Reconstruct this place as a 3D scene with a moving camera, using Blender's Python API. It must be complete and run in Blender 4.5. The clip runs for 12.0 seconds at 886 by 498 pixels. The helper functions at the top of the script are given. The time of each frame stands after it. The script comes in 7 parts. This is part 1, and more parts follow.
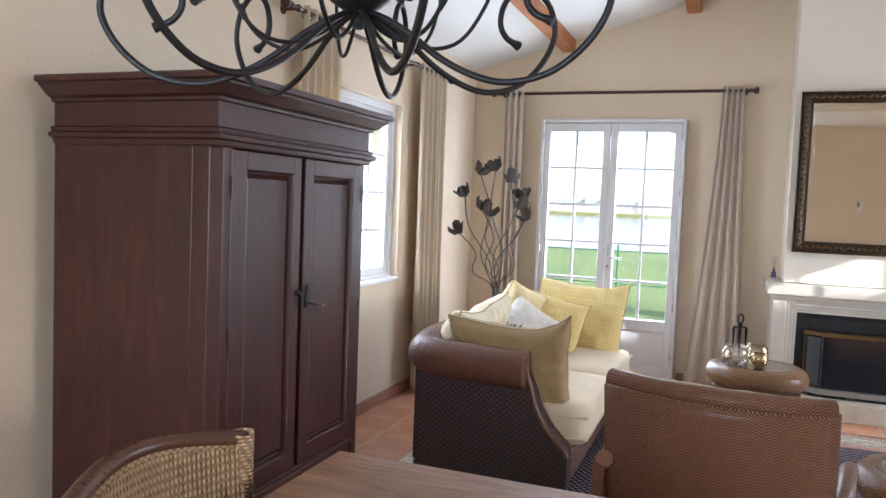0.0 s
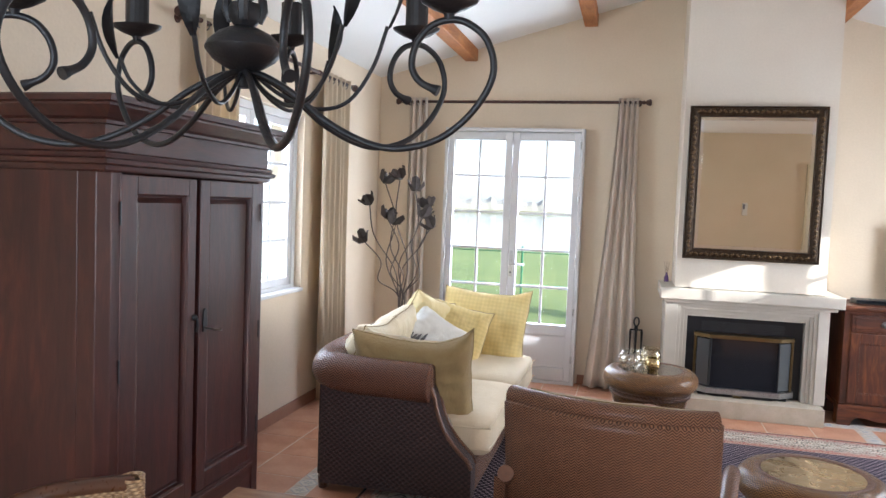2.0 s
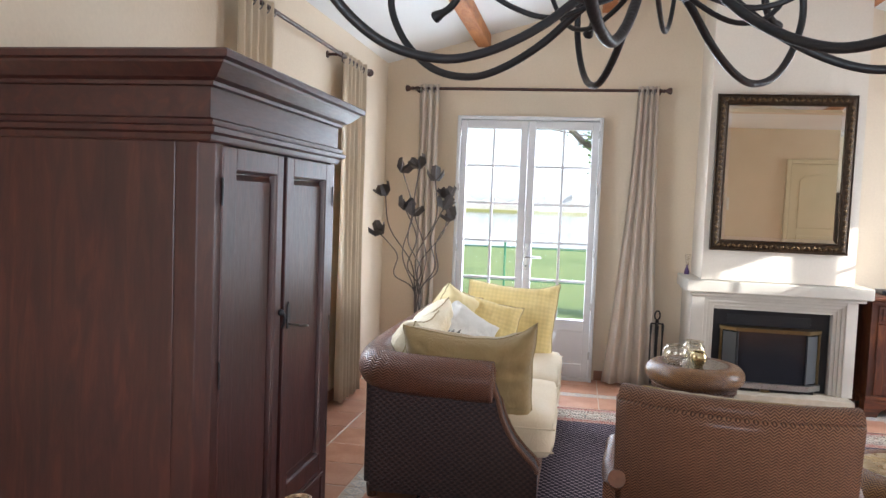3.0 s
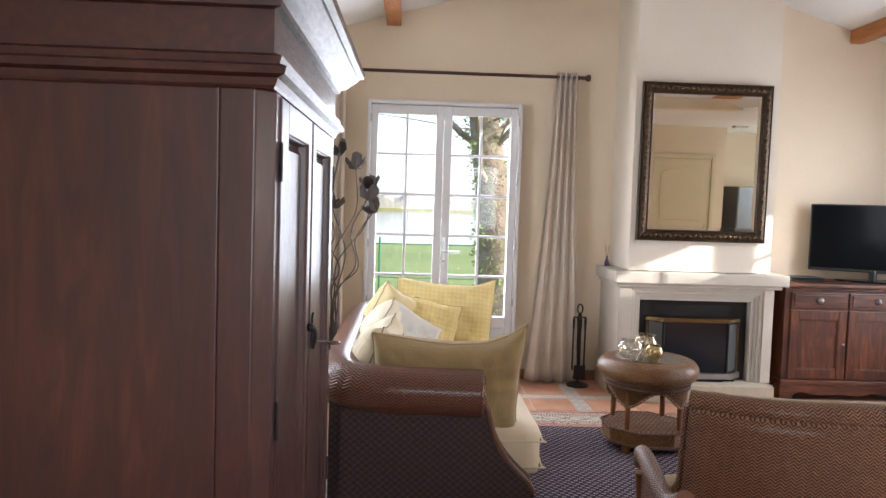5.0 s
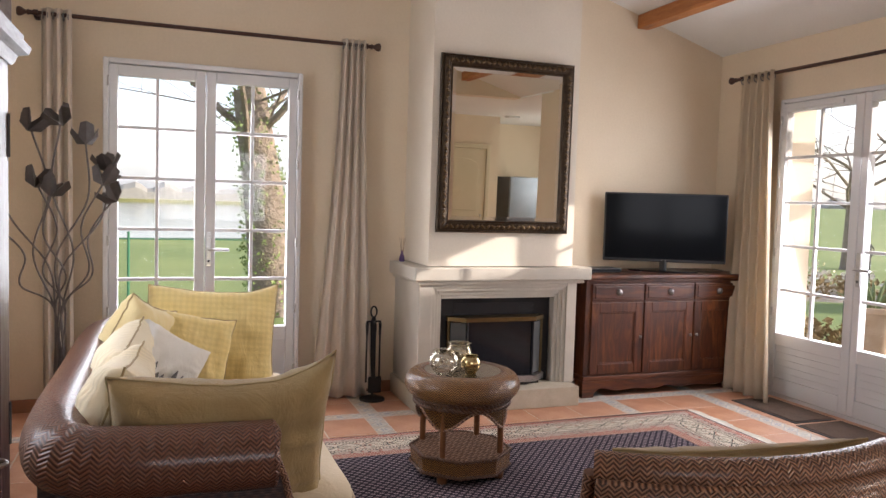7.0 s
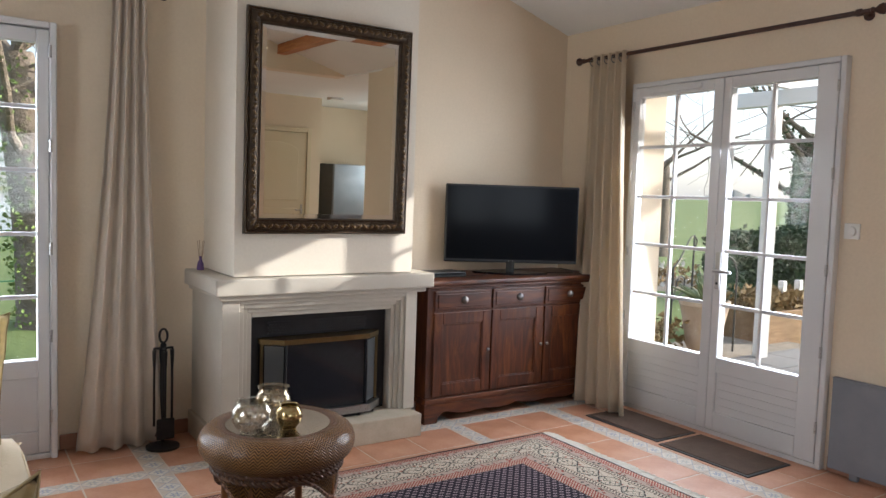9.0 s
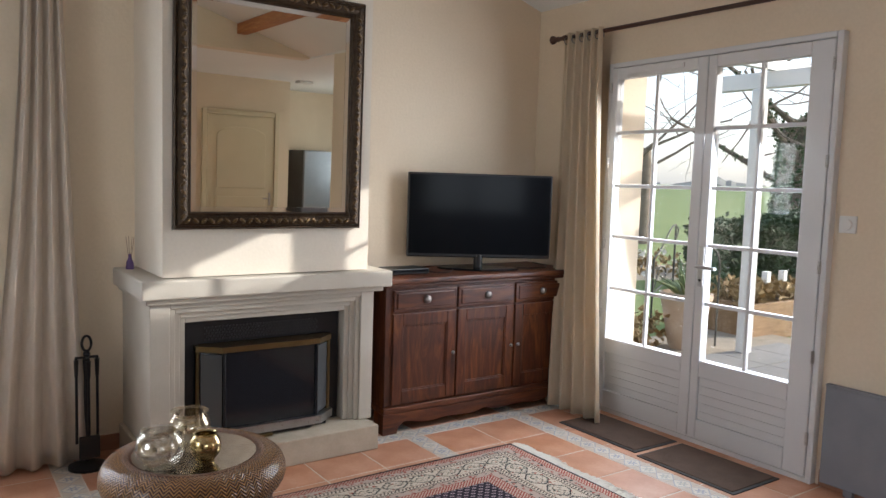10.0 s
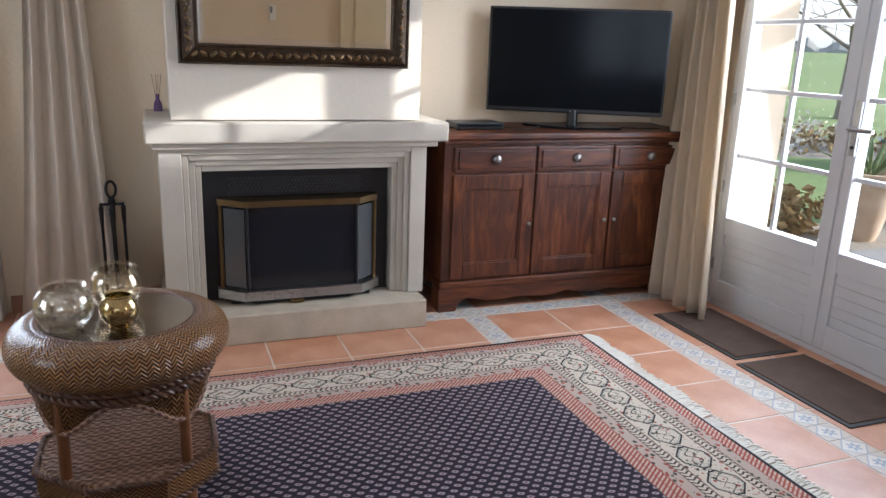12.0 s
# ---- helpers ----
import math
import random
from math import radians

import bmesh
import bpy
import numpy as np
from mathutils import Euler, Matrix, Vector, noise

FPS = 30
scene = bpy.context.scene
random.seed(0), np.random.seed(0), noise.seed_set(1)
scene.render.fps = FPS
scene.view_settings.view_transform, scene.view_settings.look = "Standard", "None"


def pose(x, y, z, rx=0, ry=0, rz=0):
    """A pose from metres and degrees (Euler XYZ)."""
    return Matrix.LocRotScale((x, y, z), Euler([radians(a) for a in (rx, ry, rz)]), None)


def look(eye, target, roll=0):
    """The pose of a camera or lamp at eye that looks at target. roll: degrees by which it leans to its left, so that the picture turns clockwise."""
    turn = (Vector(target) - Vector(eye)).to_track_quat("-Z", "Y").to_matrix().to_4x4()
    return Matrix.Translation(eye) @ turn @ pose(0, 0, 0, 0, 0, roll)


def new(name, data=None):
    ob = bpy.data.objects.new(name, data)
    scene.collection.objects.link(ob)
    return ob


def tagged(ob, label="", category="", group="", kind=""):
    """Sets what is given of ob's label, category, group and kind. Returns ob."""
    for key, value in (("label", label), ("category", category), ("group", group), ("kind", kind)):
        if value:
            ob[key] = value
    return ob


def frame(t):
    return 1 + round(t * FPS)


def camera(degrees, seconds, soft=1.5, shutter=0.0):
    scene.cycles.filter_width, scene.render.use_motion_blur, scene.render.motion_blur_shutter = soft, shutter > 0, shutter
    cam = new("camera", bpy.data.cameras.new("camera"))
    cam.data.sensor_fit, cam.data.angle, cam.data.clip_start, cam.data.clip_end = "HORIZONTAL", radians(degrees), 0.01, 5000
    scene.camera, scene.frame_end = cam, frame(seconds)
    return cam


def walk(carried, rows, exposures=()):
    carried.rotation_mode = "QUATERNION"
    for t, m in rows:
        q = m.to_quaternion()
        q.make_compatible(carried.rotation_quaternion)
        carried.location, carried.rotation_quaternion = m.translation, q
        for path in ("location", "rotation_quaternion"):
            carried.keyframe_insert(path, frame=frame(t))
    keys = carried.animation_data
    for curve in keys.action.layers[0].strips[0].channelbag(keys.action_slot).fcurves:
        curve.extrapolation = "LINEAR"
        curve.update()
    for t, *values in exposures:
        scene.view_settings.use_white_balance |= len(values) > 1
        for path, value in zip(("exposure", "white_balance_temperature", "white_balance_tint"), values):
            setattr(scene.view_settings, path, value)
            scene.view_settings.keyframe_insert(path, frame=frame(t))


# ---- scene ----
cam = camera(61.1, 12.0)
PATH = [
    (0, (0.011, 0.092, 1.4), (-0.702, 1.956, 1.276), 2.3),
    (0.5, (0.015, 0.092, 1.415), (-0.661, 1.971, 1.29), 2.3),
    (1, (0.064, 0.074, 1.482), (-0.564, 1.969, 1.358), 2.2),
    (1.5, (0.121, 0.063, 1.504), (-0.435, 1.98, 1.382), 2.2),
    (2, (0.033, 0.096, 1.485), (-0.448, 2.033, 1.364), 2.2),
    (2.5, (-0.257, 0.144, 1.452), (-0.667, 2.098, 1.331), 2.2),
    (3, (-0.525, 0.227, 1.412), (-0.877, 2.192, 1.29), 2.2),
    (5, (-1.172, 0.639, 1.352), (-1.092, 2.634, 1.236), 1.8),
    (5.5, (-1.214, 0.825, 1.343), (-0.967, 2.806, 1.226), 1.7),
    (6, (-1.252, 1.063, 1.359), (-0.838, 3.016, 1.24), 1.7),
    (6.5, (-1.22, 1.275, 1.348), (-0.666, 3.193, 1.227), 1.7),
    (7, (-1.165, 1.466, 1.331), (-0.481, 3.342, 1.21), 1.7),
    (7.5, (-1.124, 1.668, 1.322), (-0.312, 3.491, 1.2), 1.6),
    (9.5, (-0.672, 2.429, 1.387), (0.464, 4.068, 1.234), 1.8),
    (10, (-0.497, 2.527, 1.393), (0.642, 4.162, 1.218), 1.8),
    (10.5, (-0.235, 2.544, 1.38), (0.87, 4.196, 1.153), 2.0),
    (11, (-0.01, 2.588, 1.347), (0.998, 4.286, 1.03), 2.1),
    (11.5, (0.208, 2.698, 1.306), (1.073, 4.452, 0.886), 2.2),
    (12, (0.325, 2.776, 1.251), (1.019, 4.577, 0.729), 2.1),
]
walk(cam, [(t, look(eye, target, roll)) for t, eye, target, roll in PATH], exposures=[(0.0, 1.38, 5500, 10), (1.5, 1.38, 5550, 10), (3.0, 1.36, 5650, 10), (5.0, 1.26, 5950, 13), (6.0, 1.06, 6300, 17), (6.8, 0.94, 6400, 18), (7.5, 0.86, 6150, 13), (9.5, 0.66, 5900, 10), (11.0, 0.68, 5750, 10), (12.0, 0.92, 5500, 10)])


# ---- world, sun, sky light ----
SUN_DIR = Vector((0.905, -0.425, 0.376)).normalized()
world = bpy.data.worlds.new("sky")
scene.world = world
world.use_nodes = True
wn = world.node_tree.nodes
sky = wn.new("ShaderNodeTexSky")
sky.sky_type = "NISHITA"
sky.sun_disc = False
sky.sun_elevation = radians(20.6)
sky.sun_rotation = radians(115)
sky.air_density, sky.dust_density, sky.ozone_density = 1.0, 3.0, 1.0
veil = wn.new("ShaderNodeMix")            # thin high cloud over the whole sky
veil.data_type, veil.blend_type = "RGBA", "ADD"
veil.inputs[0].default_value = 1.0
veil.inputs[7].default_value = (2.1, 2.2, 2.3, 1)
world.node_tree.links.new(sky.outputs[0], veil.inputs[6])
world.node_tree.links.new(veil.outputs[2], wn["Background"].inputs[0])
wn["Background"].inputs[1].default_value = 0.15

sun_data = bpy.data.lights.new("sun", "SUN")
sun_data.energy, sun_data.angle, sun_data.color = 4.2, radians(0.6), (1.0, 0.93, 0.82)
new("sun", sun_data).matrix_world = look(SUN_DIR * 40, (0, 0, 0))


def sky_panel(name, eye, target, w, h, watts, colour=(0.94, 0.97, 1.0)):
    data = bpy.data.lights.new(name, "AREA")
    data.shape, data.size, data.size_y, data.energy, data.color = "RECTANGLE", w, h, watts, colour
    ob = new(name, data)
    ob.matrix_world = look(eye, target)
    return ob


sky_panel("sky_light_north", (-0.955, 6.60, 1.25), (-0.955, 3, 0.3), 1.0, 1.7, 27)
sky_panel("sky_light_east", (3.14, 5.12, 1.25), (1.0, 5.12, 0.5), 1.2, 1.7, 35)
# fill through the added rear window, onto the armoire's south side
sky_panel("fill_light_south", (-0.55, -1.22, 1.5), (-0.55, 2, 1.2), 1.7, 1.1, 19)
sky_panel("sky_light_kitchen", (6.08, -0.3, 1.55), (3, -0.3, 1.3), 1.6, 1.0, 26)
sky_panel("sky_light_west", (-2.40, 4.25, 1.45), (0, 4.25, 1.2), 1.0, 1.1, 20)


# ---- materials ----
class Nodes:
    """A material's node tree, with short ways to add and join nodes."""

    def __init__(self, name):
        self.mat = bpy.data.materials.new(name)
        self.mat.use_nodes = True
        self.t = self.mat.node_tree
        self.bsdf = self.t.nodes["Principled BSDF"]

    def n(self, kind, **inputs):
        node = self.t.nodes.new("ShaderNode" + kind)
        return node

    def link(self, a, b):
        self.t.links.new(a, b)

    def put(self, value, socket):
        if isinstance(value, bpy.types.NodeSocket):
            self.link(value, socket)
        else:
            socket.default_value = value

    def math(self, op, a, b=0.0, c=0.0):
        node = self.n("Math")
        node.operation = op
        for v, s in zip((a, b, c), node.inputs):
            self.put(v, s)
        return node.outputs[0]

    def coords(self, which="Object", scale=(1, 1, 1), rot=(0, 0, 0)):
        tc, mp = self.n("TexCoord"), self.n("Mapping")
        self.link(tc.outputs[which], mp.inputs[0])
        mp.inputs["Scale"].default_value = scale
        mp.inputs["Rotation"].default_value = rot
        return mp.outputs[0]

    def xyz(self, vec):
        s = self.n("SeparateXYZ")
        self.link(vec, s.inputs[0])
        return s.outputs

    def noise(self, vec, scale, detail=4.0, rough=0.55, distort=0.0):
        node = self.n("TexNoise")
        self.link(vec, node.inputs["Vector"])
        node.inputs["Scale"].default_value = scale
        node.inputs["Detail"].default_value = detail
        node.inputs["Roughness"].default_value = rough
        node.inputs["Distortion"].default_value = distort
        return node.outputs[0]

    def ramp(self, fac, stops):
        node = self.n("ValToRGB")
        self.put(fac, node.inputs[0])
        el = node.color_ramp.elements
        while len(el) < len(stops):
            el.new(0.5)
        for e, (p, c) in zip(el, stops):
            e.position, e.color = p, (*c, 1) if len(c) == 3 else c
        return node.outputs[0]

    def mix(self, fac, a, b, how="MIX"):
        node = self.n("Mix")
        node.data_type, node.blend_type = "RGBA", how
        self.put(fac, node.inputs[0])
        for v, s in ((a, node.inputs[6]), (b, node.inputs[7])):
            self.put((*v, 1) if isinstance(v, tuple) and len(v) == 3 else v, s)
        return node.outputs[2]

    def random(self):
        return self.n("ObjectInfo").outputs["Random"]

    def bump(self, height, strength=0.3, distance=0.01):
        node = self.n("Bump")
        node.inputs["Strength"].default_value = strength
        node.inputs["Distance"].default_value = distance
        self.put(height, node.inputs["Height"])
        self.link(node.outputs[0], self.bsdf.inputs["Normal"])

    def set(self, **kw):
        for k, v in kw.items():
            s = self.bsdf.inputs[k.replace("_", " ")]
            self.put((*v, 1) if isinstance(v, tuple) and len(v) == 3 else v, s)
        return self.mat


def plain(name, a, b, rough=0.6, scale=8.0, grain=120.0, bump=0.15, metal=0.0, dist=0.004, which="Object"):
    """Two tones at a large scale and fine grain in the relief."""
    k = Nodes(name)
    v = k.coords(which)
    big, small = k.noise(v, scale, 5), k.noise(v, grain, 3)
    col = k.mix(k.ramp(big, [(0.3, (0, 0, 0)), (0.7, (1, 1, 1))]), a, b)
    col = k.mix(k.math("MULTIPLY", small, 0.25), col, tuple(c * 0.6 for c in a))
    k.bump(k.math("ADD", small, k.math("MULTIPLY", big, 0.6)), bump, dist)
    r = k.math("MULTIPLY_ADD", small, 0.25, rough - 0.12)
    return k.set(Base_Color=col, Roughness=r, Metallic=metal)


def wood(name, dark, mid, light, axis=2, rough=0.4, scale=1.0, coat=0.0):
    k = Nodes(name)
    s = [9.0 * scale] * 3
    s[axis] = 1.3 * scale
    v = k.coords("Object", tuple(s))
    g = k.noise(v, 2.2, 6, 0.62, 1.4)
    f = k.noise(v, 16, 4, 0.6, 0.4)
    blot = k.noise(k.coords("Object"), 2.5, 3)
    col = k.ramp(g, [(0.28, dark), (0.5, mid), (0.74, light)])
    col = k.mix(k.math("MULTIPLY", f, 0.45), col, dark)
    col = k.mix(k.math("MULTIPLY", k.ramp(blot, [(0.4, (0, 0, 0)), (0.75, (1, 1, 1))]), 0.45), col, tuple(c * 0.55 for c in dark))
    k.bump(k.math("ADD", g, f), 0.12, 0.003)
    return k.set(Base_Color=col, Roughness=k.math("MULTIPLY_ADD", f, 0.3, rough - 0.12), Coat_Weight=coat, Coat_Roughness=0.25)


def wicker(name, dark, mid, light, rough=0.35, strand=0.011, column=0.03, which="UV", turned=False, coat=0.06):
    """Herringbone plait: diagonal strands that turn in each column."""
    k = Nodes(name)
    x = k.xyz(k.coords(which))
    x = (x[1], x[0]) if turned else (x[0], x[1])
    fold = k.math("PINGPONG", x[0], column)
    s = k.math("SINE", k.math("MULTIPLY", k.math("ADD", x[1], fold), 2 * math.pi / strand))
    h = k.math("MULTIPLY_ADD", s, 0.5, 0.5)
    v = k.coords("Object")
    tone = k.noise(v, 40, 3)
    blot = k.noise(v, 6, 3)
    # colour follows strand height: shade in the gaps is painted in darker
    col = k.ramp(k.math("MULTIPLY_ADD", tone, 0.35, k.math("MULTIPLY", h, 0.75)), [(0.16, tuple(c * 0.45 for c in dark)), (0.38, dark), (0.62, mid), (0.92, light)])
    col = k.mix(k.math("MULTIPLY", blot, 0.4), col, dark)
    k.bump(h, 0.9, 0.004)
    return k.set(Base_Color=col, Roughness=k.math("MULTIPLY_ADD", tone, 0.3, rough - 0.05), Coat_Weight=coat, Coat_Roughness=0.22, Specular_IOR_Level=0.35)


def weave(name, dark, mid, light, pitch=0.012, rough=0.5, which="UV"):
    """Over-and-under basket weave."""
    k = Nodes(name)
    x = k.xyz(k.coords(which))
    a = k.math("SINE", k.math("MULTIPLY", x[0], 2 * math.pi / (pitch * 2.4)))
    b = k.math("SINE", k.math("MULTIPLY", x[1], 2 * math.pi / pitch))
    row = k.math("SIGN", k.math("SINE", k.math("MULTIPLY", x[1], math.pi / pitch)))
    h = k.math("MULTIPLY_ADD", k.math("MULTIPLY", a, row), 0.3, k.math("MULTIPLY_ADD", k.math("ABSOLUTE", b), 0.4, 0.3))
    tone = k.noise(k.coords("Object"), 50, 3)
    # low spots of the weave get darker colour, standing in for shade
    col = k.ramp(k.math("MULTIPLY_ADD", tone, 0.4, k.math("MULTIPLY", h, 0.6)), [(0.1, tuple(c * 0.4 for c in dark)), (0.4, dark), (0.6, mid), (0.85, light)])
    k.bump(h, 0.8, 0.004)
    return k.set(Base_Color=col, Roughness=rough)


def fabric(name, a, b, stripe=0.0, band=0.0, rough=0.9, tint=0.0):
    """Woven cloth; stripe: pitch of fine crinkle lines, band: pitch of a sewn check."""
    k = Nodes(name)
    v = k.coords("Object")
    big, small = k.noise(v, 7, 4), k.noise(v, 260, 2)
    col = k.mix(k.ramp(big, [(0.3, (0, 0, 0)), (0.7, (1, 1, 1))]), a, b)
    h = k.math("MULTIPLY", small, 0.5)
    u = k.xyz(k.coords("UV"))
    if stripe:
        s = k.math("MULTIPLY_ADD", k.math("SINE", k.math("MULTIPLY", k.math("ADD", u[0], k.math("MULTIPLY", big, 0.012)), 2 * math.pi / stripe)), 0.5, 0.5)
        col = k.mix(k.math("MULTIPLY", s, 0.45), col, tuple(c * 0.72 for c in a))
        h = k.math("ADD", h, k.math("MULTIPLY", s, 0.7))
    if band:
        for axis in (0, 1):
            s = k.math("GREATER_THAN", k.math("SINE", k.math("MULTIPLY", u[axis], 2 * math.pi / band)), 0.0)
            col = k.mix(k.math("MULTIPLY", s, 0.16), col, tuple(c * 0.68 for c in a))
    crease = k.noise(k.coords("Object", (1.0, 1.0, 0.55)), 11, 3, 0.6, 2.2)
    h = k.math("ADD", h, k.math("MULTIPLY", k.math("ABSOLUTE", k.math("SUBTRACT", crease, 0.5)), 3.2))
    k.bump(k.math("ADD", h, k.math("MULTIPLY", big, 0.8)), 0.34, 0.008)
    k.bsdf.inputs["Sheen Weight"].default_value = 0.15
    return k.set(Base_Color=col, Roughness=rough)


def glass_mat(name, tint=(1, 1, 1), rough=0.0):
    k = Nodes(name)
    out = k.t.nodes["Material Output"]
    tr, gl, mx = k.n("BsdfTransparent"), k.n("BsdfGlossy"), k.n("MixShader")
    tr.inputs[0].default_value = (*tint, 1)
    gl.inputs["Roughness"].default_value = rough
    lw = k.n("LayerWeight")
    lw.inputs[0].default_value = 0.5
    k.link(k.math("MULTIPLY_ADD", k.math("POWER", lw.outputs["Facing"], 4.0), 0.45, 0.025), mx.inputs[0])
    k.link(tr.outputs[0], mx.inputs[1])
    k.link(gl.outputs[0], mx.inputs[2])
    k.link(mx.outputs[0], out.inputs[0])
    return k.mat


WALL = plain("cream_plaster", (0.72, 0.60, 0.445), (0.78, 0.665, 0.51), 0.9, 1.2, 60, 0.25, dist=0.006)
CEIL = plain("white_ceiling_paint", (0.80, 0.80, 0.78), (0.84, 0.84, 0.82), 0.9, 1.5, 90, 0.1)
BREAST = plain("chimney_plaster", (0.72, 0.64, 0.53), (0.77, 0.70, 0.59), 0.9, 1.5, 70, 0.2)
STONE = plain("cream_limestone", (0.50, 0.455, 0.38), (0.57, 0.525, 0.45), 0.75, 5, 160, 0.2)
HEARTH = plain("worn_hearth_limestone", (0.42, 0.355, 0.265), (0.55, 0.485, 0.38), 0.8, 7, 90, 0.35)
PVC = plain("white_door_paint", (0.66, 0.66, 0.665), (0.71, 0.71, 0.715), 0.42, 3, 200, 0.04)
GLASS = glass_mat("window_glass")
BEAM = wood("varnished_pine", (0.30, 0.10, 0.03), (0.46, 0.18, 0.05), (0.58, 0.27, 0.09), 1, 0.5)
MAHOG = wood("dark_mahogany", (0.026, 0.0055, 0.005), (0.050, 0.011, 0.008), (0.092, 0.022, 0.012), 2, 0.40, 1.0, 0.28)
MAHOG_H = wood("dark_mahogany_rail", (0.026, 0.0055, 0.005), (0.050, 0.011, 0.008), (0.092, 0.022, 0.012), 1, 0.40, 1.0, 0.28)
CHERRY = wood("red_brown_sideboard_wood", (0.020, 0.005, 0.002), (0.10, 0.024, 0.007), (0.25, 0.078, 0.018), 2, 0.42, 1.0, 0.10)
CHERRY_H = wood("red_brown_sideboard_rail", (0.020, 0.005, 0.002), (0.10, 0.024, 0.007), (0.25, 0.078, 0.018), 0, 0.42, 1.0, 0.10)
PLANK = wood("rustic_table_plank", (0.16, 0.075, 0.035), (0.31, 0.17, 0.095), (0.44, 0.28, 0.17), 0, 0.5, 1.3)
ROD = wood("dark_turned_wood", (0.03, 0.010, 0.006), (0.06, 0.020, 0.012), (0.09, 0.035, 0.02), 1, 0.4)
BLACK = plain("black_wrought_iron", (0.012, 0.012, 0.014), (0.022, 0.021, 0.022), 0.42, 12, 200, 0.2, 0.4)
STOVE = plain("black_stove_enamel", (0.010, 0.010, 0.012), (0.018, 0.018, 0.02), 0.45, 10, 220, 0.1, 0.2)
BRASS = plain("aged_brass", (0.22, 0.155, 0.075), (0.16, 0.11, 0.05), 0.36, 14, 90, 0.1, 1.0)
STEEL = plain("brushed_steel", (0.55, 0.55, 0.55), (0.48, 0.48, 0.48), 0.3, 10, 200, 0.05, 1.0)
PEWTER = plain("pewter_knob_metal", (0.32, 0.31, 0.30), (0.24, 0.23, 0.22), 0.35, 20, 200, 0.1, 1.0)
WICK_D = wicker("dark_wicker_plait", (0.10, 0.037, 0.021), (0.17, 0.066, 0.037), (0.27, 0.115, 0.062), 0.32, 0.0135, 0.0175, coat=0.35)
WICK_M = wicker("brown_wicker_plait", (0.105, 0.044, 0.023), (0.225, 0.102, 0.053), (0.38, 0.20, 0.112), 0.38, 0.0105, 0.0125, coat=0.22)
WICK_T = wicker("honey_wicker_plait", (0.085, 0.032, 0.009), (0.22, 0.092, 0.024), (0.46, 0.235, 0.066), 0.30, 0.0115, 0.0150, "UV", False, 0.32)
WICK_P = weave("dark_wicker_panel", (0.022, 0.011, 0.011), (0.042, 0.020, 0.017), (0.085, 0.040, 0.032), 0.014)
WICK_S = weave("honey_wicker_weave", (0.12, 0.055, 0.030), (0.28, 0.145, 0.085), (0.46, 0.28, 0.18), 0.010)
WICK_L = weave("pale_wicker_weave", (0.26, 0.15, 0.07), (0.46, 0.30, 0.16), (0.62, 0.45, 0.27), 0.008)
CANE = plain("varnished_cane", (0.15, 0.055, 0.020), (0.26, 0.11, 0.042), 0.32, 14, 90, 0.1)
CANE_D = plain("dark_bent_cane", (0.055, 0.022, 0.011), (0.10, 0.042, 0.02), 0.3, 10, 90, 0.1)
CURT = fabric("beige_curtain_cloth", (0.62, 0.525, 0.385), (0.68, 0.58, 0.435))

def let_through(mat, colour, share):
    """Lets a share of the light pass diffusely through thin cloth."""
    t = mat.node_tree
    out, bs = t.nodes["Material Output"], t.nodes["Principled BSDF"]
    tr, mx = t.nodes.new("ShaderNodeBsdfTranslucent"), t.nodes.new("ShaderNodeMixShader")
    tr.inputs[0].default_value = (*colour, 1)
    mx.inputs[0].default_value = share
    t.links.new(bs.outputs[0], mx.inputs[1])
    t.links.new(tr.outputs[0], mx.inputs[2])
    t.links.new(mx.outputs[0], out.inputs[0])


let_through(CURT, (0.70, 0.56, 0.36), 0.3)
# curtain cloth greyed in its colour for the cooler shade at the lawn door
CURT_SHADED = fabric("shaded_curtain_cloth", (0.56, 0.48, 0.39), (0.62, 0.54, 0.45))
SEATC = fabric("cream_seat_cloth", (0.64, 0.53, 0.36), (0.70, 0.59, 0.42))
YEL = fabric("pale_yellow_cloth", (0.66, 0.53, 0.26), (0.72, 0.60, 0.33), 0.0, 0.0)
YELCHK = fabric("yellow_check_cloth", (0.66, 0.50, 0.19), (0.72, 0.57, 0.25), 0.0, 0.028)
YELSTR = fabric("cream_striped_cloth", (0.74, 0.63, 0.42), (0.80, 0.71, 0.52), 0.018)
OCHRE = fabric("ochre_cloth", (0.265, 0.18, 0.075), (0.33, 0.235, 0.105))
WHITEC = fabric("white_linen", (0.57, 0.545, 0.49), (0.63, 0.605, 0.555))
PIPING = fabric("olive_piping", (0.30, 0.215, 0.095), (0.36, 0.27, 0.13))


# ---- mesh helpers ----
PLACE = {}


def thing(name, at, label, category, group="", kind="", turn=0.0):
    ob = new(name)
    ob.empty_display_size = 0.1
    ob.matrix_world = pose(*at, 0, 0, turn)
    PLACE[ob] = pose(*at, 0, 0, turn)
    return tagged(ob, label, category, group, kind)


def box_uv(bm):
    uv = bm.loops.layers.uv.get("UVMap")
    if uv:
        return
    uv = bm.loops.layers.uv.new("UVMap")
    for f in bm.faces:
        n = f.normal
        a = max(range(3), key=lambda i: abs(n[i]))
        i, j = ((1, 2), (0, 2), (0, 1))[a]
        for l in f.loops:
            l[uv].uv = (l.vert.co[i], l.vert.co[j])


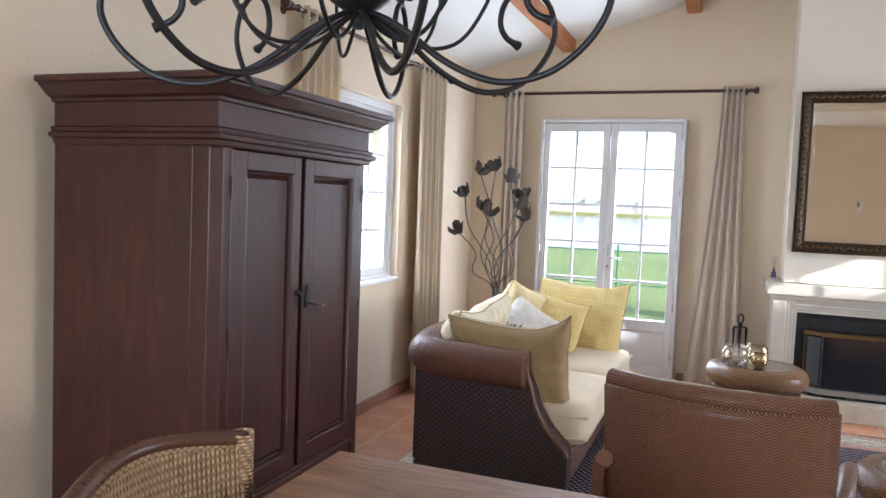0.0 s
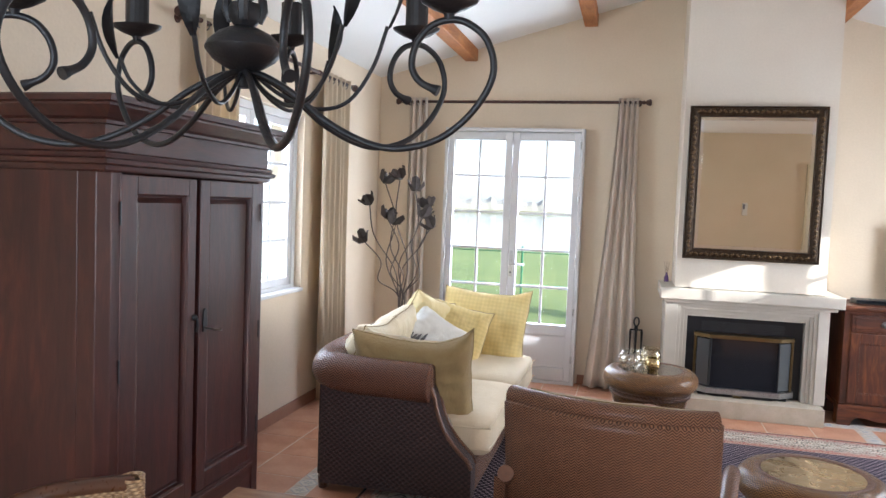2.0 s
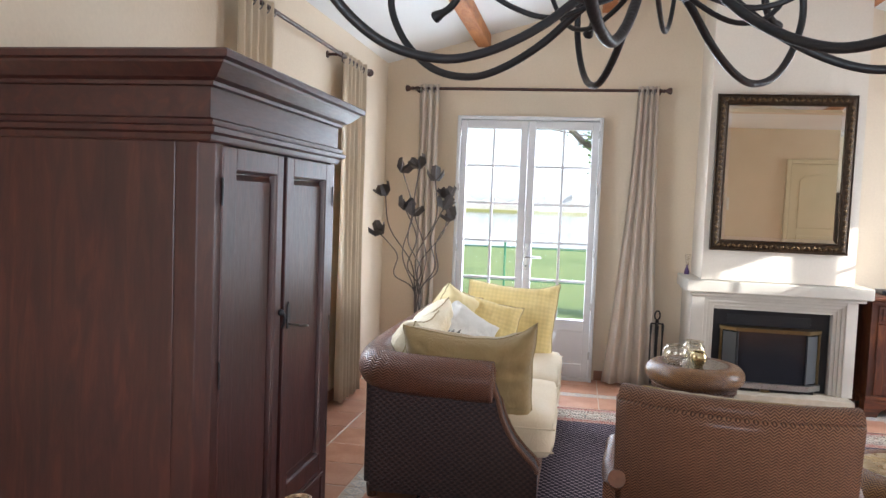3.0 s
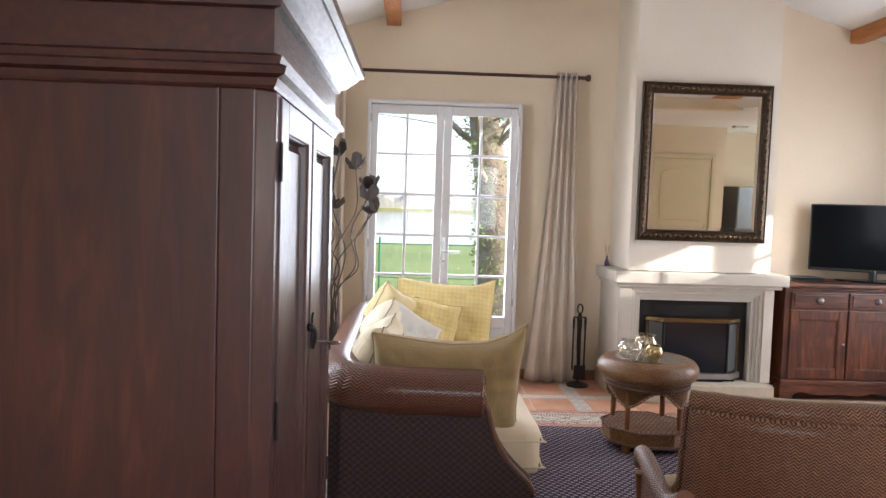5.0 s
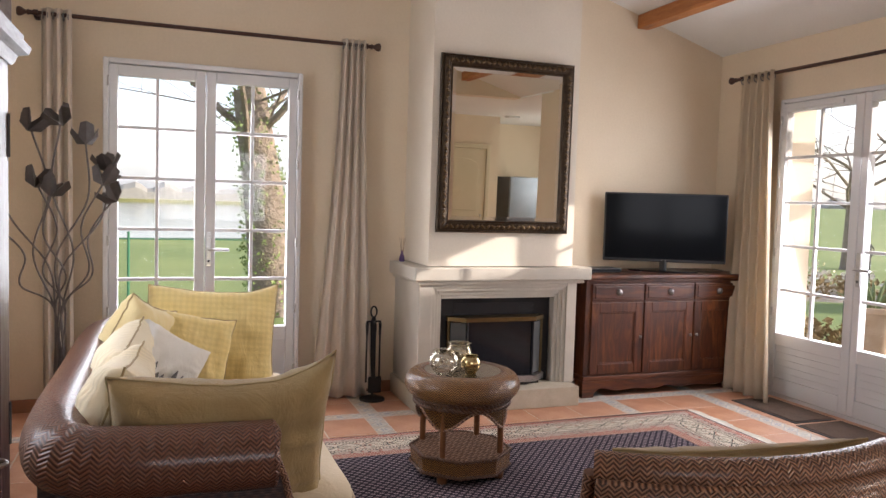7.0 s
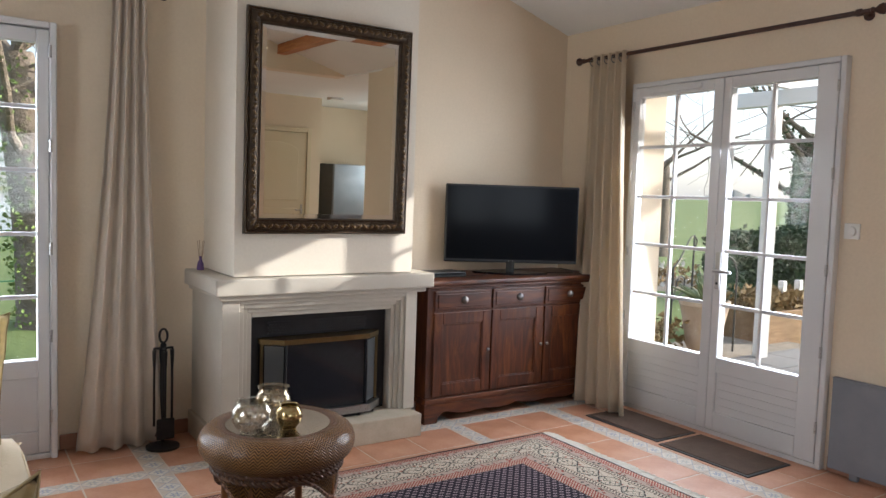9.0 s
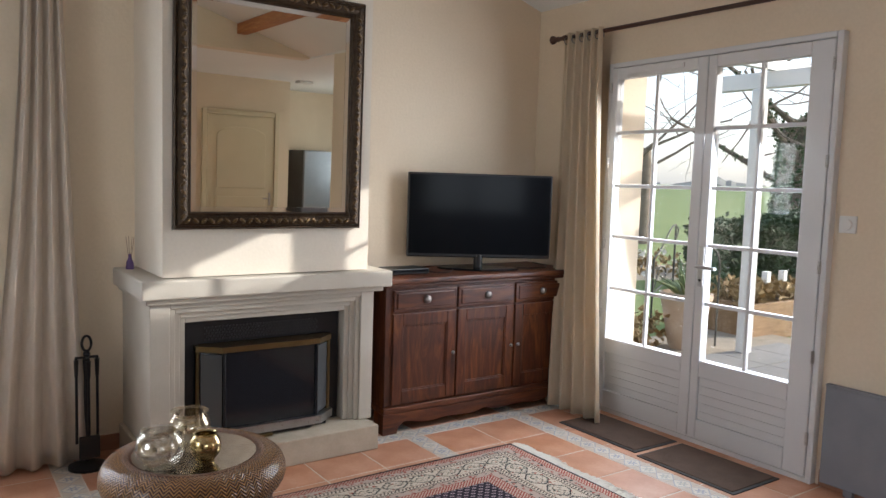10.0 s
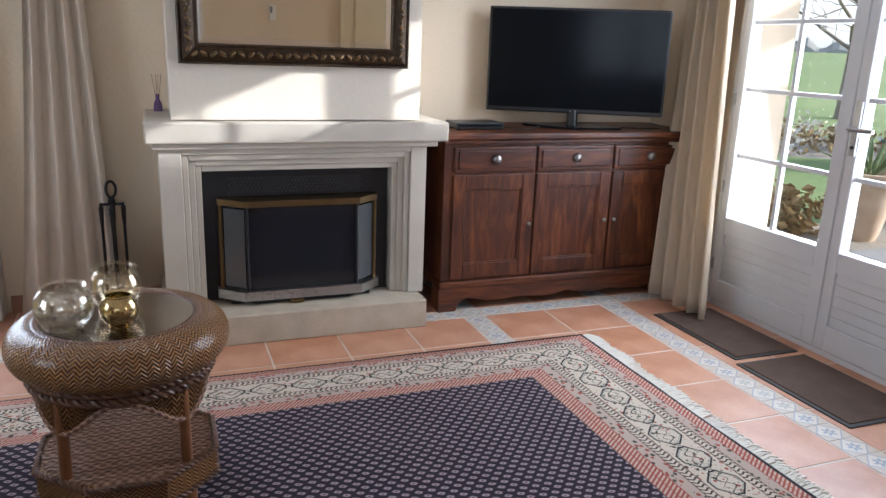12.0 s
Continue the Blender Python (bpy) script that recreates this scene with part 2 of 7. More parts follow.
def part(name, bm, material, parent=None, label="", smooth=False):
    """Links a bmesh, in world metres, as one mesh under a thing or a part."""
    bm.normal_update()
    box_uv(bm)
    if smooth:
        for f in bm.faces:
            f.smooth = True
        for e in bm.edges:
            if len(e.link_faces) == 2 and e.calc_face_angle(0) > 0.7:
                e.smooth = False
    mesh = bpy.data.meshes.new(name)
    if parent is not None:
        bm.transform(PLACE[parent].inverted())
    bm.to_mesh(mesh)
    bm.free()
    mesh.materials.append(material)
    ob = new(name, mesh)
    if parent is not None:
        ob.parent = parent
        PLACE[ob] = PLACE[parent]
    else:
        PLACE[ob] = Matrix()
    if label:
        ob["label"] = label
    return ob


def setting(name, bm, material, label, category, smooth=False):
    return tagged(part(name, bm, material, None, "", smooth), label, category, "", "structure")


def join(*bms):
    """Several bmeshes as one."""
    out = bms[0]
    for b in bms[1:]:
        m = bpy.data.meshes.new("tmp")
        b.to_mesh(m)
        b.free()
        out.from_mesh(m)
        bpy.data.meshes.remove(m)
    return out


def box(x0, y0, z0, x1, y1, z1, bevel=0.0, seg=2):
    bm = bmesh.new()
    bmesh.ops.create_cube(bm, size=1, matrix=Matrix.LocRotScale(((x0 + x1) / 2, (y0 + y1) / 2, (z0 + z1) / 2), None, (abs(x1 - x0), abs(y1 - y0), abs(z1 - z0))))
    if bevel:
        bmesh.ops.bevel(bm, geom=list(bm.edges), offset=bevel, segments=seg, profile=0.5, affect="EDGES")
    return bm


def prism(poly, axis, a, b, bevel=0.0):
    """A polygon of (p, q) pulled along an axis from a to b; p, q are the other two axes in order."""
    bm = bmesh.new()
    i, j = ((1, 2), (0, 2), (0, 1))[axis]
    rings = []
    for w in (a, b):
        ring = []
        for p, q in poly:
            co = [0, 0, 0]
            co[axis], co[i], co[j] = w, p, q
            ring.append(bm.verts.new(co))
        rings.append(ring)
    bm.faces.new(rings[0])
    bm.faces.new(list(reversed(rings[1])))
    for n in range(len(poly)):
        m = (n + 1) % len(poly)
        bm.faces.new((rings[0][n], rings[0][m], rings[1][m], rings[1][n]))
    bmesh.ops.recalc_face_normals(bm, faces=list(bm.faces))
    if bevel:
        bmesh.ops.bevel(bm, geom=[e for e in bm.edges if e.calc_face_angle(0) > 0.5], offset=bevel, segments=2, profile=0.5, affect="EDGES")
    return bm


def lathe(profile, at=(0, 0, 0), seg=32, wobble=0.0):
    """Turns (radius, height) pairs round the z axis through at, with UV in metres."""
    bm = bmesh.new()
    uv = bm.loops.layers.uv.new("UVMap")
    rmax = max(r for r, z in profile)
    rings, dist = [], [0.0]
    for (r, z), (r2, z2) in zip(profile, profile[1:]):
        dist.append(dist[-1] + math.hypot(r2 - r, z2 - z))
    for r, z in profile:
        rings.append([bm.verts.new((at[0] + max(r, 1e-4) * math.cos(2 * math.pi * k / seg), at[1] + max(r, 1e-4) * math.sin(2 * math.pi * k / seg), at[2] + z)) for k in range(seg)])
    for n in range(len(rings) - 1):
        for k in range(seg):
            m = (k + 1) % seg
            f = bm.faces.new((rings[n][k], rings[n][m], rings[n + 1][m], rings[n + 1][k]))
            for l, (kk, nn) in zip(f.loops, ((k, n), (k + 1, n), (k + 1, n + 1), (k, n + 1))):
                l[uv].uv = (2 * math.pi * rmax * kk / seg, dist[nn])
    for ring, flip in ((rings[0], True), (rings[-1], False)):
        f = bm.faces.new(list(reversed(ring)) if flip else ring)
        for l in f.loops:
            l[uv].uv = (l.vert.co.x, l.vert.co.y)
    bmesh.ops.recalc_face_normals(bm, faces=list(bm.faces))
    return bm


def spline(points, steps=8):
    """Catmull-Rom through points."""
    pts = [Vector(p) for p in points]
    pts = [pts[0] * 2 - pts[1]] + pts + [pts[-1] * 2 - pts[-2]]
    out = []
    for a, b, c, d in zip(pts, pts[1:], pts[2:], pts[3:]):
        for s in range(steps):
            t = s / steps
            out.append(0.5 * ((2 * b) + (c - a) * t + (2 * a - 5 * b + 4 * c - d) * t * t + (3 * b - a - 3 * c + d) * t ** 3))
    out.append(pts[-2])
    return out


def tube(points, radius, seg=8, closed=False):
    """A round bar along points; radius: a number or one for each point."""
    pts = [Vector(p) for p in points]
    n = len(pts)
    rad = radius if isinstance(radius, (list, tuple)) else [radius] * n
    bm = bmesh.new()
    uv = bm.loops.layers.uv.new("UVMap")
    rings, up, run = [], None, [0.0]
    for a, b in zip(pts, pts[1:]):
        run.append(run[-1] + (b - a).length)
    for k, p in enumerate(pts):
        a = pts[k - 1] if k or closed else p
        b = pts[(k + 1) % n] if k < n - 1 or closed else p
        d = (b - a).normalized()
        if up is None:
            up = d.orthogonal().normalized()
        up = (up - d * up.dot(d)).normalized()
        side = d.cross(up)
        rings.append([bm.verts.new(p + (up * math.cos(2 * math.pi * s / seg) + side * math.sin(2 * math.pi * s / seg)) * rad[k]) for s in range(seg)])
    rmax = max(rad)
    for k in range(n if closed else n - 1):
        r0, r1 = rings[k], rings[(k + 1) % n]
        for s in range(seg):
            m = (s + 1) % seg
            f = bm.faces.new((r0[s], r0[m], r1[m], r1[s]))
            va, vb = run[k], run[k + 1] if k + 1 < n else run[k] + 0.01
            for l, q in zip(f.loops, ((s, va), (s + 1, va), (s + 1, vb), (s, vb))):
                l[uv].uv = (q[1], 2 * math.pi * rmax * q[0] / seg)
    if not closed:
        bm.faces.new(list(reversed(rings[0])))
        bm.faces.new(rings[-1])
    bmesh.ops.recalc_face_normals(bm, faces=list(bm.faces))
    return bm


def ball(at, r, squash=(1, 1, 1), seg=16):
    bm = bmesh.new()
    bmesh.ops.create_uvsphere(bm, u_segments=seg, v_segments=max(6, seg // 2), radius=r, matrix=Matrix.LocRotScale(at, None, squash))
    return bm


def moved(bm, m):
    bm.transform(m)
    return bm


# ---- the room ----
XW, XE, YN = -2.18, 3.03, 6.50
XR, ZR, ZE = 0.55, 3.33, 2.58
ZF = 2.56                          # height of the flat ceiling at the rear
YS, YK, XK = -1.0, -2.3, 5.9      # rear wall, kitchen wall, kitchen's far side
YB = 1.6                           # where the flat ceiling of the rear begins
YE0 = 2.2                          # where the east wall ends and the room widens


def wall_with_holes(axis, at0, at1, lo, hi, ztop, holes):
    """A wall across x (axis 1) or y (axis 0), from at0 to at1 thick, with holes (a, b, z0, z1)."""
    bms, cut = [], sorted(holes)

    def blk(a, b, z0, z1):
        if b - a > 1e-4 and z1 - z0 > 1e-4:
            bms.append(box(at0, a, z0, at1, b, z1) if axis == 0 else box(a, at0, z0, b, at1, z1))

    p = lo
    for a, b, z0, z1 in cut:
        blk(p, a, 0, ztop)
        blk(a, b, 0, z0)
        blk(a, b, z1, ztop)
        p = b
    blk(p, hi, 0, ztop)
    return join(*bms)


# door and window openings
D1 = (-1.545, -0.365, 0.0, 2.14)
D2 = (4.375, 5.80, 0.0, 2.15)
W1 = (3.62, 4.92, 0.84, 2.06)
# W2 is an unseen opening, added to let fill light in from the rear
W2 = (-1.5, 0.4, 0.9, 2.1)
W3 = (-1.2, 0.6, 1.0, 2.1)

setting("wall_north", join(wall_with_holes(1, YN, YN + 0.3, XW - 0.3, XE + 0.3, ZE, [D1]), prism([(XW, ZE), (XE, ZE), (XR, ZR)], 1, YN, YN + 0.3)), WALL, "cream plastered gable wall with a glazed door", "wall")
setting("wall_west", wall_with_holes(0, XW - 0.3, XW, YS - 0.3, YN, ZE, [W1]), WALL, "cream plastered side wall with a window", "wall")
setting("wall_east", wall_with_holes(0, XE, XE + 0.3, YE0, YN, ZE, [D2]), WALL, "cream plastered side wall with glazed garden doors", "wall")
setting("wall_south", wall_with_holes(1, YS - 0.3, YS, XW, 3.92, ZF, [W2]), WALL, "plain cream rear wall with a panelled door", "wall")
setting("wall_kitchen", join(box(3.92, YK - 0.3, 0, XK, YK, ZF), box(3.74, YK, 0, 3.92, YS - 0.3, ZF), wall_with_holes(0, XK, XK + 0.3, YK, YE0 + 0.3, ZF, [W3]), box(XE + 0.3, YE0, 0, XK, YE0 + 0.3, ZF)), WALL, "plain cream kitchen walls", "wall")
setting("wall_gable_rear", join(box(XW, YB - 0.2, ZF, XE, YB, ZE), prism([(XW, ZE), (XE, ZE), (XR, ZR)], 1, YB - 0.2, YB)), WALL, "cream plastered gable above the lower ceiling", "wall")
ceil_poly = [(XW - 0.3, ZE), (XW, ZE), (XR, ZR), (XE, ZE), (XE + 0.3, ZE), (XE + 0.3, ZE + 0.2), (XR, ZR + 0.25), (XW - 0.3, ZE + 0.2)]
setting("ceiling", join(prism(ceil_poly, 1, YB, YN), box(XW, YK - 0.3, ZF, XK + 0.3, YB - 0.2, ZF + 0.2), box(XE, YB - 0.2, ZF, XK + 0.3, YE0 + 0.3, ZF + 0.14)), CEIL, "white pitched ceiling over the living room", "ceiling")


def ceil_z(x):
    return ZE + (ZR - ZE) * ((x - XW) / (XR - XW) if x < XR else (XE - x) / (XE - XR))


for x in (-1.42, -0.42, 1.42, 2.21):
    z = min(ceil_z(x), ceil_z(x + 0.11))
    tagged(part("ceiling_beam", box(x, YB, z - 0.075, x + 0.11, YN, z + 0.03, 0.008), BEAM), "orange-brown varnished pine beam under the white ceiling", "beam", "ceiling beams", "structure")

# chimney breast above the fireplace
setting("chimney_breast", prism([(0.38, 0.93), (1.42, 0.93), (1.42, ceil_z(1.42)), (XR, ZR), (0.38, ceil_z(0.38))], 1, 5.97, YN), BREAST, "pale plastered chimney breast above the mantel", "chimney breast")


def skirting(name, bm):
    return setting(name, bm, SKIRT, "terracotta tile skirting along the wall", "skirting")


SKIRT = plain("terracotta_skirting", (0.30, 0.14, 0.08), (0.36, 0.18, 0.11), 0.5, 6, 120, 0.1)
skirting("baseboard_west", box(XW, YS, 0, XW + 0.012, YN, 0.08, 0.003))
skirting("baseboard_north", join(box(XW + 0.013, YN - 0.012, 0, D1[0] - 0.02, YN, 0.08, 0.003), box(D1[1] + 0.02, YN - 0.012, 0, 0.30, YN, 0.08, 0.003), box(1.47, YN - 0.012, 0, XE, YN, 0.08, 0.003)))
skirting("baseboard_east", join(box(XE - 0.012, YE0, 0, XE, D2[0] - 0.02, 0.08, 0.003), box(XE - 0.012, D2[1] + 0.02, 0, XE, YN - 0.013, 0.08, 0.003)))

FLOORBED = plain("pale_grout", (0.60, 0.52, 0.44), (0.68, 0.60, 0.52), 0.85, 8, 200, 0.3)
floor_ob = setting("floor", join(box(XW - 0.3, YS - 0.3, -0.15, XE + 0.28, YN + 0.28, -0.0016), box(XE + 0.28, YS - 0.3, -0.15, XK + 0.3, YE0 + 0.3, -0.0016), box(3.74, YK - 0.3, -0.15, XK + 0.3, YS - 0.3, -0.0016)), FLOORBED, "terracotta tiled floor with pale joints and blue patterned strips", "floor")


# ---- glazed doors and window ----
def glazed_leaf(owner, a, b, z0, z1, plane, axis, glass_lo, glass_hi, gz0, gz1, bars, out, boards=0):
    """One door leaf: stiles, rails, lower panel, panes and glazing bars. out: +1 when outside is along the positive axis."""
    d0, d1 = plane - 0.03, plane + 0.03

    def B(p0, q0, p1, q1, t0=d0, t1=d1, bv=0.005):
        return box(t0, p0, q0, t1, p1, q1, bv) if axis == 0 else box(p0, t0, q0, p1, t1, q1, bv)

    leaf = part("door_leaf", join(B(a, z0, glass_lo, z1), B(glass_hi, z0, b, z1), B(glass_lo, gz1, glass_hi, z1), B(glass_lo, gz0 - 0.09, glass_hi, gz0), B(glass_lo, z0, glass_hi, z0 + 0.11)), PVC, owner)
    inner = -out
    part("lower_panel", B(glass_lo, z0 + 0.11, glass_hi, gz0 - 0.09, plane - 0.012, plane + 0.012, 0.002), PVC, leaf)
    for k in range(boards):
        h = (gz0 - 0.09 - z0 - 0.11) / boards
        s = z0 + 0.11 + k * h
        off = plane + inner * 0.012
        part("panel_board", B(glass_lo + 0.002, s + 0.002, glass_hi - 0.002, s + h - 0.002, min(off, off + inner * 0.006), max(off, off + inner * 0.006), 0.002), PVC, leaf)
    mid = (glass_lo + glass_hi) / 2
    part("glazing_bar", B(mid - 0.010, gz0, mid + 0.010, gz1, plane - 0.012, plane + 0.012, 0.003), PVC, leaf)
    for z in bars:
        part("glazing_bar", B(glass_lo, z - 0.010, glass_hi, z + 0.010, plane - 0.0125, plane + 0.0125, 0.003), PVC, leaf)
    zs = [gz0] + list(reversed(bars)) + [gz1]
    for za, zb in zip(zs, zs[1:]):
        for p, q in ((glass_lo, mid), (mid, glass_hi)):
            pane = part("pane", B(p, za, q, zb, plane - 0.003, plane + 0.003, 0), GLASS, leaf)
            pane.visible_shadow = False
    return leaf


BARS1 = [1.735, 1.43, 1.12, 0.81]
door1 = thing("door_1", (-0.955, YN - 0.07, 0), "white glazed double door to the lawn, closed", "door", "", "structure")
part("door_frame", join(box(D1[0], YN - 0.12, 0, D1[0] + 0.03, YN + 0.02, 2.14, 0.006), box(D1[1] - 0.03, YN - 0.12, 0, D1[1], YN + 0.02, 2.14, 0.006), box(D1[0] + 0.03, YN - 0.12, 2.11, D1[1] - 0.03, YN + 0.02, 2.14, 0.006), box(D1[0] + 0.03, YN - 0.10, -0.004, D1[1] - 0.03, YN + 0.10, 0.025, 0.004)), PVC, door1)
leaf_a = glazed_leaf(door1, D1[0] + 0.032, -0.962, 0.03, 2.105, YN - 0.07, 1, -1.463, -1.022, 0.50, 2.04, BARS1, 1)
leaf_b = glazed_leaf(door1, -0.958, D1[1] - 0.032, 0.03, 2.105, YN - 0.07, 1, -0.898, -0.451, 0.50, 2.04, BARS1, 1)
BARS2 = [1.73, 1.41, 1.10, 0.78]
door2 = thing("door_2", (XE - 0.02, 5.09, 0), "white glazed double door to the terrace, closed", "door", "", "structure")
part("door_frame", join(box(XE - 0.045, D2[0], 0, XE + 0.06, D2[0] + 0.03, 2.15, 0.006), box(XE - 0.045, D2[1] - 0.03, 0, XE + 0.06, D2[1], 2.15, 0.006), box(XE - 0.045, D2[0] + 0.03, 2.12, XE + 0.06, D2[1] - 0.03, 2.15, 0.006), box(XE - 0.04, D2[0] + 0.03, -0.004, XE + 0.10, D2[1] - 0.03, 0.025, 0.004)), PVC, door2)
leaf_c = glazed_leaf(door2, D2[0] + 0.032, 5.086, 0.03, 2.115, XE - 0.02, 0, 4.52, 5.035, 0.468, 2.052, BARS2, 1, 5)
leaf_d = glazed_leaf(door2, 5.09, D2[1] - 0.032, 0.03, 2.115, XE - 0.02, 0, 5.155, 5.725, 0.468, 2.052, BARS2, 1, 5)


def lever(owner, at, along, inward):
    """A plate with a lever handle; along and inward are unit vectors."""
    a, n = Vector(along), Vector(inward)
    p = Vector(at)
    plate = [p + a * s * 0.016 + Vector((0, 0, h)) for s in (-1, 1) for h in (-0.11, 0.11)]
    lo = [min(q[i] for q in plate) for i in range(3)]
    hi = [max(q[i] for q in plate) for i in range(3)]
    for i in range(3):
        if abs(n[i]) > 0.5:
            lo[i], hi[i] = sorted((p[i], p[i] + n[i] * 0.008))
    h = part("door_handle", box(*lo, *hi, 0.003), STEEL, owner, "brushed metal lever handle")
    part("lever", tube(spline([p + n * 0.005, p + n * 0.045, p + n * 0.052 + a * 0.02, p + n * 0.05 + a * 0.12], 5), 0.009, 8), STEEL, h, "", True)
    part("keyhole", ball(p + n * 0.009 - Vector((0, 0, 0.075)), 0.008, seg=8), BLACK, h)


lever(leaf_b, (-0.935, YN - 0.10, 1.0), (1, 0, 0), (0, -1, 0))
lever(leaf_c, (XE - 0.05, 5.055, 0.985), (0, -1, 0), (-1, 0, 0))
for owner, axis in ((door1, 1), (door2, 0)):
    for z in (0.22, 0.62, 1.05, 1.55, 2.0):
        for e in ((D1[0] + 0.03, D1[1] - 0.03) if axis == 1 else (D2[0] + 0.03, D2[1] - 0.03)):
            at = (e, YN - 0.125, z) if axis == 1 else (XE - 0.052, e, z)
            part("hinge", tube([(at[0], at[1], at[2] - 0.03), (at[0], at[1], at[2] + 0.03)], 0.008, 8), STEEL, owner)
part("vent", box(XE - 0.066, 5.24, 2.068, XE - 0.05, 5.64, 2.098, 0.004), PVC, leaf_d, "slim white air vent")

win = thing("window_1", (XW - 0.1, 4.25, W1[2]), "white casement window with small panes, closed", "window", "", "structure")
part("window_frame", join(box(XW - 0.14, W1[0], W1[2], XW - 0.05, W1[0] + 0.05, W1[3], 0.004), box(XW - 0.14, W1[1] - 0.05, W1[2], XW - 0.05, W1[1], W1[3], 0.004), box(XW - 0.14, W1[0] + 0.05, W1[3] - 0.05, XW - 0.05, W1[1] - 0.05, W1[3], 0.004), box(XW - 0.14, W1[0] + 0.05, W1[2], XW - 0.05, W1[1] - 0.05, W1[2] + 0.05, 0.004)), PVC, win)
part("window_sill", box(XW - 0.05, W1[0] + 0.002, W1[2], XW + 0.02, W1[1] - 0.002, W1[2] + 0.025, 0.005), PVC, win)
for a, b in ((W1[0] + 0.05, 4.268), (4.272, W1[1] - 0.05)):
    sash = part("sash", join(box(XW - 0.115, a, W1[2] + 0.05, XW - 0.06, a + 0.05, W1[3] - 0.05, 0.004), box(XW - 0.115, b - 0.05, W1[2] + 0.05, XW - 0.06, b, W1[3] - 0.05, 0.004), box(XW - 0.115, a + 0.05, W1[3] - 0.10, XW - 0.06, b - 0.05, W1[3] - 0.05, 0.004), box(XW - 0.115, a + 0.05, W1[2] + 0.05, XW - 0.06, b - 0.05, W1[2] + 0.10, 0.004)), PVC, win)
    m = (a + b) / 2
    part("glazing_bar", box(XW - 0.10, m - 0.01, W1[2] + 0.10, XW - 0.075, m + 0.01, W1[3] - 0.10, 0.002), PVC, sash)
    zs = [W1[2] + 0.10 + k * (W1[3] - W1[2] - 0.2) / 4 for k in range(5)]
    for z in zs[1:-1]:
        part("glazing_bar", box(XW - 0.101, a + 0.05, z - 0.01, XW - 0.074, b - 0.05, z + 0.01, 0.002), PVC, sash)
    pane = part("pane", box(XW - 0.09, a + 0.05, W1[2] + 0.1, XW - 0.085, b - 0.05, W1[3] - 0.1), GLASS, sash)
    pane.visible_shadow = False
part("window_handle", join(box(XW - 0.06, 4.24, 1.30, XW - 0.05, 4.30, 1.42, 0.004), tube(spline([(XW - 0.05, 4.27, 1.40), (XW - 0.01, 4.27, 1.40), (XW - 0.005, 4.27, 1.30)], 5), 0.009)), PVC, win, "white window handle")

# rear window out of view, added as a source of fill light
win2 = thing("added_window_2", (-0.55, YS - 0.1, W2[2]), "unseen white rear window added for fill light", "window", "", "structure")
part("window_frame", join(box(W2[0], YS - 0.14, W2[2], W2[0] + 0.06, YS - 0.05, W2[3], 0.004), box(W2[1] - 0.06, YS - 0.14, W2[2], W2[1], YS - 0.05, W2[3], 0.004), box(W2[0] + 0.06, YS - 0.14, W2[3] - 0.06, W2[1] - 0.06, YS - 0.05, W2[3], 0.004), box(W2[0] + 0.06, YS - 0.14, W2[2], W2[1] - 0.06, YS - 0.05, W2[2] + 0.06, 0.004), box(-0.58, YS - 0.14, W2[2] + 0.06, -0.52, YS - 0.05, W2[3] - 0.06, 0.004)), PVC, win2)
for a, b in ((W2[0] + 0.06, -0.58), (-0.52, W2[1] - 0.06)):
    pane = part("pane", box(a, YS - 0.10, W2[2] + 0.06, b, YS - 0.094, W2[3] - 0.06), GLASS, win2)
    pane.visible_shadow = False

win3 = thing("window_3", (XK + 0.1, -0.3, W3[2]), "white kitchen window", "window", "", "structure")
part("window_frame", join(box(XK + 0.05, W3[0], W3[2], XK + 0.14, W3[0] + 0.06, W3[3], 0.004), box(XK + 0.05, W3[1] - 0.06, W3[2], XK + 0.14, W3[1], W3[3], 0.004), box(XK + 0.05, W3[0] + 0.06, W3[3] - 0.06, XK + 0.14, W3[1] - 0.06, W3[3], 0.004), box(XK + 0.05, W3[0] + 0.06, W3[2], XK + 0.14, W3[1] - 0.06, W3[2] + 0.06, 0.004)), PVC, win3)
pane = part("pane", box(XK + 0.09, W3[0] + 0.06, W3[2] + 0.06, XK + 0.096, W3[1] - 0.06, W3[3] - 0.06), GLASS, win3)
pane.visible_shadow = False


# ---- fireplace, mirror ----
fire = thing("fireplace", (0.9, 5.95, 0), "cream stone fireplace with a moulded surround and mantel shelf", "fireplace", "", "structure")
FX0, FX1, OX0, OX1, FY = 0.32, 1.455, 0.485, 1.305, 5.955
part("pilaster", box(FX0, FY, 0.13, OX0 - 0.075, YN, 0.84, 0.004), STONE, fire)
part("pilaster", box(OX1 + 0.075, FY, 0.13, FX1, YN, 0.84, 0.004), STONE, fire)
part("lintel", box(OX0 - 0.075, FY, 0.715 + 0.075, OX1 + 0.075, YN, 0.84, 0.004), STONE, fire)
for k, (e, dy) in enumerate(((0.075, 0.012), (0.050, 0.028), (0.025, 0.040))):
    a, b, z, w = OX0 - e, OX1 + e, 0.715 + e, 0.025
    for mould in (box(a, FY + dy, 0.13, a + w, FY + 0.3, z, 0.004), box(b - w, FY + dy, 0.13, b, FY + 0.3, z, 0.004), box(a + w, FY + dy, z - w, b - w, FY + 0.3, z, 0.004)):
        part("moulding", mould, STONE, fire)
part("mantel_shelf", box(0.275, 5.905, 0.84, 1.54, YN, 0.925, 0.008), STONE, fire)
part("bed_mould", box(0.30, 5.93, 0.815, 1.50, YN, 0.84, 0.006), STONE, fire)
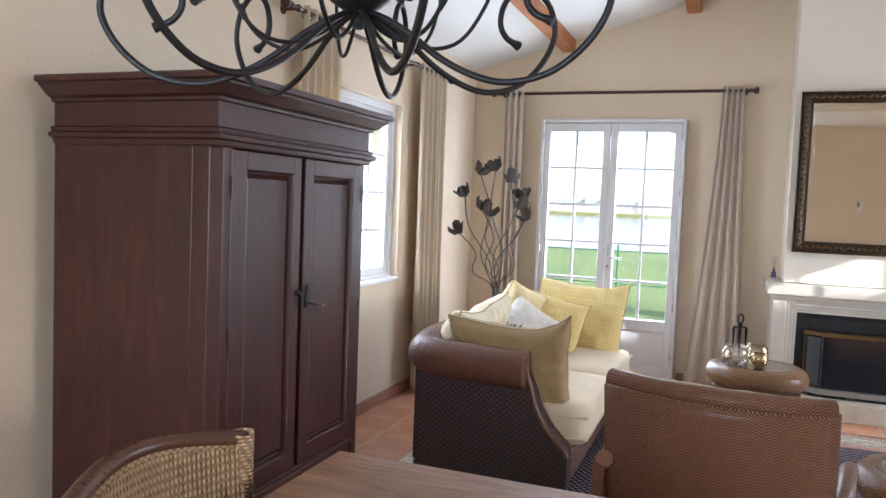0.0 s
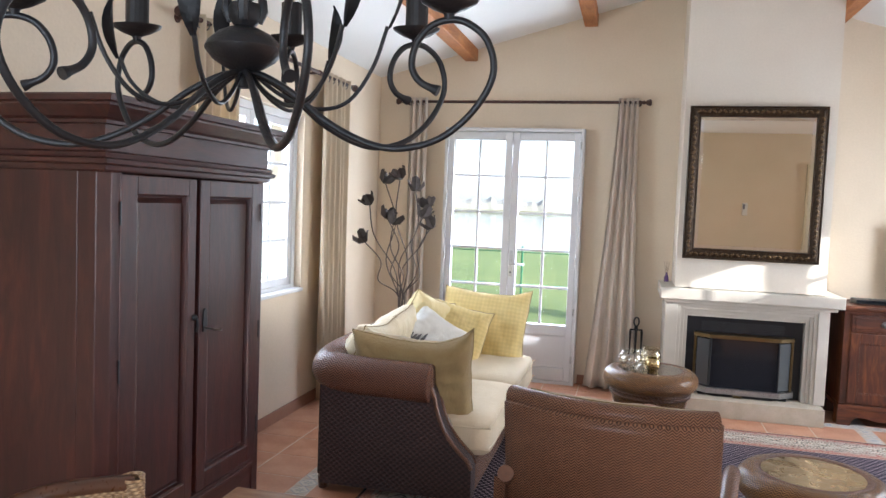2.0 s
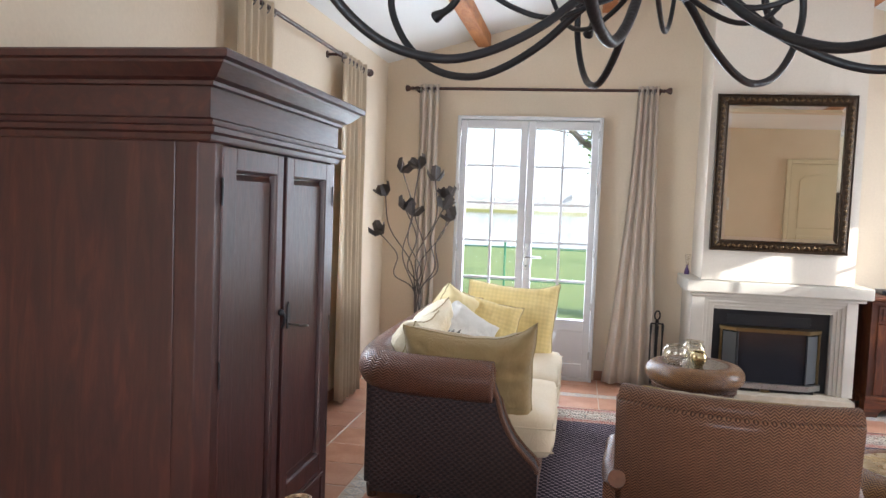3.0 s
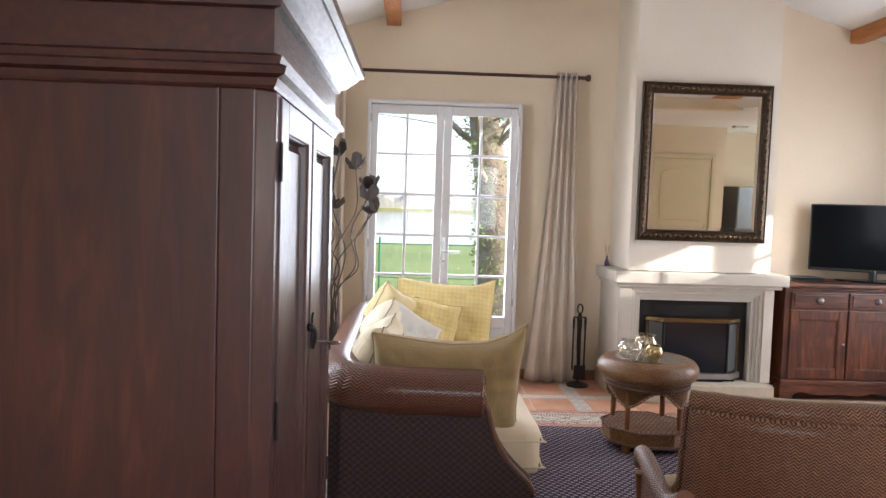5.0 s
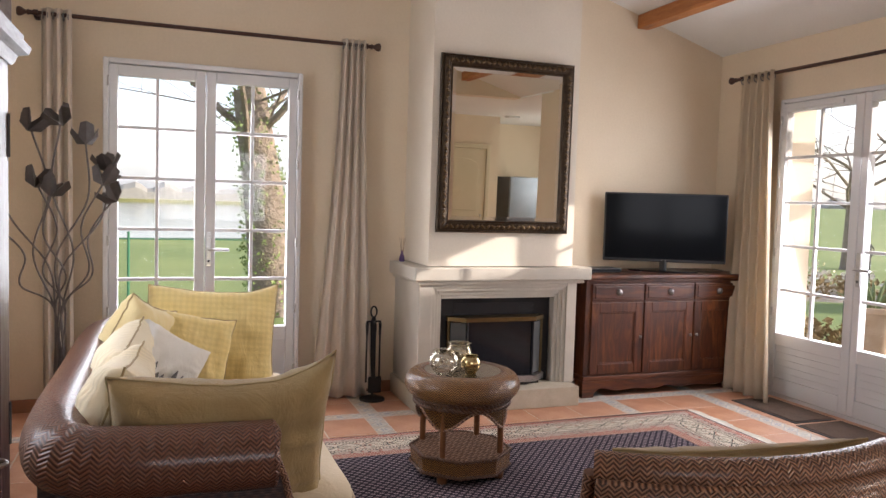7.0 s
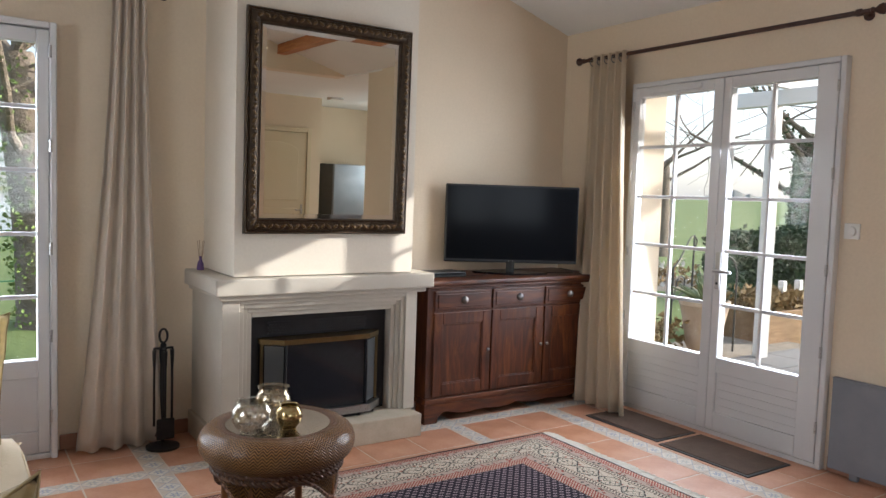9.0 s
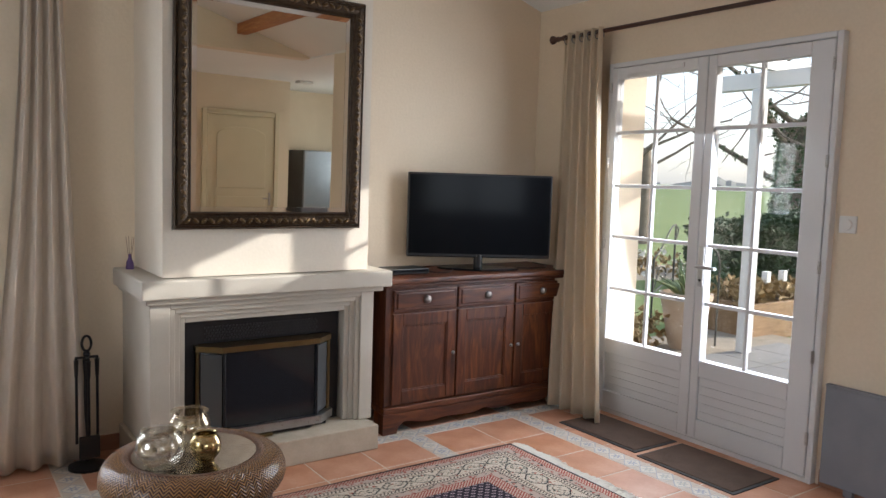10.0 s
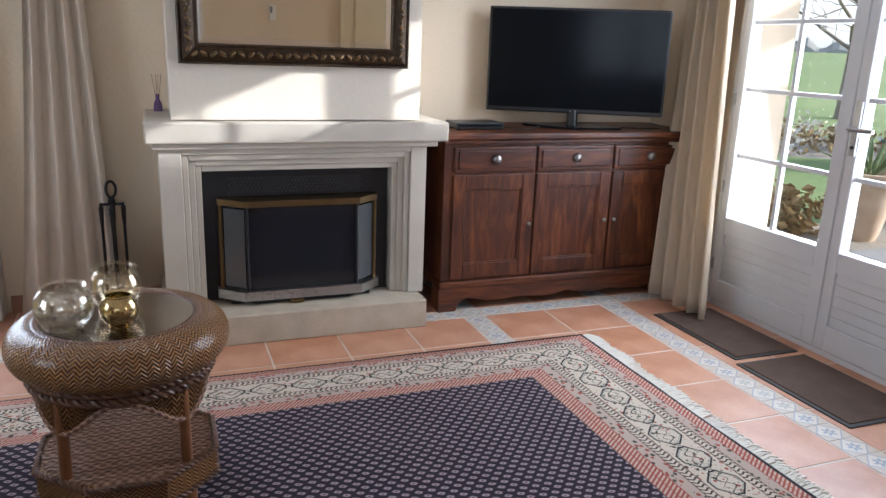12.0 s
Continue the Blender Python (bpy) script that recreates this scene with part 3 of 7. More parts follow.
part("hearth", box(0.30, 5.83, 0, 1.432, YN, 0.13, 0.006), HEARTH, fire)
part("firebox", join(box(OX0, FY + 0.35, 0.13, OX1, YN, 0.72), box(OX0 - 0.02, FY + 0.10, 0.13, OX0, YN, 0.72), box(OX1, FY + 0.10, 0.13, OX1 + 0.02, YN, 0.72), box(OX0, FY + 0.10, 0.70, OX1, YN, 0.74)), STOVE, fire, "sooty black firebox")

insert = thing("fireplace_insert", (0.88, 6.05, 0.13), "black fireplace insert with angled glass door and brass trim", "stove")


def bay(x0, x1, y0, y1, cut, z0, z1):
    return prism([(x0, y1), (x0, y0 + cut), (x0 + cut * 1.2, y0), (x1 - cut * 1.2, y0), (x1, y0 + cut), (x1, y1)], 2, z0, z1)


part("side_plate", box(OX0 + 0.004, FY + 0.105, 0.13, OX0 + 0.075, FY + 0.115, 0.70), STOVE, insert)
part("side_plate", box(OX1 - 0.075, FY + 0.105, 0.13, OX1 - 0.004, FY + 0.115, 0.70), STOVE, insert)
part("top_plate", box(OX0 + 0.075, FY + 0.105, 0.595, OX1 - 0.075, FY + 0.115, 0.70), STOVE, insert)
bx0, bx1, by0, by1 = OX0 + 0.07, OX1 - 0.07, FY + 0.0, FY + 0.115
part("top_frame", bay(bx0 - 0.012, bx1 + 0.012, by0 - 0.012, by1, 0.085, 0.565, 0.592), BRASS, insert, "aged brass top rail")
part("base", bay(bx0 - 0.02, bx1 + 0.02, by0 - 0.022, by1, 0.085, 0.155, 0.195), STEEL, insert, "polished grey base rail")
part("plinth", bay(bx0 + 0.03, bx1 - 0.03, by0 + 0.01, by1, 0.085, 0.13, 0.155), STOVE, insert)
door_glass = Nodes("stove_glass")
DARKGLASS = door_glass.set(Base_Color=(0.012, 0.013, 0.016), Roughness=0.08)
part("glass_front", bay(bx0 + 0.004, bx1 - 0.004, by0 + 0.006, by1, 0.085, 0.195, 0.565), DARKGLASS, insert, "dark ceramic glass")
SIDEGLASS = Nodes("smoked_side_glass").set(Base_Color=(0.075, 0.08, 0.082), Roughness=0.16)
for s, xa in ((1, bx0), (-1, bx1)):
    q0, q1 = Vector((xa, by0 + 0.085 - 0.004, 0)), Vector((xa + s * 0.102, by0 - 0.004, 0))
    for zz in ((0.195, 0.565),):
        d = (q1 - q0).normalized()
        p0, p1 = q0 + d * 0.016, q1 - d * 0.012
        part("side_glass", prism([(p0.x, p0.y), (p1.x, p1.y), (p1.x, p1.y + 0.006), (p0.x, p0.y + 0.006)], 2, zz[0] + 0.012, zz[1] - 0.012), SIDEGLASS, insert)
    part("frame_post", tube([(q0.x, q0.y, 0.195), (q0.x, q0.y, 0.565)], 0.010, 8), BRASS, insert)
    part("frame_post", tube([(q1.x, q1.y, 0.195), (q1.x, q1.y, 0.565)], 0.007, 8), STOVE, insert)
mesh_bms = []
for i in range(34):
    for j in range(5):
        x, z = 0.60 + i * 0.0172 + (j % 2) * 0.0086, 0.612 + j * 0.0145
        mesh_bms.append(box(x - 0.005, FY + 0.100, z - 0.005, x + 0.005, FY + 0.106, z + 0.005))
VENT = plain("grille_metal", (0.05, 0.05, 0.055), (0.07, 0.07, 0.075), 0.4, 10, 200, 0.1, 0.6)
part("vent_grille", join(*mesh_bms), VENT, insert, "pierced black metal grille")
for x in (bx0 + 0.06, bx1 - 0.06):
    part("foot", box(x - 0.03, by0 + 0.03, 0.13, x + 0.03, by0 + 0.06, 0.157, 0.004), STOVE, insert)
part("latch", box(0.83, by0 - 0.03, 0.135, 0.89, by0 + 0.005, 0.150, 0.003), BRASS, insert)

mirror = thing("wall_mirror", (0.885, 5.93, 1.152), "large mirror in a carved dark bronze frame above the mantel", "mirror")
mirror.matrix_world = pose(0.885, 5.962, 1.150, 0.9)
PLACE[mirror] = Matrix()
MIRROR = Nodes("silvered_mirror").set(Base_Color=(0.80, 0.80, 0.70), Roughness=0.01, Metallic=1.0)
BRONZE = plain("carved_bronze_gilt", (0.030, 0.018, 0.010), (0.075, 0.045, 0.022), 0.36, 30, 90, 0.5, 0.6, 0.006)
GILT = plain("worn_gilt_leaf", (0.10, 0.062, 0.028), (0.16, 0.10, 0.045), 0.32, 40, 120, 0.4, 0.75)
mw, mh, fw = 0.468, 1.12, 0.078


def frame_ring(a, b, z0, z1, w, prof):
    """A mitred frame: prof is (inward, forward) pairs across its width w."""
    bm = bmesh.new()
    rings = []
    for u, f in prof:
        rings.append([bm.verts.new(c) for c in ((a + u, -f, z0 + u), (b - u, -f, z0 + u), (b - u, -f, z1 - u), (a + u, -f, z1 - u))])
    for r, s in zip(rings, rings[1:]):
        for k in range(4):
            bm.faces.new((r[k], r[(k + 1) % 4], s[(k + 1) % 4], s[k]))
    bmesh.ops.recalc_face_normals(bm, faces=list(bm.faces))
    return bm


part("frame", frame_ring(-mw, mw, 0, mh, fw, [(0, 0.0), (0, 0.022), (0.006, 0.030), (0.014, 0.026), (0.02, 0.036), (0.040, 0.042), (0.058, 0.034), (0.064, 0.026), (0.074, 0.028), (0.080, 0.014), (0.080, 0.0)]), BRONZE, mirror)
part("glass", box(-mw + 0.078, -0.014, 0.078, mw - 0.078, -0.006, mh - 0.078), MIRROR, mirror, "bevelled mirror glass")
BEV = Nodes("mirror_bevel").set(Base_Color=(0.80, 0.82, 0.80), Roughness=0.03, Metallic=1.0)
part("bevel", frame_ring(-mw + 0.080, mw - 0.080, 0.080, mh - 0.080, 0.02, [(0, 0.0142), (0.022, 0.0150), (0.0225, 0.0142)]), BEV, mirror)
part("backing", box(-mw + 0.01, -0.006, 0.01, mw - 0.01, 0.0, mh - 0.01), ROD, mirror)
leafmesh = ball((0, 0, 0), 1, seg=8)
lm = bpy.data.meshes.new("carved_leaf")
leafmesh.to_mesh(lm)
leafmesh.free()
lm.materials.append(GILT)
for p in lm.polygons:
    p.use_smooth = True


def carve(x, z, ang, s=1.0):
    ob = new("carved_leaf", lm)
    ob.parent = mirror
    ob.matrix_local = pose(x, -0.040, z, 0, ang, 0) @ Matrix.Diagonal((0.017 * s, 0.008, 0.0085 * s, 1))
    PLACE[ob] = Matrix()


step = 0.036
for k in range(int((2 * mw - 0.1) / step)):
    x = -mw + 0.06 + k * step
    for z in (0.040, mh - 0.040):
        carve(x, z, 40 if k % 2 else -40)
for k in range(int((mh - 0.1) / step)):
    z = 0.06 + k * step
    for x in (-mw + 0.040, mw - 0.040):
        carve(x, z, 50 if k % 2 else 130)

# ---- armoire ----
arm = thing("armoire", (-1.75, 2.38, 0), "tall dark mahogany armoire with two panelled doors", "armoire")
AX0, AX1, AY0, AY1 = -2.06, -1.415, 1.930, 2.905
part("side_panel", box(AX0, AY0, 0.10, AX1 - 0.09, AY0 + 0.03, 1.54, 0.003), MAHOG, arm)
part("side_panel", box(AX0, AY1 - 0.03, 0.10, AX1 - 0.09, AY1, 1.54, 0.003), MAHOG, arm)
part("back_panel", box(AX0, AY0 + 0.03, 0.10, AX0 + 0.02, AY1 - 0.03, 1.54), MAHOG, arm)
part("bottom", box(AX0 + 0.02, AY0 + 0.03, 0.12, AX1 - 0.03, AY1 - 0.03, 0.15), MAHOG, arm)
# chamfered corner posts
for y0, y1 in ((AY0, AY0 + 0.075), (AY1 - 0.075, AY1)):
    ya, yb = (y0, y1)
    cut = [(AX1 - 0.09, ya), (AX1 - 0.09, yb), (AX1, yb), (AX1, ya + 0.03), (AX1 - 0.03, ya)] if y0 == AY0 else [(AX1 - 0.09, ya), (AX1 - 0.09, yb), (AX1 - 0.03, yb), (AX1, yb - 0.03), (AX1, ya)]
    part("corner_post", prism(cut, 2, 0.0, 1.54, 0.003), MAHOG, arm)


def cornice(z_prof, x0, x1, y0, y1):
    """A moulding round front and both sides: (overhang, height) pairs."""
    bm = bmesh.new()
    rings = [[bm.verts.new(c) for c in ((x0, y0 - o, z), (x1 + o, y0 - o, z), (x1 + o, y1 + o, z), (x0, y1 + o, z))] for o, z in z_prof]
    for r, s in zip(rings, rings[1:]):
        for k in range(4):
            bm.faces.new((r[k], r[(k + 1) % 4], s[(k + 1) % 4], s[k]))
    bm.faces.new(list(reversed(rings[0])))
    bm.faces.new(rings[-1])
    bmesh.ops.recalc_face_normals(bm, faces=list(bm.faces))
    return bm


part("waist_moulding", cornice([(0.0, 1.540), (0.004, 1.545), (0.008, 1.557), (0.022, 1.562), (0.026, 1.574), (0.012, 1.580), (0.016, 1.592), (0.004, 1.598)], AX0, AX1, AY0, AY1), MAHOG_H, arm)
part("frieze", cornice([(0.0, 1.598), (0.0, 1.672)], AX0, AX1, AY0, AY1), MAHOG_H, arm)
part("cornice", cornice([(0.0, 1.672), (0.012, 1.675), (0.014, 1.684), (0.030, 1.691), (0.052, 1.711), (0.062, 1.720), (0.064, 1.726), (0.078, 1.730), (0.080, 1.745), (0.074, 1.750)], AX0, AX1, AY0, AY1), MAHOG_H, arm)
# base section below the doors, with a bead along its top and a plinth
part("base_front", box(AX1 - 0.03, AY0 + 0.075, 0.10, AX1 - 0.006, AY1 - 0.075, 0.395, 0.003), MAHOG_H, arm)
part("base_bead", join(box(AX1 - 0.03, AY0 + 0.075, 0.395, AX1 + 0.008, AY1 - 0.075, 0.408, 0.004), box(AX1 - 0.03, AY0 + 0.075, 0.408, AX1 + 0.002, AY1 - 0.075, 0.422, 0.003)), MAHOG_H, arm)
part("plinth", join(box(AX1 - 0.03, AY0 + 0.075, 0.0, AX1 + 0.006, AY1 - 0.075, 0.11, 0.004), box(AX0, AY0 - 0.006, 0.0, AX1 - 0.095, AY0 + 0.02, 0.12, 0.004)), MAHOG_H, arm)


def armoire_door(ya, yb, swing):
    z0, z1 = 0.426, 1.535
    sa, sb = (0.076, 0.046) if swing < 0 else (0.056, 0.066)   # outer and meeting stiles
    x0, x1 = AX1 - 0.022, AX1 + 0.004
    d = part("door", join(box(x0, ya, z0, x1, ya + sa, z1, 0.003), box(x0, yb - sb, z0, x1, yb, z1, 0.003), box(x0, ya + sa, z1 - 0.058, x1, yb - sb, z1, 0.003), box(x0, ya + sa, z0, x1, yb - sb, z0 + 0.062, 0.003)), MAHOG, arm)
    a, b, c, e = ya + sa, yb - sb, z0 + 0.062, z1 - 0.058
    bm = bmesh.new()
    rings = [[bm.verts.new(v) for v in ((AX1 + h, a + o, c + o), (AX1 + h, b - o, c + o), (AX1 + h, b - o, e - o), (AX1 + h, a + o, e - o))] for o, h in ((0, -0.001), (0.003, -0.004), (0.006, -0.020), (0.010, -0.021), (0.026, -0.010), (0.030, -0.010))]
    for r, s in zip(rings, rings[1:]):
        for k in range(4):
            bm.faces.new((r[k], r[(k + 1) % 4], s[(k + 1) % 4], s[k]))
    bm.faces.new(rings[-1])
    bmesh.ops.recalc_face_normals(bm, faces=list(bm.faces))
    part("raised_panel", bm, MAHOG, d)
    for z in (0.56, 0.95, 1.42):
        yh = ya - 0.002 if swing < 0 else yb + 0.002
        part("hinge", tube([(AX1 + 0.004, yh, z - 0.035), (AX1 + 0.004, yh, z + 0.035)], 0.0035, 6), BLACK, d)
    return d


ymid = 2.408
da = armoire_door(1.996, ymid - 0.018, -1)
db = armoire_door(ymid + 0.010, 2.846, 1)
part("escutcheon", prism([(ymid + 0.030, 1.00), (ymid + 0.050, 1.00), (ymid + 0.053, 1.03), (ymid + 0.050, 1.075), (ymid + 0.040, 1.085), (ymid + 0.030, 1.075), (ymid + 0.027, 1.03)], 0, AX1 + 0.004, AX1 + 0.009, 0.001), BLACK, db)
key = part("key", tube([(AX1 + 0.005, ymid + 0.04, 1.015), (AX1 + 0.045, ymid + 0.04, 1.013)], 0.004, 8), PEWTER, db, "small iron key in the lock")
ring = [(AX1 + 0.058 + 0.014 * math.cos(a), ymid + 0.04 + 0.012 * math.sin(a), 1.012) for a in [2 * math.pi * k / 16 for k in range(16)]]
part("key_bow", tube(ring, 0.003, 6, True), PEWTER, key)
part("latch", join(tube(spline([(AX1 + 0.006, ymid - 0.03, 1.06), (AX1 + 0.020, ymid - 0.03, 1.055), (AX1 + 0.022, ymid - 0.028, 1.035), (AX1 + 0.016, ymid - 0.028, 1.01)], 4), 0.005), ball((AX1 + 0.010, ymid - 0.03, 1.06), 0.011, seg=8)), BLACK, da)

# ---- sideboard and what stands on it ----
side = thing("sideboard", (2.17, 6.2, 0), "red-brown wooden sideboard with three drawers and three doors", "sideboard")
SX0, SX1, SY0, SY1 = 1.563, 2.945, 6.00, 6.47
part("body", box(SX0, SY0 + 0.010, 0.12, SX1, SY1, 0.815, 0.003), CHERRY, side)
part("top", box(SX0 - 0.025, SY0 - 0.03, 0.835, SX1 + 0.025, SY1, 0.868, 0.010, 3), CHERRY_H, side)
part("top_moulding", box(SX0 - 0.012, SY0 - 0.016, 0.815, SX1 + 0.012, SY1, 0.835, 0.006), CHERRY_H, side)
part("base_moulding", box(SX0 - 0.012, SY0 - 0.014, 0.115, SX1 + 0.012, SY1, 0.150, 0.006), CHERRY_H, side)
# shaped apron with bracket feet
ap = [(SX0 - 0.014, 0.115), (SX0 - 0.014, 0.0), (SX0 + 0.075, 0.0), (SX0 + 0.085, 0.035), (SX0 + 0.12, 0.062)]
n_w = 14
for k in range(n_w + 1):
    u = k / n_w
    ap.append((SX0 + 0.16 + u * (SX1 - SX0 - 0.32), 0.062 - 0.022 * abs(math.sin(u * math.pi * 4)) ** 0.7))
ap += [(SX1 - 0.12, 0.062), (SX1 - 0.085, 0.035), (SX1 - 0.075, 0.0), (SX1 + 0.014, 0.0), (SX1 + 0.014, 0.115)]
part("apron", prism(ap, 1, SY0 - 0.014, SY0 + 0.01), CHERRY_H, side)
part("foot", box(SX0 - 0.014, SY0 + 0.010, 0, SX0 + 0.02, SY0 + 0.09, 0.115, 0.003), CHERRY, side)
part("foot", box(SX0 - 0.014, SY1 - 0.09, 0, SX0 + 0.06, SY1, 0.115, 0.003), CHERRY, side)
part("foot", box(SX1 - 0.06, SY1 - 0.09, 0, SX1 + 0.014, SY1, 0.115, 0.003), CHERRY, side)
part("foot", box(SX1 - 0.02, SY0 + 0.010, 0, SX1 + 0.014, SY0 + 0.09, 0.115, 0.003), CHERRY, side)
cw = 0.434
for k in range(3):
    a = SX0 + 0.04 + k * cw + 0.006
    b = a + cw - 0.012
    dr = part("drawer", join(box(a, SY0 - 0.002, 0.680, b, SY0 + 0.02, 0.800, 0.006), box(a + 0.02, SY0 - 0.008, 0.697, b - 0.02, SY0, 0.783, 0.005)), CHERRY_H, side)
    m = (a + b) / 2
    cup = [(0.024, 0.004), (0.022, 0.012), (0.014, 0.020), (0.0, 0.023)]
    bm = lathe([(0.024, 0.0)] + cup, (0, 0, 0), 14)
    part("knob", moved(bm, pose(m, SY0 - 0.008, 0.742, 90)), PEWTER, dr, "pewter cup knob", True)
    dd = part("door", join(box(a, SY0 - 0.002, 0.158, a + 0.062, SY0 + 0.02, 0.668, 0.004), box(b - 0.062, SY0 - 0.002, 0.158, b, SY0 + 0.02, 0.668, 0.004), box(a + 0.062, SY0 - 0.002, 0.598, b - 0.062, SY0 + 0.02, 0.668, 0.004), box(a + 0.062, SY0 - 0.002, 0.158, b - 0.062, SY0 + 0.02, 0.232, 0.004)), CHERRY, side)
    part("door_panel", box(a + 0.062, SY0 + 0.009, 0.232, b - 0.062, SY0 + 0.0115, 0.598), CHERRY, dd)
    part("panel_bead", join(box(a + 0.062, SY0 + 0.002, 0.232, a + 0.070, SY0 + 0.010, 0.598, 0.002), box(b - 0.070, SY0 + 0.002, 0.232, b - 0.062, SY0 + 0.010, 0.598, 0.002), box(a + 0.070, SY0 + 0.002, 0.590, b - 0.070, SY0 + 0.010, 0.598, 0.002), box(a + 0.070, SY0 + 0.002, 0.232, b - 0.070, SY0 + 0.010, 0.240, 0.002)), CHERRY, dd)
    kx = b - 0.022 if k != 2 else a + 0.022
    part("knob", ball((kx, SY0 - 0.012, 0.42), 0.011, seg=10), PEWTER, dd, "small dark knob")

TVB = plain("black_tv_plastic", (0.010, 0.010, 0.011), (0.014, 0.014, 0.015), 0.35, 20, 300, 0.03)
SCREEN = Nodes("dark_screen").set(Base_Color=(0.006, 0.007, 0.009), Roughness=0.10, Specular_IOR_Level=0.06)
tvyaw = -29.0
tv = thing("television", (2.33, 6.20, 0.868), "flat black television on a glossy stand, switched off", "television", turn=tvyaw)
M_tv = PLACE[tv]
part("casing", moved(box(-0.448, -0.012, 0.072, 0.448, 0.030, 0.588, 0.008), M_tv), TVB, tv)
part("screen", moved(box(-0.436, -0.0145, 0.094, 0.436, -0.010, 0.576), M_tv), SCREEN, tv)
part("neck", moved(tube([(0, 0.01, 0.012), (0, 0.01, 0.09)], 0.028, 16), M_tv), TVB, tv)
bp = [(0.24 * math.cos(a) * (1 + 0.06 * math.cos(4 * a)), 0.115 * math.sin(a) * (1 + 0.06 * math.cos(4 * a))) for a in [2 * math.pi * k / 40 for k in range(40)]]
part("base", moved(prism(bp, 2, 0.0, 0.012, 0.003), M_tv), SCREEN, tv, "glossy black oval base")
part("emblem", moved(box(-0.016, -0.016, 0.080, 0.016, -0.0125, 0.088, 0.001), M_tv), PEWTER, tv)
deck = thing("set_top_box", (1.78, 6.16, 0.868), "slim black receiver box on the sideboard", "receiver")
part("casing", box(1.655, 6.10, 0.872, 1.90, 6.26, 0.902, 0.004), TVB, deck)
for x in (1.67, 1.885):
    part("foot", box(x - 0.01, 6.11, 0.868, x + 0.01, 6.25, 0.872), TVB, deck)
part("front_strip", box(1.662, 6.097, 0.884, 1.893, 6.100, 0.897), SCREEN, deck)

cb = thing("tv_cable", (2.62, 6.12, 0.868), "black cables trailing behind the television", "cable")
part("power_lead", tube(spline([(2.40, 6.26, 0.874), (2.55, 6.16, 0.873), (2.68, 6.08, 0.874), (2.80, 6.10, 0.873), (2.88, 6.20, 0.874), (2.92, 6.36, 0.873)], 6), 0.004, 6), TVB, cb, "", True)
part("aerial_lead", tube(spline([(2.25, 6.33, 0.873), (2.10, 6.16, 0.873), (2.02, 6.10, 0.873), (1.95, 6.14, 0.873), (1.90, 6.22, 0.876)], 6), 0.003, 6), TVB, cb, "", True)


# ---- soft things ----
LIFT = {1: 0.085, 2: 0.03, 5: 0.04, 8: 0.0}       # how far one corner stands up


def pillow(w, h, t, m, seed=0, n=36, pinch=0.055):
    """A stuffed square cushion, upright in x and z with its thickness along y, set at the pose m."""
    bm = bmesh.new()
    uv = bm.loops.layers.uv.new("UVMap")
    grid = {}
    for side in (1, -1):
        for i in range(n + 1):
            for j in range(n + 1):
                edge = i in (0, n) or j in (0, n)
                if side < 0 and edge:
                    grid[side, i, j] = grid[1, i, j]
                    continue
                u, v = 2 * i / n - 1, 2 * j / n - 1
                x = u * w / 2 * (1 - pinch * (1 - v * v) * abs(u) ** 3)
                z = v * h / 2 * (1 - pinch * (1 - u * u) * abs(v) ** 3)
                f = max(0.0, (1 - abs(u) ** 4) * (1 - abs(v) ** 4)) ** 0.42
                y = side * f * t / 2
                z += LIFT.get(seed, 0.012) * max(0.0, u) ** 3 * max(0.0, v) ** 2 - 0.25 * LIFT.get(seed, 0.012) * (1 - u * u) * max(0.0, v) ** 2
                q = Vector((x * 6 + seed * 3.1, z * 6, side + seed))
                y += side * 0.022 * f * noise.noise(q) + side * 0.012 * noise.noise(q * 3) * f ** 0.5
                # creases drawn in from the seams and corners
                edge_u, edge_v = abs(u) ** 3 * (1 - abs(u)), abs(v) ** 3 * (1 - abs(v))
                y += side * 0.055 * (edge_u * noise.noise(Vector((u * 1.5, v * 9, seed))) + edge_v * noise.noise(Vector((u * 9, v * 1.5, seed + 4))))
                corner = abs(u * v) ** 2 * (1 - abs(u * v))
                y += side * 0.05 * corner * noise.noise(Vector(((abs(u) - abs(v)) * 8, seed, side)))
                x += 0.008 * noise.noise(q * 1.7)
                z += 0.006 * noise.noise(q * 1.9)
                grid[side, i, j] = bm.verts.new((x, y, z))
        for i in range(n):
            for j in range(n):
                c = [grid[side, *k] for k in ((i, j), (i + 1, j), (i + 1, j + 1), (i, j + 1))]
                f = bm.faces.new(c if side < 0 else c[::-1])
                f.smooth = True
                for l in f.loops:
                    l[uv].uv = (l.vert.co.x, l.vert.co.z)
    rim = [grid[1, i, 0].co.copy() for i in range(n)] + [grid[1, n, j].co.copy() for j in range(n)] + [grid[1, i, n].co.copy() for i in range(n, 0, -1)] + [grid[1, 0, j].co.copy() for j in range(n, 0, -1)]
    bm.transform(m)
    return bm, [m @ p for p in rim]


def cushion(label, w, h, t, m, cloth, seed, piping=None, group="cushions on the sofa"):
    c = thing("cushion", tuple(m @ Vector((0, 0, -h / 2))), label, "cushion", group)
    bm, rim = pillow(w, h, t, m, seed)
    part("cover", bm, cloth, c)
    if piping:
        part("piping", tube(rim, 0.0035, 6, True), piping, c, "", True)
    return c


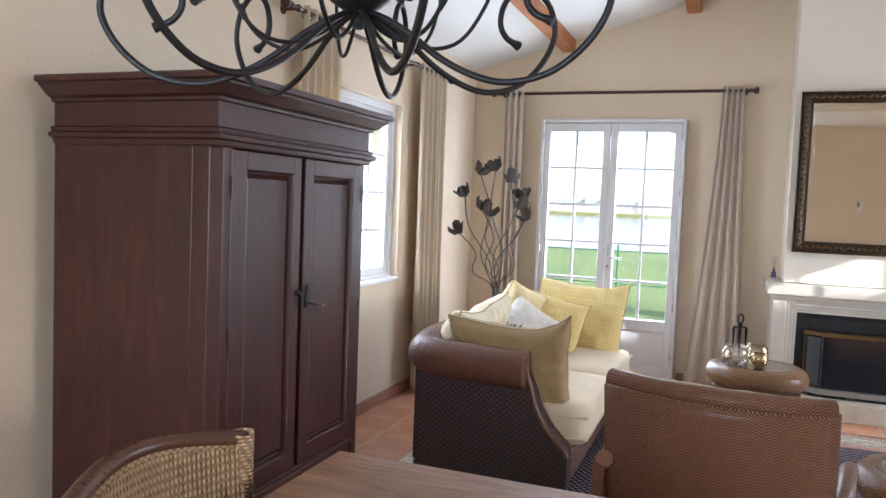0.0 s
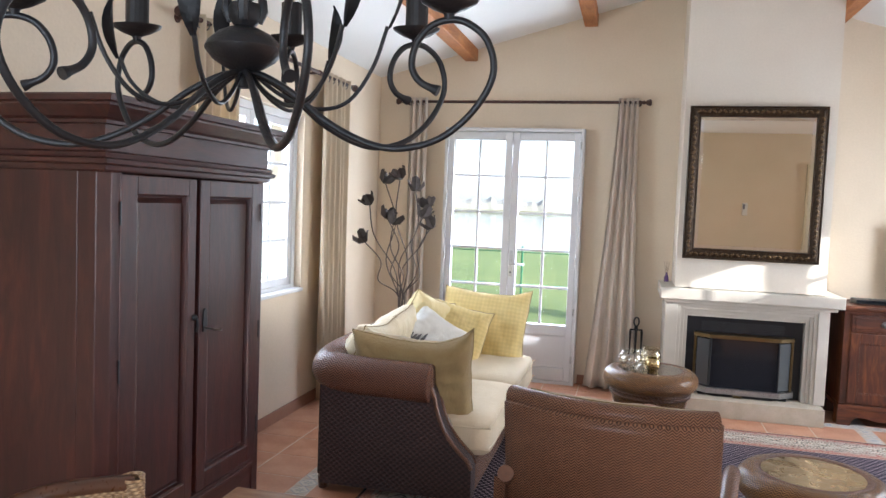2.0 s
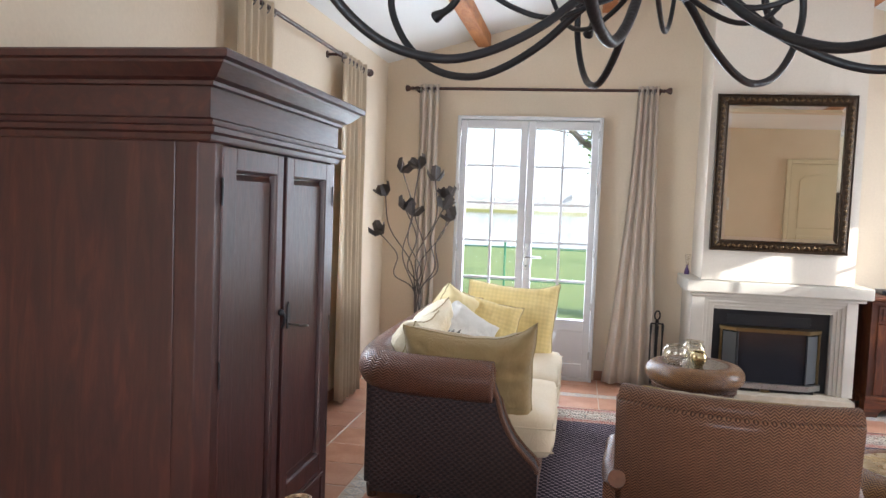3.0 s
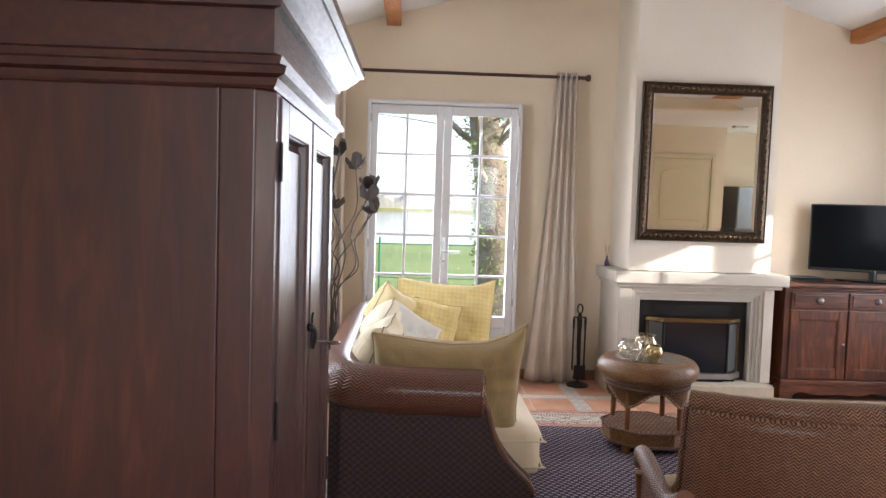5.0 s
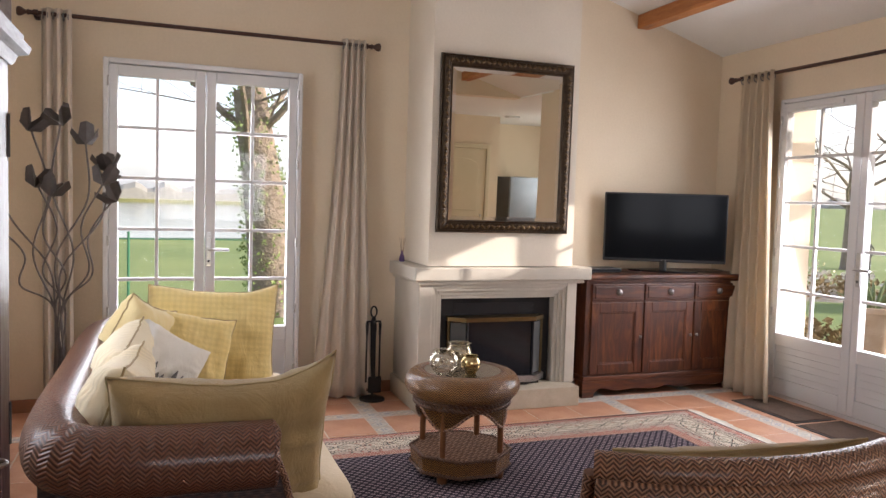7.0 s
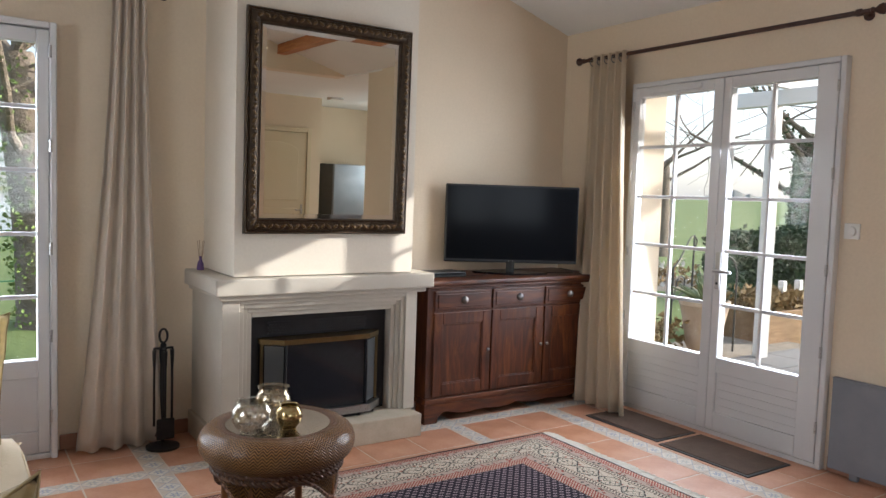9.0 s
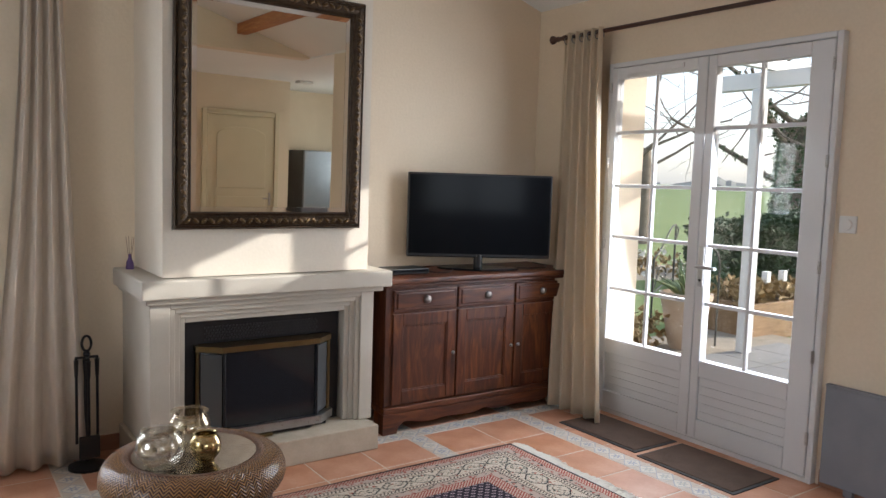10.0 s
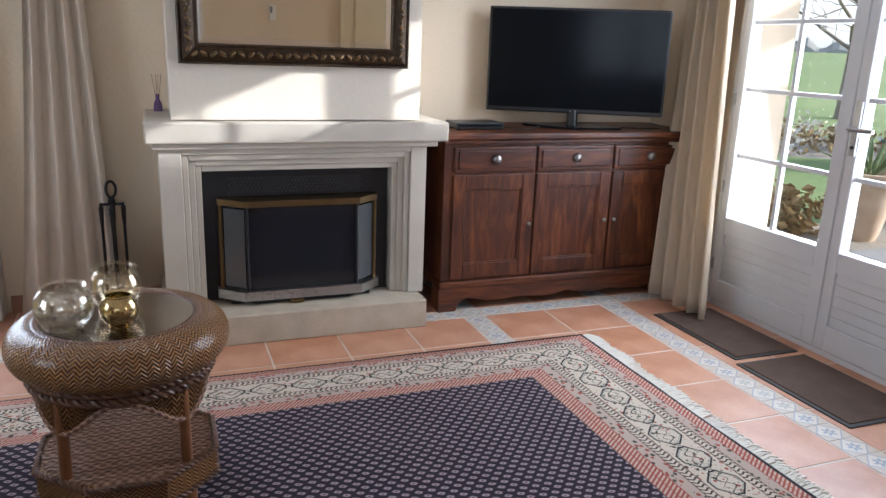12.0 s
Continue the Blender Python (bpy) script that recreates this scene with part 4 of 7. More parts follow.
def seat_pad(x0, y0, z0, x1, y1, z1, r, sag=0.015):
    """A boxy cushion with soft edges and a slightly domed top."""
    bm = box(x0, y0, z0, x1, y1, z1)
    bmesh.ops.subdivide_edges(bm, edges=list(bm.edges), cuts=7, use_grid_fill=True)
    cx, cy, cz = (x0 + x1) / 2, (y0 + y1) / 2, (z0 + z1) / 2
    hx, hy, hz = (x1 - x0) / 2, (y1 - y0) / 2, (z1 - z0) / 2
    for v in bm.verts:
        d = v.co - Vector((cx, cy, cz))
        q = Vector((max(-hx + r, min(hx - r, d.x)), max(-hy + r, min(hy - r, d.y)), max(-hz + r, min(hz - r, d.z))))
        o = d - q
        if o.length > 1e-6:
            d = q + o.normalized() * r
        d.z += (1 if d.z > 0 else -0.3) * sag * (1 - (d.x / hx) ** 2) * (1 - (d.y / hy) ** 2)
        d += Vector((noise.noise(v.co * 5), noise.noise(v.co * 5 + Vector((9, 0, 0))), noise.noise(v.co * 5 + Vector((0, 9, 0))))) * 0.006
        v.co = Vector((cx, cy, cz)) + d
    for f in bm.faces:
        f.smooth = True
    return bm


# ---- sofa ----
sofa = thing("sofa", (-1.05, 4.58, 0), "dark woven wicker sofa with cream seat cushions", "sofa")
SY_A, SY_B = 3.60, 5.62
roll = spline([(-0.885, SY_A + 0.02, 0.600), (-1.05, SY_A + 0.02, 0.603), (-1.25, SY_A + 0.02, 0.608), (-1.40, SY_A + 0.05, 0.615), (-1.455, SY_A + 0.16, 0.622), (-1.47, SY_A + 0.40, 0.63), (-1.47, 4.61, 0.63), (-1.47, SY_B - 0.40, 0.63), (-1.455, SY_B - 0.16, 0.622), (-1.40, SY_B - 0.05, 0.615), (-1.25, SY_B - 0.02, 0.608), (-1.05, SY_B - 0.02, 0.603), (-0.885, SY_B - 0.02, 0.600)], 6)
part("arm_and_back_roll", tube(roll, 0.095, 24), WICK_D, sofa, "", True)
curve = [(-0.655, 0.04), (-0.655, 0.20), (-0.672, 0.235), (-0.715, 0.275), (-0.765, 0.33), (-0.805, 0.395), (-0.832, 0.46), (-0.85, 0.53), (-0.875, 0.60)]
for y0, y1 in ((SY_A, SY_A + 0.11), (SY_B - 0.11, SY_B)):
    part("arm_panel", prism(curve + [(-1.44, 0.60), (-1.44, 0.04)], 1, y0, y1), WICK_P, sofa, "dark woven side panel")
    for y in (y0, y1):
        part("braid", tube(spline([(p[0], y, p[1]) for p in curve[1:]] + [(-0.872, y, 0.66), (-0.885, y, 0.690)], 4), 0.011, 8), WICK_M, sofa, "plaited edge braid", True)
    part("scroll_end", moved(lathe([(0.0, -0.008), (0.092, -0.008), (0.097, 0.0), (0.092, 0.010), (0.07, 0.014), (0.02, 0.018), (0.0, 0.018)], (0, 0, 0), 28), pose(-0.885, (y0 + 0.02) if y0 == SY_A else y1 - 0.02, 0.600, 0, 90, 0)), WICK_D, sofa, "", True)
part("back_panel", box(-1.50, SY_A + 0.10, 0.04, -1.42, SY_B - 0.10, 0.62, 0.01), WICK_P, sofa)
part("inner_back", box(-1.42, SY_A + 0.12, 0.22, -1.39, SY_B - 0.12, 0.62, 0.01), WICK_D, sofa)
part("seat_rail", box(-0.70, SY_A + 0.11, 0.05, -0.655, SY_B - 0.11, 0.205, 0.012), WICK_M, sofa)
part("seat_deck", box(-1.42, SY_A + 0.11, 0.17, -0.70, SY_B - 0.11, 0.205), WICK_P, sofa)
for x in (-1.44, -0.71):
    for y in (SY_A + 0.05, SY_B - 0.05):
        part("foot", tube([(x, y, 0.0), (x, y, 0.06)], [0.024, 0.03], 12), CANE_D, sofa)
for a, b in ((3.725, 4.605), (4.612, 5.50)):
    pad = thing("seat_cushion", (-1.0, (a + b) / 2, 0.205), "cream boxy seat cushion on the wicker sofa", "cushion", "seat cushions of the sofa")
    part("cover", seat_pad(-1.395, a, 0.205, -0.595, b, 0.425, 0.055), SEATC, pad)
    for z in (0.262, 0.372):
        loop = [(-1.39, a + 0.03, z), (-1.36, a, z), (-0.66, a - 0.002, z), (-0.60, a + 0.05, z), (-0.592, (a + b) / 2, z), (-0.60, b - 0.05, z), (-0.66, b + 0.002, z), (-1.36, b, z), (-1.39, b - 0.03, z)]
        part("piping", tube(spline(loop, 5), 0.004, 6), SEATC, pad, "", True)

cushion("large ochre cushion with dark piping against the sofa arm", 0.645, 0.45, 0.20, pose(-1.015, 3.785, 0.595, 17, 2, 0), OCHRE, 1, PIPING)
cushion("cream striped cushion leaning on the sofa back", 0.42, 0.43, 0.19, pose(-1.345, 3.985, 0.615, 20, 4, 86), YELSTR, 2, PIPING)
cushion("cream striped cushion leaning on the sofa back", 0.42, 0.43, 0.18, pose(-1.355, 4.40, 0.625, 20, -6, 84), YELSTR, 3, PIPING)
cushion("pale yellow cushion at the back corner of the sofa", 0.40, 0.40, 0.17, pose(-1.315, 5.02, 0.665, 20, 20, 62), YEL, 4, PIPING)
cushion("large yellow checked cushion against the far sofa arm", 0.64, 0.54, 0.24, pose(-0.965, 5.40, 0.605, -16, 4, 0), YELCHK, 5, PIPING)
cushion("yellow checked cushion leaning on a larger one", 0.42, 0.42, 0.19, pose(-1.10, 5.13, 0.580, -22, 14, 6), YELCHK, 6, PIPING)
mp = pose(-1.215, 4.85, 0.585, -24, 34, 10)
printed = cushion("white linen cushion printed with dark grass plumes", 0.36, 0.36, 0.14, mp, WHITEC, 7)
INK = plain("grey_print", (0.07, 0.065, 0.06), (0.14, 0.13, 0.12), 0.9, 20, 200, 0.05)
rnd = random.Random(4)
plumes = []
for k in range(11):
    x0 = -0.125 + k * 0.025 + rnd.uniform(-0.004, 0.004)
    h = rnd.uniform(0.07, 0.135)
    pts = []
    for s in range(6):
        u = s / 5
        xx, zz = x0 + 0.012 * u, -0.115 + h * u
        f = max(0.0, (1 - abs(2 * xx / 0.38) ** 3) * (1 - abs(2 * zz / 0.38) ** 3)) ** 0.5
        pts.append(mp @ Vector((xx, -f * 0.070 - 0.012, zz)))
    plumes.append(tube(pts, [0.005, 0.009, 0.013, 0.013, 0.009, 0.002], 6))
part("printed_plumes", join(*plumes), INK, printed, "dark grey printed plumes")

# ---- wicker armchair ----
chair = thing("armchair", (-0.018, 2.618, 0), "brown herringbone wicker armchair with an ochre cushion", "armchair", turn=-8.0)
MC = PLACE[chair]


def shell(fn, nu, nv, thick):
    """A curved slab from fn(u, v) with thickness along its normal and UV in metres."""
    bm = bmesh.new()
    uv = bm.loops.layers.uv.new("UVMap")
    P = [[Vector(fn(i / nu, j / nv)) for j in range(nv + 1)] for i in range(nu + 1)]
    lay = []
    for s in (0, 1):
        rows = []
        for i in range(nu + 1):
            row = []
            for j in range(nv + 1):
                a = P[min(i + 1, nu)][j] - P[max(i - 1, 0)][j]
                b = P[i][min(j + 1, nv)] - P[i][max(j - 1, 0)]
                row.append(bm.verts.new(P[i][j] + a.cross(b).normalized() * thick * s))
            rows.append(row)
        lay.append(rows)
    lu = [0.0]
    for i in range(nu):
        lu.append(lu[-1] + (P[i + 1][nv // 2] - P[i][nv // 2]).length)
    lv = [0.0]
    for j in range(nv):
        lv.append(lv[-1] + (P[nu // 2][j + 1] - P[nu // 2][j]).length)

    def face(q, c):
        f = bm.faces.new(q)
        f.smooth = True
        for l, (i, j) in zip(f.loops, c):
            l[uv].uv = (lu[i], lv[j])

    for s in (0, 1):
        for i in range(nu):
            for j in range(nv):
                c = [(i, j), (i + 1, j), (i + 1, j + 1), (i, j + 1)]
                if s == 0:
                    c = c[::-1]
                face([lay[s][a][b] for a, b in c], c)
    for i in range(nu):
        for j in (0, nv):
            c = [(i, j), (i + 1, j)]
            face([lay[0][i][j], lay[0][i + 1][j], lay[1][i + 1][j], lay[1][i][j]], c + c[::-1])
    for j in range(nv):
        for i in (0, nu):
            c = [(i, j), (i, j + 1)]
            face([lay[0][i][j], lay[0][i][j + 1], lay[1][i][j + 1], lay[1][i][j]], c + c[::-1])
    bmesh.ops.recalc_face_normals(bm, faces=list(bm.faces))
    return bm


def back_at(u, v):
    x = (u - 0.5) * 0.70
    z = 0.12 + 0.675 * v
    y = 0.105 - 0.105 * v ** 1.3 + 0.085 * (2 * u - 1) ** 2
    return (x, y, z)


part("backrest", moved(shell(back_at, 20, 14, 0.035), MC), WICK_M, chair)
for s in (-1, 1):
    edge = [back_at(0.5 + s * 0.5, v) for v in (0.0, 0.25, 0.5, 0.75, 1.0)]
    part("edge_braid", moved(tube(spline([(p[0] + s * 0.006, p[1] + 0.012, p[2]) for p in edge], 5), 0.016, 10), MC), WICK_M, chair, "", True)
    part("edge_cane", moved(tube(spline([(p[0] - s * 0.022, p[1] - 0.010, p[2]) for p in edge], 5), 0.008, 8), MC), CANE_D, chair, "", True)
    armp = [(0.355, 0.075, 0.52), (0.375, 0.17, 0.470), (0.395, 0.28, 0.480), (0.40, 0.42, 0.500), (0.405, 0.52, 0.505), (0.40, 0.565, 0.485), (0.395, 0.575, 0.450)]
    part("arm_roll", moved(tube(spline([(s * p[0], p[1], p[2]) for p in armp], 5), [0.03] * 31, 14), MC), WICK_M, chair, "", True)
    sp = [(0.08, 0.10), (0.60, 0.10), (0.60, 0.22), (0.565, 0.30), (0.56, 0.48), (0.42, 0.50), (0.28, 0.46), (0.17, 0.45), (0.085, 0.50)]
    part("arm_panel", moved(prism(sp, 0, s * 0.36, s * 0.40), MC), WICK_M, chair)
    part("front_leg", moved(tube(spline([(s * 0.385, 0.60, 0.0), (s * 0.385, 0.615, 0.12), (s * 0.385, 0.60, 0.25), (s * 0.40, 0.58, 0.42)], 4), 0.020, 10), MC), CANE, chair, "", True)
    part("rear_leg", moved(tube([(s * 0.34, 0.12, 0.0), (s * 0.34, 0.12, 0.14)], 0.022, 10), MC), CANE, chair)
top = [back_at(u, 1.0) for u in [k / 10 for k in range(11)]]
part("top_roll", moved(tube(spline([(p[0], p[1] + 0.014, p[2] + 0.012) for p in top], 3), 0.033, 16), MC), WICK_M, chair, "", True)
part("seat_frame", moved(box(-0.36, 0.12, 0.10, 0.36, 0.62, 0.27, 0.02), MC), WICK_M, chair)
pad = thing("seat_cushion", (0.02, 3.1, 0.27), "ochre seat cushion on the wicker armchair", "cushion")
part("cover", moved(seat_pad(-0.345, 0.14, 0.27, 0.345, 0.645, 0.42, 0.05), MC), OCHRE, pad)
cushion("ochre back cushion inside the wicker armchair", 0.62, 0.44, 0.15, MC @ pose(0.02, 0.185, 0.608, 12, 0, 0), OCHRE, 8, PIPING, "cushions in the armchair")
cushion("small ochre cushion propped in the armchair corner", 0.36, 0.36, 0.11, MC @ pose(-0.14, 0.34, 0.555, 20, 25, 35), OCHRE, 9, PIPING, "cushions in the armchair")


# ---- round wicker tables ----
PLATE = plain("hammered_pewter_plate", (0.30, 0.255, 0.215), (0.23, 0.195, 0.165), 0.20, 9, 30, 0.05, 1.0, 0.01)
GOLDP = plain("hammered_gold_plate", (0.52, 0.42, 0.25), (0.42, 0.33, 0.19), 0.28, 9, 16, 0.5, 1.0, 0.012)


REED = weave("pale_reed_strands", (0.13, 0.065, 0.038), (0.27, 0.15, 0.095), (0.42, 0.27, 0.18), 0.012, 0.45, "Object")
TWIST = plain("twisted_brown_reed", (0.085, 0.038, 0.020), (0.17, 0.085, 0.048), 0.42, 60, 160, 0.2)


def eight(a, r):
    """Radius at angle a of an eight-sided ring, r from its middle to its sides."""
    return r / math.cos((a + math.pi / 8) % (math.pi / 4) - math.pi / 8)


def twist(x, y, z, r, thick, sway, turns, sided=False):
    """Two reeds laid round each other in a ring."""
    strands = []
    for ph in (0.0, math.pi):
        ring = [2 * math.pi * q / (turns * 7) for q in range(turns * 7)]
        strands.append(tube([(x + ((eight(a, r) if sided else r) + sway * math.sin(turns * a + ph)) * math.cos(a), y + ((eight(a, r) if sided else r) + sway * math.sin(turns * a + ph)) * math.sin(a), z + sway * math.cos(turns * a + ph)) for a in ring], thick, 6, True))
    return join(*strands)


def round_table(at, label, plate, s=1.0, drop=0.0):
    x, y = at
    tb = thing("side_table", (x, y, 0), label, "side table", "round wicker tables")
    c = (x, y, 0)
    R, zt = 0.285 * s, 0.505 - drop
    rim = [(0.195 * s, zt - 0.012)] + [(R - 0.062 * s + 0.062 * s * math.cos(a), zt - 0.062 + 0.062 * math.sin(a)) for a in [math.pi * (0.62 - k * 1.30 / 14) for k in range(15)]] + [(0.22 * s, zt - 0.118)]
    part("rim", lathe(rim, c, 56), WICK_T, tb, "plaited honey-brown wicker rim", True)
    part("plait_ring", lathe([(0.190 * s, zt - 0.006), (0.198 * s, zt + 0.001), (0.212 * s, zt + 0.002), (0.222 * s, zt - 0.004), (0.218 * s, zt - 0.016), (0.19 * s, zt - 0.016)], c, 56), WICK_M, tb, "", True)
    part("plate", lathe([(0.0, zt - 0.008), (0.19 * s, zt - 0.008), (0.19 * s, zt - 0.002), (0.10 * s, zt - 0.004), (0.0, zt - 0.003)], c, 48), plate, tb, "round hammered metal plate", True)
    for dz, r in ((-0.126, 0.236), (-0.150, 0.233)):
        part("twisted_band", twist(x, y, zt + dz, r * s, 0.0065, 0.0062, 34), TWIST, tb, "", True)
    # arched apron between the legs
    bm = bmesh.new()
    uv = bm.loops.layers.uv.new("UVMap")
    n = 64
    ring_t, ring_b, low = [], [], []
    for k in range(n):
        a = 2 * math.pi * k / n
        arch = abs(math.sin(2 * a)) ** 2
        zb = zt - 0.160 - 0.095 * arch
        rb = (0.225 - 0.008 * arch) * s
        ring_t.append(bm.verts.new((x + 0.226 * s * math.cos(a), y + 0.226 * s * math.sin(a), zt - 0.115)))
        ring_b.append(bm.verts.new((x + rb * math.cos(a), y + rb * math.sin(a), zb)))
        low.append((x + rb * math.cos(a), y + rb * math.sin(a), zb))
    for k in range(n):
        m = (k + 1) % n
        f = bm.faces.new((ring_b[k], ring_b[m], ring_t[m], ring_t[k]))
        for l, q in zip(f.loops, ((k, 1), (k + 1, 1), (k + 1, 0), (k, 0))):
            l[uv].uv = (q[0] * 0.022, q[1] * 0.1)
    bmesh.ops.solidify(bm, geom=list(bm.faces), thickness=0.008)
    part("apron", bm, WICK_T, tb, "arched woven apron", True)
    part("apron_edge", tube(low, 0.007, 6, True), WICK_S, tb, "", True)
    for k in range(4):
        a = math.pi / 2 * k + math.pi / 4
        part("leg", tube([(x + 0.212 * s * math.cos(a), y + 0.212 * s * math.sin(a), 0.0), (x + 0.210 * s * math.cos(a), y + 0.210 * s * math.sin(a), 0.2), (x + 0.206 * s * math.cos(a), y + 0.206 * s * math.sin(a), zt - 0.10)], 0.0155, 12), CANE, tb, "", True)
        part("foot", lathe([(0.0, 0.0), (0.020, 0.0), (0.026, 0.012), (0.026, 0.040), (0.020, 0.052), (0.0, 0.052)], (x + 0.205 * s * math.cos(a), y + 0.205 * s * math.sin(a), 0), 16), CANE, tb, "", True)
    drum = moved(lathe([(0.0, 0.128), (0.245 * s, 0.128), (0.249 * s, 0.122), (0.244 * s, 0.052), (0.22 * s, 0.048), (0.0, 0.052)], (0, 0, 0), 8), pose(x, y, 0, 0, 0, 22.5))
    part("shelf", drum, WICK_T, tb, "eight-sided woven lower shelf")
    for z in (0.128, 0.052):
        part("shelf_braid", twist(x, y, z, 0.230 * s, 0.0048, 0.005, 44, True), TWIST, tb, "", True)
    for k in range(int(0.44 * s / 0.016)):
        yy = -0.215 * s + 0.008 + k * 0.016
        hw = math.sqrt(max(0.0, (0.222 * s) ** 2 - yy * yy))
        if hw > 0.02:
            part("shelf_reed", tube([(x - hw, y + yy, 0.128), (x + hw, y + yy, 0.128)], 0.0068, 8), REED, tb)
    return tb, zt


tab1, zt1 = round_table((0.20, 4.875), "round honey-brown wicker side table with pewter plate top", PLATE, 1.0, -0.012)
tab2, zt2 = round_table((0.80, 3.36), "low round wicker table with hammered gold plate top", GOLDP, 1.02, 0.05)


def mercury(name, tone, alpha_lo, alpha_hi):
    """Mottled silvered glass: patches of metal film on clear glass."""
    k = Nodes(name)
    v = k.coords("Object")
    n1 = k.ramp(k.noise(v, 45, 5, 0.7, 1.5), [(0.38, (alpha_lo,) * 3), (0.68, (alpha_hi,) * 3)])
    k.bump(k.noise(v, 60, 3), 0.15, 0.002)
    return k.set(Base_Color=tone, Metallic=1.0, Roughness=0.14, Alpha=n1)


SILVERG = mercury("silvered_glass", (0.74, 0.71, 0.62), 0.10, 0.58)
GOLDG = mercury("gilded_glass", (0.66, 0.58, 0.42), 0.10, 0.62)
GOLDD = mercury("deep_gold_glass", (0.60, 0.48, 0.24), 0.80, 1.0)


def votive(at, r, h, mouth, mat, label):
    v = thing("votive_holder", (at[0], at[1], zt1 - 0.002), label, "candle holder", "glass candle holders")
    base = zt1 - 0.002
    prof = [(0.0, 0.004)]
    prof += [(r * 0.55, 0.0), (r * 0.60, 0.006)]
    n = 14
    for k in range(n + 1):
        u = k / n
        a = -1.05 + u * 2.0
        prof.append((r * math.cos(a), 0.006 + (math.sin(a) + math.sin(1.05)) / (math.sin(1.05) + math.sin(0.95)) * (h - 0.006)))
    prof[-1] = (mouth, h)
    inner = [(max(a - 0.0025, 0.001), b + 0.002) for a, b in reversed(prof[2:-1])]
    part("glass_bowl", lathe(prof + [(mouth - 0.001, h + 0.001)] + inner + [(0.0, 0.008)], (at[0], at[1], base), 32), mat, v, "", True)
    return v


votive((0.075, 4.80), 0.073, 0.115, 0.058, SILVERG, "round mottled silver glass candle bowl")
votive((0.195, 4.915), 0.066, 0.125, 0.060, GOLDG, "tall mottled gold glass candle bowl")
votive((0.205, 4.785), 0.048, 0.088, 0.036, GOLDD, "small gold mirrored glass candle ball")

# ---- dining table and chair ----
dt = thing("dining_table", (-0.42, 1.1, 0), "rustic brown plank dining table with worn grain", "table")
for k in range(7):
    y0 = 0.46 + k * 0.1886
    part("plank", box(-0.897, y0 + 0.001, 0.715, 0.06, y0 + 0.1876, 0.752 - 0.001 * (k % 2), 0.004), PLANK, dt)
part("table_frame", box(-0.80, 0.54, 0.62, -0.02, 1.70, 0.715, 0.004), PLANK, dt)
for x in (-0.80, -0.10):
    for y in (0.54, 1.62):
        part("leg", box(x, y, 0.0, x + 0.08, y + 0.08, 0.62, 0.006), PLANK, dt)

dc = thing("dining_chair", (-0.88, 1.27, 0), "pale woven wicker dining chair with bent dark cane rim", "chair")


def dback(u, v):
    y = 1.02 + 0.50 * u
    b = math.sin(math.pi * u)
    return (-1.012 - 0.075 * b + 0.03 * (1 - v), y, 0.40 + (0.425 + 0.035 * b) * v)


part("back_panel", shell(dback, 20, 10, 0.014), WICK_L, dc, "pale woven cane back")
part("top_rim", tube(spline([(dback(u, 1.0)[0] - 0.006, dback(u, 1.0)[1], dback(u, 1.0)[2] + 0.010) for u in [k / 8 for k in range(9)]], 4), 0.021, 14), CANE_D, dc, "dark bent cane rim", True)
for u in (0.0, 1.0):
    p0, p1 = dback(u, 0.0), dback(u, 1.0)
    part("back_post", tube([(p0[0] + 0.02, p0[1], 0.0), p0, p1, (p1[0], p1[1], p1[2] + 0.018)], 0.021, 12), CANE_D, dc)
    wr = [(p1[0] + 0.024 * math.cos(a), p1[1] + 0.024 * math.sin(a), p1[2] + 0.030 - a * 0.0014) for a in [k * 0.6 for k in range(210)]]
    part("wrapping", tube(wr, 0.0045, 5), WICK_L, dc, "pale cane wrapped round the post", True)
part("seat", box(-1.0, 1.04, 0.40, -0.58, 1.50, 0.45, 0.02), WICK_L, dc)
for y in (1.06, 1.48):
    part("front_leg", tube([(-0.61, y, 0.0), (-0.61, y, 0.41)], 0.018, 10), CANE_D, dc)
strands = []
for k in range(46):
    u = (k + 0.5) / 46
    for off in (-0.004, 0.018):
        strands.append(tube([Vector(dback(u, v)) + Vector((off, 0, 0)) for v in (0.0, 0.25, 0.5, 0.75, 0.98)], 0.0042, 5))
tagged(part("cane_weave", join(*strands), WICK_L, dc), kind="stuff")


